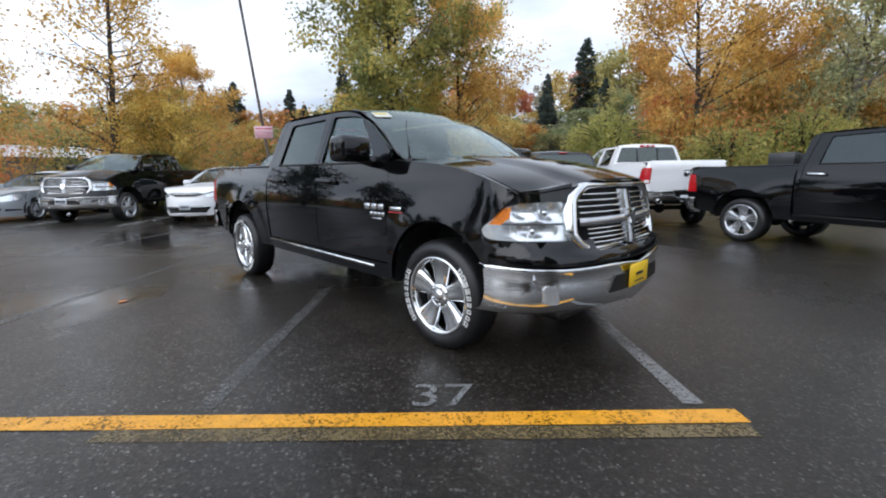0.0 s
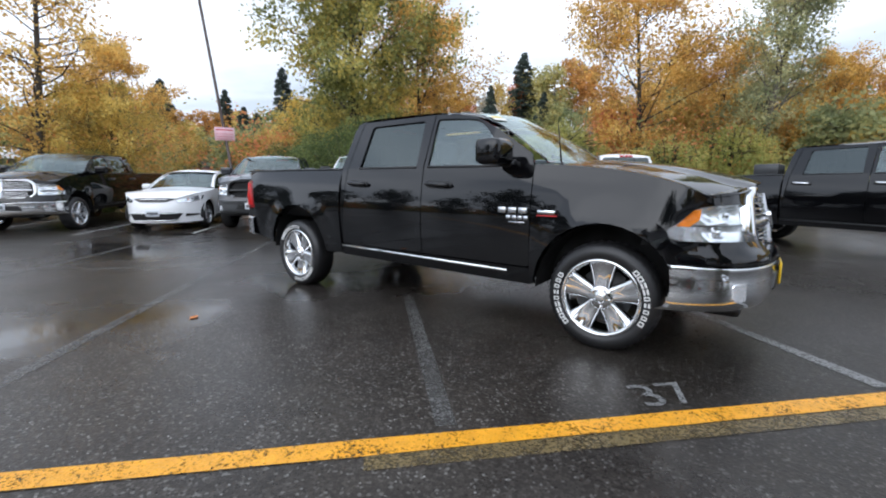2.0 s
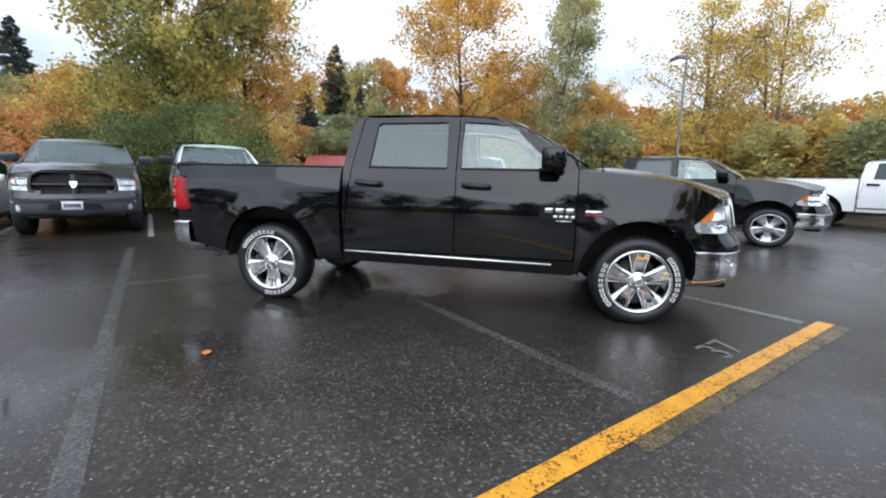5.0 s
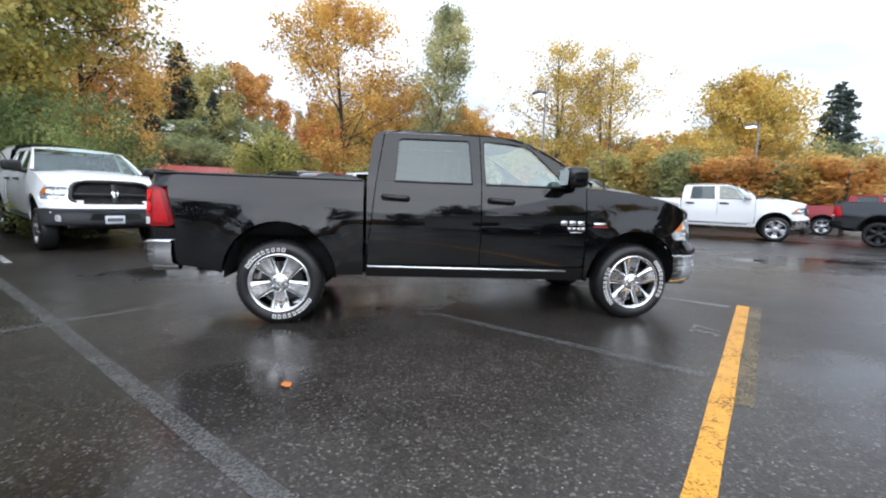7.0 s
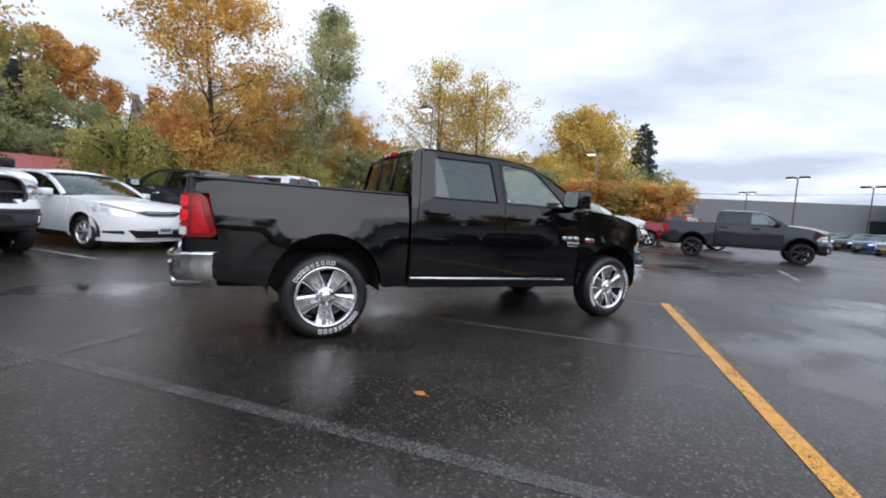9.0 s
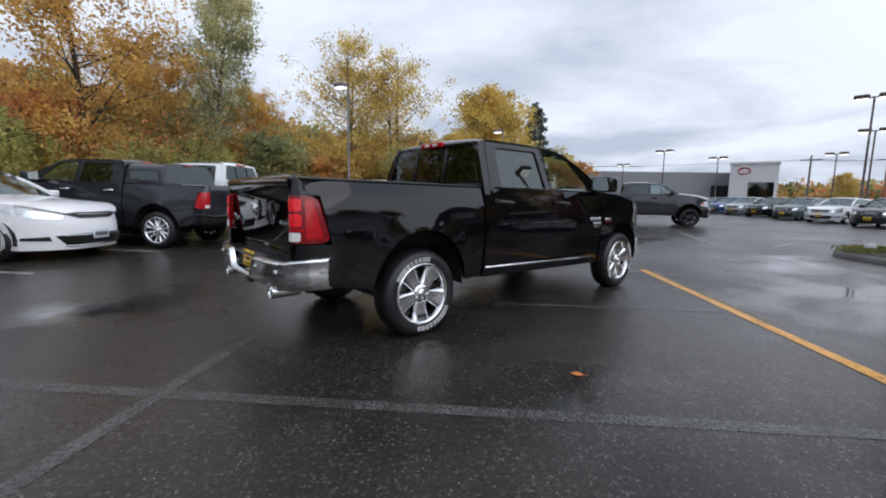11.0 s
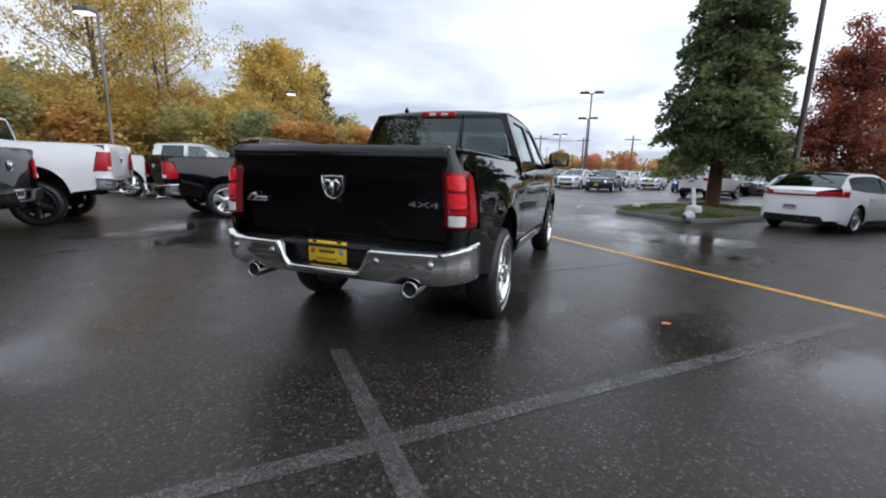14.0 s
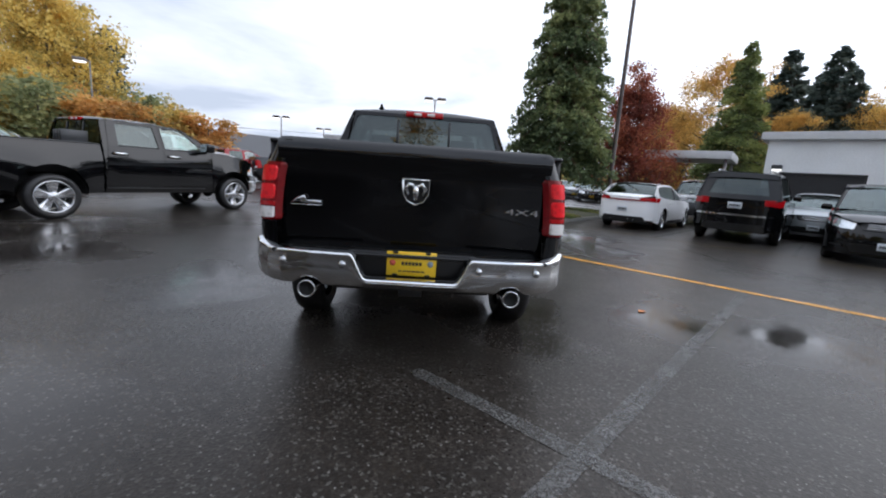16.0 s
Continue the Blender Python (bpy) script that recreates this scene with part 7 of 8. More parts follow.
box(bm, -0.012, 0.012, -0.35, 0.35, 2.95, 3.45, 0.005, 1, Matrix.Translation((-0.27, -0.25, 0)) @ Matrix.Rotation(radians(-30), 4, "Z") @ Matrix.Translation((0.07, 0, 0)))
sp = part("sign_panel", bm, M["sign_pink"], T, "faded red and white sign")
bm = bmesh.new()
for z0, z1 in ((3.33, 3.37), (3.19, 3.205), (3.09, 3.105), (3.0, 3.012)):
    box(bm, 0.012, 0.016, -0.29, 0.29, z0, z1, 0, 1, Matrix.Translation((-0.27, -0.25, 0)) @ Matrix.Rotation(radians(-30), 4, "Z") @ Matrix.Translation((0.07, 0, 0)))
part("print_bar", bm, M["red_print"], sp)
for x, y, h in ((76, 9, 7.6), (84, 2, 7.8), (72, -6, 7.2)):
    T = thing("utility_pole", "wooden utility pole with a cross arm", "utility pole", pose(x, y, 0), "utility poles")
    bm = bmesh.new()
    tube(bm, [(0, 0, -0.1), (0, 0, h)], [0.16, 0.11], 8)
    part("pole", bm, M["wood"], T)
    bm = bmesh.new()
    box(bm, -0.06, 0.06, -1.2, 1.2, h - 0.7, h - 0.55)
    part("cross_arm", bm, M["wood"], T)
bm = bmesh.new()
for dy in (-1.0, 0.0, 1.0):
    tube(bm, [(84, 2 + dy, 7.2), (80, 5.5 + dy, 6.9), (76, 9 + dy, 7.0), (70, 30 + dy, 6.6), (64, 50, 7)], 0.02, 4)
solid("power_line", bm, M["ink"], "thin dark overhead power lines", "cable", kind="structure")

# ---- island with kerb, grass, conifer and the fallen bollard ----
isl = [(3.75, -9.5), (6.2, -9.5), (6.9, -10.1), (7.6, -13.0), (7.6, -16.0), (5.4, -16.4), (3.9, -15.2), (3.6, -10.6)]
isl = rounded(isl, 0.7, 5)
pts = [G(*p) for p in isl]
cx, cy = sum(p[0] for p in pts) / len(pts), sum(p[1] for p in pts) / len(pts)


def shrink(k, z):
    return [(cx + (x - cx) * k, cy + (y - cy) * k, z) for x, y in pts]


bm = bmesh.new()
loft(bm, [shrink(1.0, -0.02), shrink(1.0, 0.10), shrink(0.99, 0.12), shrink(0.955, 0.12), shrink(0.95, 0.10)], True)
solid("island_kerb", bm, M["kerb"], "worn concrete kerb round a planted island", "kerb", kind="structure")
bm = bmesh.new()
loft(bm, [shrink(0.953, 0.13), shrink(0.7, 0.19), shrink(0.3, 0.24), shrink(0.01, 0.25)], True)
solid("island_turf", bm, M["soil"], "turf of the planted island", "grass", kind="structure")
rng = np.random.default_rng(8)
k = np.sqrt(rng.uniform(0, 1, 9000)) * 0.95
ii = rng.integers(0, len(pts), 9000)
pa = np.array(pts)
base = np.stack([cx + (pa[ii, 0] - cx) * k + rng.normal(size=9000) * 0.12, cy + (pa[ii, 1] - cy) * k + rng.normal(size=9000) * 0.12, 0.15 + 0.09 * (1 - k) + 0.03 * rng.uniform(0, 1, 9000)], 1)
grass = new("island_grass", card_mesh("grass", cards(base, 0.11, rng, 0, 0.25), M["grass"]))
tagged(grass, "short rough grass with moss on the island", "grass", kind="stuff")
con = conifer("conifer", "dense dark green conifer with a reddish trunk", 10.4, 2.6, 11, "needle", "bark_red", 2.6, 0.17, 0.19, 0.35, "", 0.42, 0.5)
con.matrix_world = pose(15.0, -5.75, 0.15, 0, 0, 20)
T = thing("bollard_base", "white cement footing with a tilted pipe on the island", "bollard", pose(10.6, -4.35, 0.17, 0, 0, 10))
bm = bmesh.new()
lathe(bm, [(0.22, -0.05), (0.21, 0.18), (0.17, 0.24), (0.001, 0.25)], 20, Matrix.Rotation(radians(90), 4, "X"))
part("footing", bm, M["pvc"], T)
bm = bmesh.new()
tube(bm, [(0, 0, 0.2), (0.12, 0.04, 0.75)], 0.055, 12)
part("pipe", bm, M["pvc"], T)
bm = bmesh.new()
lathe(bm, [(0.07, 0.0), (0.085, 0.25), (0.16, 0.33), (0.165, 0.30), (0.06, 0.2), (0.001, 0.19)], 20, pose(9.25, -3.9, 0.17, 0, 0, -120))
solid("pipe_fitting", bm, M["pvc"], "white flared pipe end lying by the kerb", "pipe", m=None)
bm = bmesh.new()
lathe(bm, [(0.11, 0.0), (0.11, 0.12), (0.09, 0.16), (0.001, 0.165)], 16, Matrix.Translation((*G(6.3, -10.4), 0.14)) @ Matrix.Rotation(radians(90), 4, "X"))
solid("irrigation_cap", bm, M["pvc"], "small white plastic cap in the grass", "pipe")
T = thing("traffic_cone", "small orange traffic cone beyond the island", "cone", pose(18.4, -6.6, 0))
bm = bmesh.new()
lathe(bm, [(0.13, 0.03), (0.03, 0.68), (0.001, 0.69)], 16, Matrix.Rotation(radians(90), 4, "X"))
part("cone", bm, M["cone"], T)
bm = bmesh.new()
box(bm, -0.17, 0.17, -0.17, 0.17, 0.0, 0.035, 0.01)
part("foot", bm, M["cone"], T)

# ---- buildings ----
def block(name, label, x, y, yaw, w, dpt, h, wall, roof="wall_pale", windows=(), over=0.25, gable=0.0):
    """A building with its front along local x, looking to local -y. windows: x, z, width, height, material."""
    T = thing(name, label, "building", pose(x, y, -0.05, 0, 0, yaw), "buildings round the lot")
    bm = bmesh.new()
    t = 0.2
    cuts = sorted(windows)
    xs = sorted({-w / 2, w / 2, *(c[0] - c[2] / 2 for c in cuts), *(c[0] + c[2] / 2 for c in cuts)})
    for a, b in zip(xs, xs[1:]):
        hit = [c for c in cuts if c[0] - c[2] / 2 <= (a + b) / 2 <= c[0] + c[2] / 2]
        if hit:
            c = hit[0]
            if c[1] > 0.06:
                box(bm, a, b, 0, t, 0, c[1])
            box(bm, a, b, 0, t, c[1] + c[3], h)
        else:
            box(bm, a, b, 0, t, 0, h)
    box(bm, -w / 2, w / 2, dpt - t, dpt, 0, h)
    for sx in (-1, 1):
        box(bm, sx * w / 2 - (t if sx > 0 else 0), sx * w / 2 + (t if sx < 0 else 0), t, dpt - t, 0, h)
    part("wall", bm, M[wall], T, smooth=False)
    for c in cuts:
        bm = bmesh.new()
        panel(bm, [(c[0] - c[2] / 2, c[1]), (c[0] + c[2] / 2, c[1]), (c[0] + c[2] / 2, c[1] + c[3]), (c[0] - c[2] / 2, c[1] + c[3])], lambda u, v: (u, 0.12, v), 9)
        wnd = part("window", bm, M[c[4]], T)
        bm = bmesh.new()
        for a, b, e, f in ((c[0] - c[2] / 2, c[0] + c[2] / 2, c[1], c[1] + 0.06), (c[0] - c[2] / 2, c[0] + c[2] / 2, c[1] + c[3] - 0.06, c[1] + c[3]),
                           (c[0] - c[2] / 2, c[0] - c[2] / 2 + 0.06, c[1], c[1] + c[3]), (c[0] + c[2] / 2 - 0.06, c[0] + c[2] / 2, c[1], c[1] + c[3])):
            box(bm, a, b, 0.06, 0.115, e, f)
        part("window_frame", bm, M["grey_plastic"], wnd, smooth=False)
    bm = bmesh.new()
    if gable:
        loft(bm, [[(-w / 2 - over, -over, h), (w / 2 + over, -over, h)], [(-w / 2 - over, dpt / 2, h + gable), (w / 2 + over, dpt / 2, h + gable)], [(-w / 2 - over, dpt + over, h), (w / 2 + over, dpt + over, h)]])
        for i in range(int(w / 0.6)):
            xx = -w / 2 + 0.6 * i
            loft(bm, [[(xx, -over, h + 0.03), (xx + 0.05, -over, h + 0.03)], [(xx, dpt / 2, h + gable + 0.03), (xx + 0.05, dpt / 2, h + gable + 0.03)]])
    else:
        box(bm, -w / 2 - over, w / 2 + over, -over, dpt + over, h, h + 0.3, 0.03)
    part("roof", bm, M[roof], T, smooth=False)
    return T


# a near-black sheet closes the bay, its inner shade put in as colour
b1 = block("workshop", "pale metal-clad building with a flat roof and dark bay", 8.5, -18.8, 225, 14, 10, 3.6, "wall_white", "wall_pale", ((-5.2, 0.05, 2.6, 2.3, "dark_open"), (2.5, 1.2, 1.8, 1.1, "tinted")))
for i in range(23):
    bm = bmesh.new()
    box(bm, -6.9 + 0.6 * i, -6.86 + 0.6 * i, -0.03, -0.002, 2.75, 3.58)
    part("siding_rib", bm, M["wall_white"], b1, smooth=False)
bm = bmesh.new()
box(bm, -6.75, -6.4, -0.22, -0.02, 2.45, 2.62, 0.03)
wl = part("wall_lamp", bm, M["grey_plastic"], b1)
bm = bmesh.new()
box(bm, -6.72, -6.43, -0.2, -0.04, 2.40, 2.448, 0.01)
part("diffuser", bm, M["lamp_glass"], wl, "lit white lamp face")
T = thing("canopy_shelter", "white flat canopy roof on slim posts", "shelter", pose(25.6, -18.6, 0, 0, 0, 50), "buildings round the lot")
bm = bmesh.new()
box(bm, -2.4, 2.4, -0.6, 4.4, 3.3, 3.75, 0.03)
part("roof", bm, M["wall_pale"], T)
for px, py in ((-2.1, -0.3), (2.1, -0.3), (-2.1, 4.1), (2.1, 4.1)):
    bm = bmesh.new()
    tube(bm, [(px, py, -0.05), (px, py, 3.32)], 0.09, 8)
    part("post", bm, M["pole"], T)
block("showroom", "long low grey showroom wall", 71, 27, 114 - 180 + 22, 26, 14, 5.4, "wall_grey", "wall_grey", ((9.5, 0.2, 3.0, 3.4, "tinted"),), 0.0)
b2 = block("showroom_entrance", "pale showroom entrance with a red round emblem", 75.5, 15.4, -76, 6, 10, 6.7, "wall_pale", "wall_pale", ((1.0, 0.2, 3.2, 3.8, "tinted"),), 0.15)
bm = bmesh.new()
for rx, rz in ((0.75, 0.48),):
    tube(bm, [(-1.2 + rx * math.cos(a), -0.08, 5.7 + rz * math.sin(a) + (0.26 if rx == 0.5 else 0)) for a in np.linspace(0, 2 * math.pi, 25)], 0.09, 6, False)
part("emblem", bm, M["logo_red"], b2, "red ring emblem shape")
block("house", "low house with a red metal roof among the trees", -13.4, 34.5, 20, 9, 7, 2.3, "wall_grey", "roof_red", ((-2, 0.9, 1.4, 1.0, "tinted"), (2, 0.9, 1.4, 1.0, "tinted")), 0.5, 1.5)
block("house", "low house with a red metal roof among the trees", -37, 16, 62, 9, 7, 1.8, "wall_grey", "roof_red", ((-2, 0.9, 1.4, 0.8, "tinted"), (2, 0.9, 1.4, 0.8, "tinted")), 0.5, 1.3)
block("shed", "grey shed behind the parked saloon", -25.5, -1.2, 85, 4, 4, 2.6, "wall_grey", "wall_pale", ((0, 0.9, 1.2, 0.9, "tinted"),), 0.3, 0.7)

# ---- trees ----
tb = [
    broadleaf("birch_tree", "thin birch with sparse orange leaves", 11.5, 2.5, 21, "leaf_orange", "bark", 4600, 0.17, 0.18, "oval", 0.8),
    broadleaf("cottonwood_tree", "tall cottonwood turning from green to yellow", 13.5, 4.8, 22, "leaf_olive", "bark", 24000, 0.23, 0.05, "oval", 0.9, 3),
    broadleaf("maple_tree", "tall tree with orange and yellow leaves", 14.0, 5.2, 23, "leaf_orange", "bark", 20000, 0.205, 0.08, "oval", 0.9),
    broadleaf("poplar_tree", "narrow grey-green poplar with sparse leaves", 15.0, 4.6, 24, "leaf_pale", "bark_pale", 15000, 0.19, 0.12, "column", 0.8),
    broadleaf("alder_tree", "thin-leaved yellowing tree with bare top twigs", 13.0, 4.5, 25, "leaf_yellow", "bark_pale", 11000, 0.18, 0.12, "oval", 0.8, 2),
    broadleaf("red_maple_tree", "small maple with bright red leaves", 5.8, 2.2, 26, "leaf_red", "bark", 9000, 0.15, 0.12, "oval", 0.7, 2),
    broadleaf("yellow_tree", "rounded yellow-orange tree with full foliage", 9.0, 3.3, 27, "leaf_yellow", "bark", 11000, 0.23, 0.08, "oval", 0.8, 2),
    broadleaf("plum_tree", "broad tree with dark red autumn leaves", 9.0, 3.0, 28, "leaf_maroon", "bark", 20000, 0.16, 0.08, "cone", 0.7, 3),
    broadleaf("evergreen_tree", "tall dark evergreen tree at the edge of the lot", 12.5, 4.6, 29, "needle_far", "bark", 4200, 0.42, 0.08, "oval", 1.0, 2),
]
spots = [
    (0, -18.0, 0.0, 0, 1.0), (1, -12.7, 12.5, 10, 1.0), (2, -12.6, 16.8, 80, 0.86), (2, -1.9, 26.0, 0, 1.04), (3, 4.4, 27.0, 0, 1.02), (4, 14.1, 26.8, 0, 1.03), (4, 17.4, 25.4, 130, 0.97),
    (5, -3.5, 26.5, 0, 1.08), (6, 32.2, 29.1, 0, 1.42), (6, 41.5, 38.0, 100, 1.55), (7, 23.9, -13.3, 0, 1.0), (0, -21.0, -4.0, 90, 0.95), (6, -17.5, 2.0, 60, 0.6), (6, -19, 13.5, 10, 0.75),
    (2, 7.5, 29.5, 60, 0.62), (6, 10.5, 27.5, 200, 0.62), (6, 25.5, 26.5, 300, 0.8), (2, 2.0, 31.0, 200, 0.7),
    (6, 71.7, 46.4, 0, 1.08), (2, -27, 6, 0, 0.7), (5, -21, 14.5, 0, 0.9), (6, 40.0, -44.0, 0, 1.25), (2, 34.0, -46.0, 0, 0.95), (2, 46.0, -37.0, 50, 0.85), (6, 82, 6, 0, 0.6), (2, 34, -25, 40, 0.9), (2, 39, -23, 0, 0.66), (2, 32, -30, 70, 0.60), (2, 26, -35, 10, 0.85), (6, 45, -27, 0, 1.1), (1, 20, -40, 120, 0.9), (5, 78, 0, 0, 0.8), (5, 86, -6, 0, 0.9),
]
for k, (az_, r_) in enumerate(((-52, 44), (-61, 40), (-69, 47), (-78, 38), (-86, 44), (-95, 40), (-104, 46), (-113, 38), (-122, 44), (-131, 40), (-140, 46), (-150, 38), (-160, 44), (-171, 40))):
    spots.append((8, r_ * math.cos(radians(az_)), r_ * math.sin(radians(az_)), 53 * k, 0.60 + 0.07 * (k % 4)))
used = set()
for i, x, y, rz, sc in spots:
    mm = pose(x, y, ground_z(x, y), 0, 0, rz) @ Matrix.Diagonal((sc, sc, sc, 1))
    if i in used:
        ob = copy_thing(tb[i], mm)
        ob.matrix_world = mm
    else:
        tb[i].matrix_world = mm
        used.add(i)
fir = conifer("fir_tree", "distant dark green fir tree", 14, 2.6, 31, "needle_far", "bark", 1.0, 0.12, 0.42, 0.3, "distant firs", 0.4)
fir.matrix_world = pose(-26.4, 49.4, ground_z(-26.4, 49.4), 0, 0, 0) @ Matrix.Diagonal((0.75, 0.75, 0.58, 1))
for x, y, sc in ((-48.9, 23.8, 0.56), (-40.3, 21.2, 0.50), (-37.6, 21.1, 0.47), (-52.0, 18.0, 0.66), (-54.0, 15.0, 0.64), (-50.5, 16.5, 0.60), (-31.5, 70.0, 1.15), (-21.0, 55.0, 0.62), (38.7, -35, 1.3), (41.5, -36, 1.15), (40, -41, 1.4), (43, -42, 1.25), (-25.7, 48.5, 0.5), (-52, 34, 0.75), (48, -30, 0.9), (36, -29, 0.95), (31, -34, 1.0), (42, -25, 0.8), (24, -38, 0.9)):
    m_ = pose(x, y, ground_z(x, y), 0, 0, x * 37) @ Matrix.Diagonal((1.35 * sc, 1.35 * sc, 0.86 * sc, 1))
    copy_thing(fir, m_).matrix_world = m_
pine = conifer("pine_tree", "tall open blue-green pine beyond the sale rows", 18.0, 4.2, 35, "needle_far", "bark", 0.8, 0.2, 0.50, 0.12, "", 0.65, 0.42)
pine.matrix_world = pose(60.5, 45.1, 0)
cedar = conifer("cedar_tree", "tall soft olive-green cedar behind the cars", 12.0, 3.4, 33, "leaf_green", "bark", 1.9, 0.05, 0.22, 0.3, "", 0.3)
cedar.matrix_world = pose(27.0, -22.2, 0)
w1 = weeper("willow_tree", "yellow-green willow with hanging strands", 4.8, 2.4, 41, "leaf_willow")
w1.matrix_world = pose(-5.6, 22.6, 0.1) @ Matrix.Diagonal((1.1, 1.1, 1.12, 1))
for x, y, sc in ((3.0, 25.0, 1.0), (0.4, 22.6, 0.85), (23.5, 24.0, 1.0), (31.5, 22.0, 0.95)):
    m_ = pose(x, y, ground_z(x, y), 0, 0, x * 50) @ Matrix.Diagonal((sc, sc, sc, 1))
    copy_thing(w1, m_).matrix_world = m_
bs = bush("green_bush", "large green broad-leaved bush behind the parked pickups", 3.4, 4.2, 51, "leaf_green", 14000, 0.12)
bs.matrix_world = pose(-8.8, 7.6, 0)
for x, y, sc, rz in ((-11.0, 8.2, 0.95, 80), (-8.6, 10.0, 0.8, 170), (-12.6, 8.6, 0.7, 30), (-16.0, 1.6, 0.65, 230)):
    m_ = pose(x, y, 0, 0, 0, rz) @ Matrix.Diagonal((sc, sc, sc, 1))
    copy_thing(bs, m_).matrix_world = m_
# undergrowth along the edge of the lot, and the woods on the bank
def clearing(x, y):
    """The open strip of garden in front of the red-roofed house."""
    return y < 35 and 97 < math.degrees(math.atan2(y + 5, x - 0.6)) < 117 or x > -36 and 150 < math.degrees(math.atan2(y + 4.4, x - 3.9)) < 157


rng = np.random.default_rng(61)
cs = []
for i in range(330):
    s, d = rng.uniform(-32, 46), 0
    d = rng.uniform(14.0, 22.0) if s < 22 else rng.uniform(2, 10) + 6
    if s > 30:
        d = rng.uniform(-6, 8)
    x, y = G(s, d)
    h, w = rng.uniform(2.0, 5.6), rng.uniform(1.4, 2.8)
    if clearing(x, y):
        h *= 0.22
    c = np.clip(rng.normal(size=(330, 3)), -1.9, 1.9) * np.array([w * 0.42, w * 0.42, h * 0.27]) + np.array([x, y, ground_z(x, y) + h * 0.5])
    cs.append(c)
c = np.concatenate(cs)
tagged(new("undergrowth", card_mesh("undergrowth", cards(c[c[:, 2] > 0], 0.15, rng), M["mixed_woods"])), "mixed autumn shrubs and saplings along the lot edge", "shrubs", kind="stuff")


def bank_tree(name, label, h, spread, seed, leaf, cards_n=2600, size=0.40):
    """A tree of the wooded bank: trunk with limbs and a crown of leafy lumps with gaps and an uneven outline."""
    rng = np.random.default_rng(seed)
    T = thing(name, label, "tree", None, "trees on the bank")
    bm = bmesh.new()
    pts, rr = limb(rng, (0, 0, -0.5), (0, 0, 1), h * 0.92, 0.16, 0.04, 6)
    tube(bm, pts, rr, 6)
    lumps = []
    for i in range(22):
        e = 0.22 + 0.74 * (i + rng.uniform(0, 1)) / 22
        reach = spread * (0.25 + 0.75 * math.sin(math.pi * min(1, 0.18 + 0.74 * e)) ** 0.7) * rng.uniform(0.35, 0.8)
        a = rng.uniform(0, 2 * math.pi)
        c = np.array([math.cos(a) * reach, math.sin(a) * reach, e * h * 0.93])
        tube(bm, [(0, 0, max(0.1, c[2] - 0.5 * reach)), tuple(c)], [0.06, 0.02], 4, False)
        lumps.append((c, spread * rng.uniform(0.26, 0.46)))
    part("trunk", bm, M["bark_pale"], T)
    cs = []
    for c, r in lumps:
        n = cards_n // len(lumps)
        d = rng.normal(size=(n, 3))
        d /= np.linalg.norm(d, axis=1)[:, None]
        cs.append(c + d * r * rng.uniform(0.35, 1.1, (n, 1)) ** 0.6 * np.array([1, 1, 1.15]))
    ob = new("crown", card_mesh("crown", cards(np.concatenate(cs), size, rng), M[leaf]))
    ob.parent = T
    return T


bank = [bank_tree(nm, lab, 10, sp, sd, lf) for nm, lab, sp, sd, lf in (
    ("bank_maple", "orange-leaved tree on the wooded bank", 3.0, 71, "bank_orange"), ("bank_maple", "golden-leaved tree on the wooded bank", 3.3, 72, "bank_gold"),
    ("bank_alder", "olive-green tree on the wooded bank", 3.1, 73, "bank_olive"), ("bank_alder", "dull green tree on the wooded bank", 3.4, 74, "bank_green"),
    ("bank_cherry", "rust-red tree on the wooded bank", 2.8, 75, "bank_rust"), ("bank_birch", "pale half-bare birch on the wooded bank", 2.6, 76, "bank_pale"))]
SKYLINE = hermite([(36, 7.0), (45, 8.0), (52, 8.8), (62, 9.0), (72, 9.6), (80, 11.0), (90, 11.6), (99, 12.3), (102, 11.0), (105, 15.0), (110, 15.9), (115, 13.6), (121, 11.8), (127, 13.4), (136, 11.5), (148, 9.6), (160, 9.0), (182, 8.6)])
rnd = random.Random(77)
placed = set()


def plant(k, az, r, top):
    x, y = 1.5 + r * math.cos(radians(az)), -4.5 + r * math.sin(radians(az))
    z = ground_z(x, y)
    h = max(2.6, 1.2 + r * math.tan(radians(top)) - z)
    w = min(1.5, max(0.55, h / 10 * rnd.uniform(0.85, 1.15))) * (1.35 if h < 6 else 1.0)
    m_ = pose(x, y, z, 0, 0, rnd.uniform(0, 360)) @ Matrix.Diagonal((w, w, h / 10, 1))
    if k in placed:
        copy_thing(bank[k], m_).matrix_world = m_
    else:
        bank[k].matrix_world = m_
        placed.add(k)


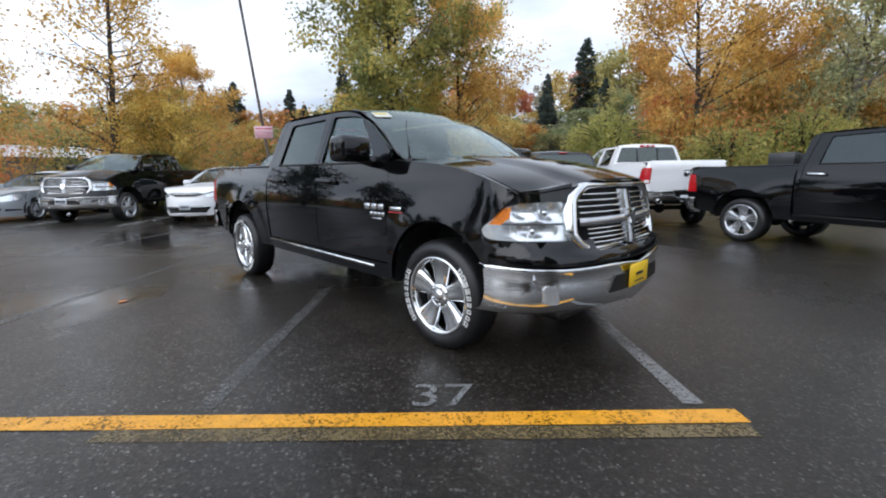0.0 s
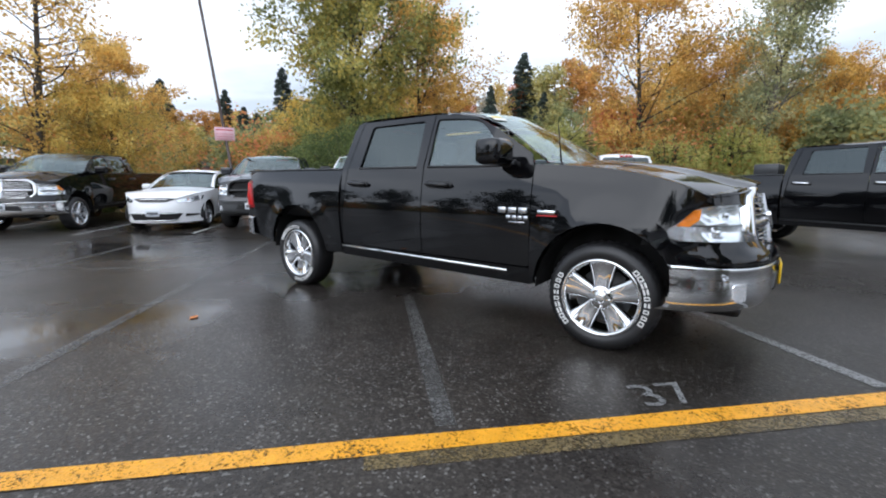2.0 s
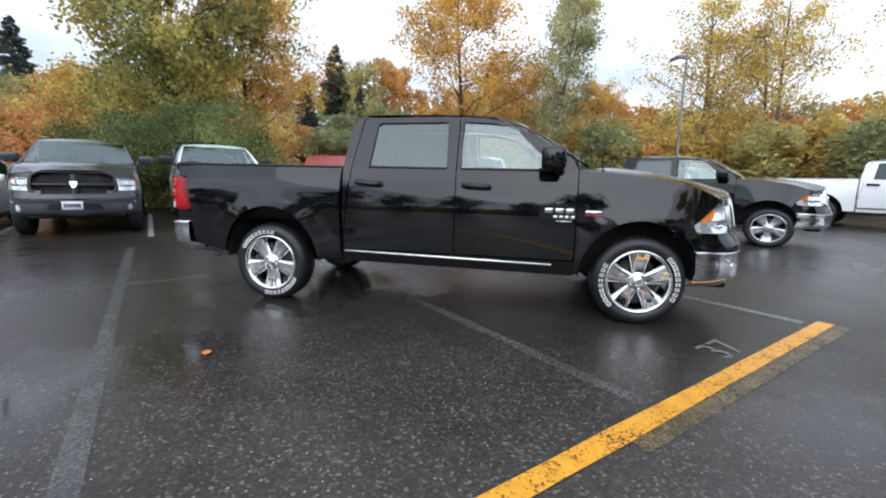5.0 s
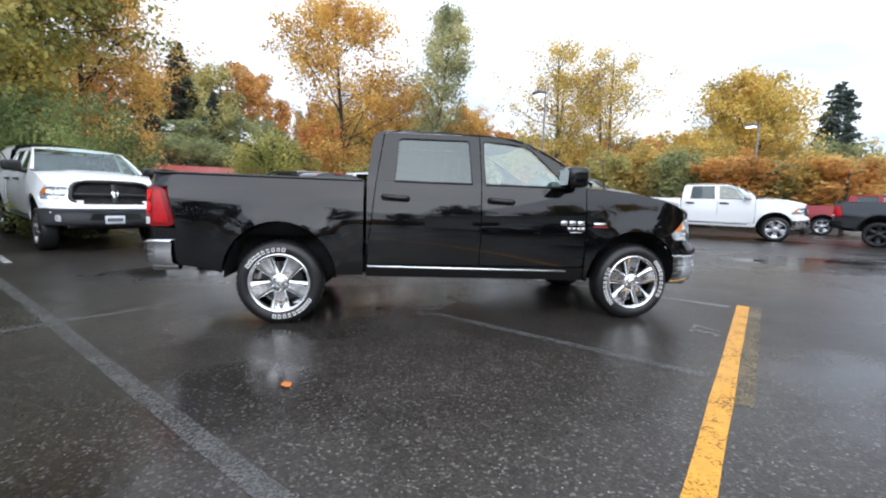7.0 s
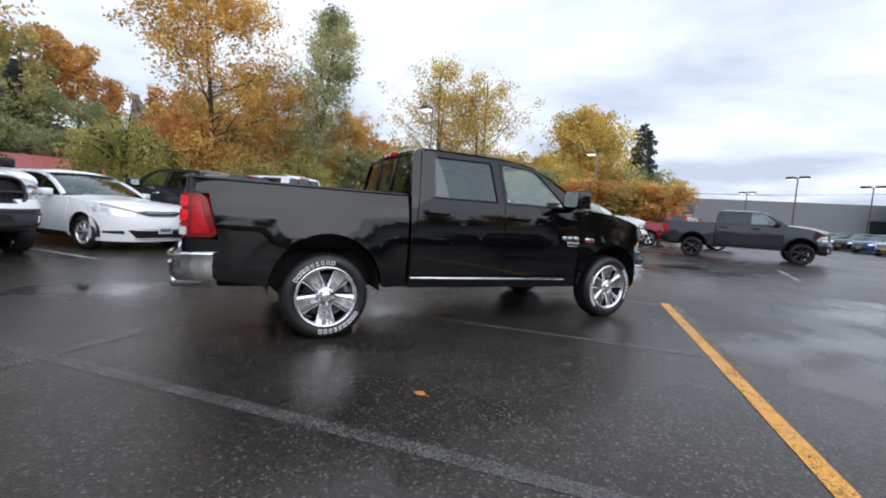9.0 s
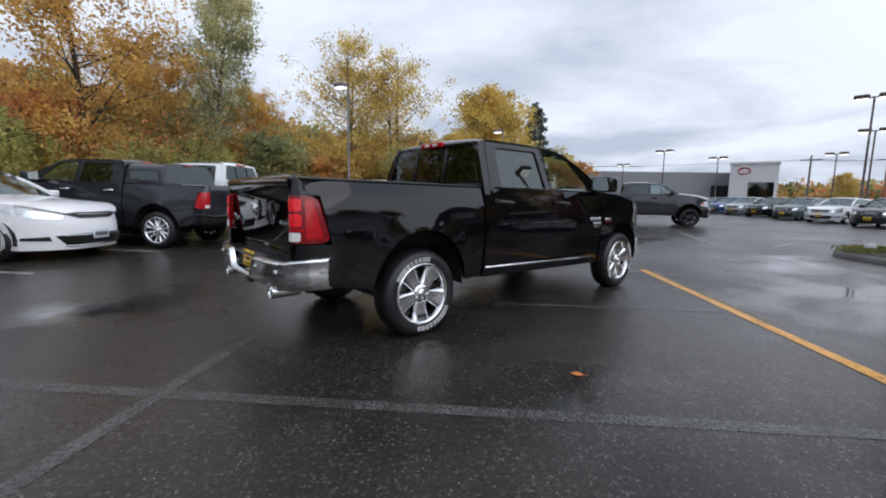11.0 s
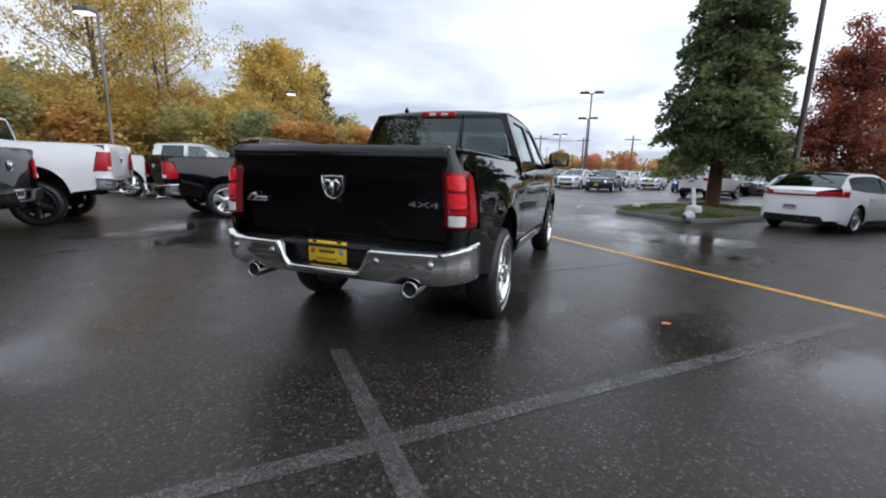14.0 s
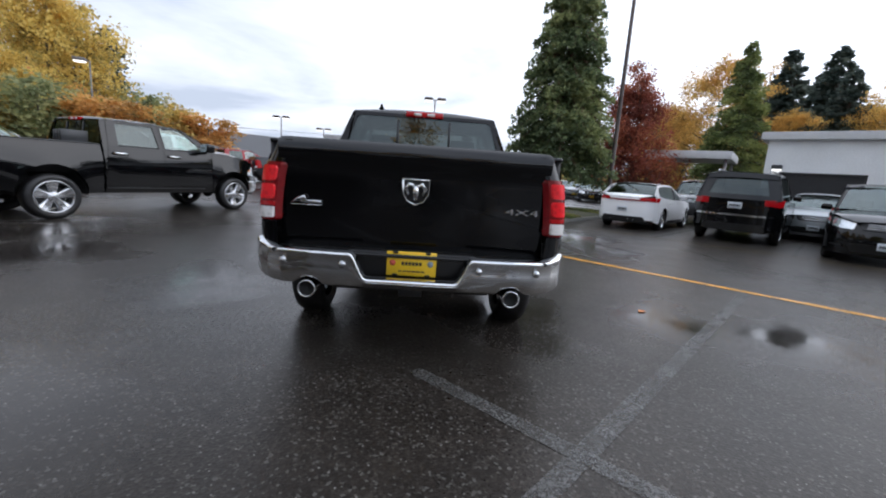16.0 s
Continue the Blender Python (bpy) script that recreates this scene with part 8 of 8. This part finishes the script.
az = 38.0
while az < 180:
    hill = sstep((az - 94) / 8) * (1 - sstep((az - 118) / 10))
    far_r = (52 if az < 80 else 58) + 22 * hill
    el = SKYLINE(az)
    pick = 2 if 108 < az < 112.5 else (0 if 103.5 < az < 107.5 or 152 < az < 161 else rnd.choice((0, 0, 1, 1, 2, 2, 3, 4, 5)))
    plant(pick, az, far_r + rnd.uniform(-3, 3), el * rnd.uniform(0.93, 1.0))
    plant(rnd.choice((0, 0, 1, 1, 2, 3, 4)) if not 97 < az < 117 else rnd.choice((3, 3, 2)), az + rnd.uniform(-1, 1), far_r * 0.79 + rnd.uniform(-2, 2), el * (rnd.uniform(0.70, 0.84) - 0.16 * hill))
    if 95 < az < 118:
        plant(rnd.choice((2, 3, 3, 5)), az + rnd.uniform(-1, 1), 50 + rnd.uniform(-2, 2), rnd.uniform(5.8, 7.6))
    elif not 149 < az < 158:
        plant(rnd.choice((0, 1, 1, 2, 2, 3, 3, 0)), az + rnd.uniform(-1, 1), far_r * 0.60 + rnd.uniform(-2, 2), el * rnd.uniform(0.60, 0.80))
    az += rnd.uniform(1.7, 2.6)
# low far treeline all round
cs = []
for i in range(640):
    a, r = rng.uniform(-190, 35), rng.uniform(95, 150)
    x, y = r * math.cos(radians(a)), r * math.sin(radians(a))
    h, w = rng.uniform(3.5, 6.5) * (1.4 if a < -42 else 1.0), rng.uniform(3, 5)
    n = 200
    u = rng.normal(size=(n, 3))
    u /= np.linalg.norm(u, axis=1)[:, None]
    cs.append(u * np.array([w, w, h * 0.5]) * rng.uniform(0.6, 1.05, (n, 1)) + np.array([x, y, h * 0.45]))
tagged(new("far_treeline", card_mesh("far_treeline", cards(np.concatenate(cs), 0.8, rng), M["mixed_woods"])), "low distant line of autumn trees", "woods", kind="stuff")
# a fallen leaf on the asphalt
T = thing("fallen_leaf", "single wet orange leaf on the asphalt", "leaf", pose(0.36, -2.36, 0.004, 0, 0, 30) @ Matrix.Diagonal((0.75, 0.75, 0.75, 1)))
bm = bmesh.new()
lf = [(0, -0.06), (0.03, -0.035), (0.045, 0.0), (0.035, 0.03), (0.015, 0.05), (0, 0.07), (-0.015, 0.05), (-0.035, 0.03), (-0.045, 0.0), (-0.03, -0.035)]
panel(bm, lf, lambda u, v: (u, v, 0.004 + 0.25 * abs(u) ** 1.2 + 0.8 * v * v), 0.02, (0, 0, -0.002))
part("blade", bm, M["dry_leaf"], T)
bm = bmesh.new()
tube(bm, [(0, -0.055, 0.006), (0.008, -0.10, 0.004)], 0.002, 5)
part("stalk", bm, M["dry_leaf"], T)
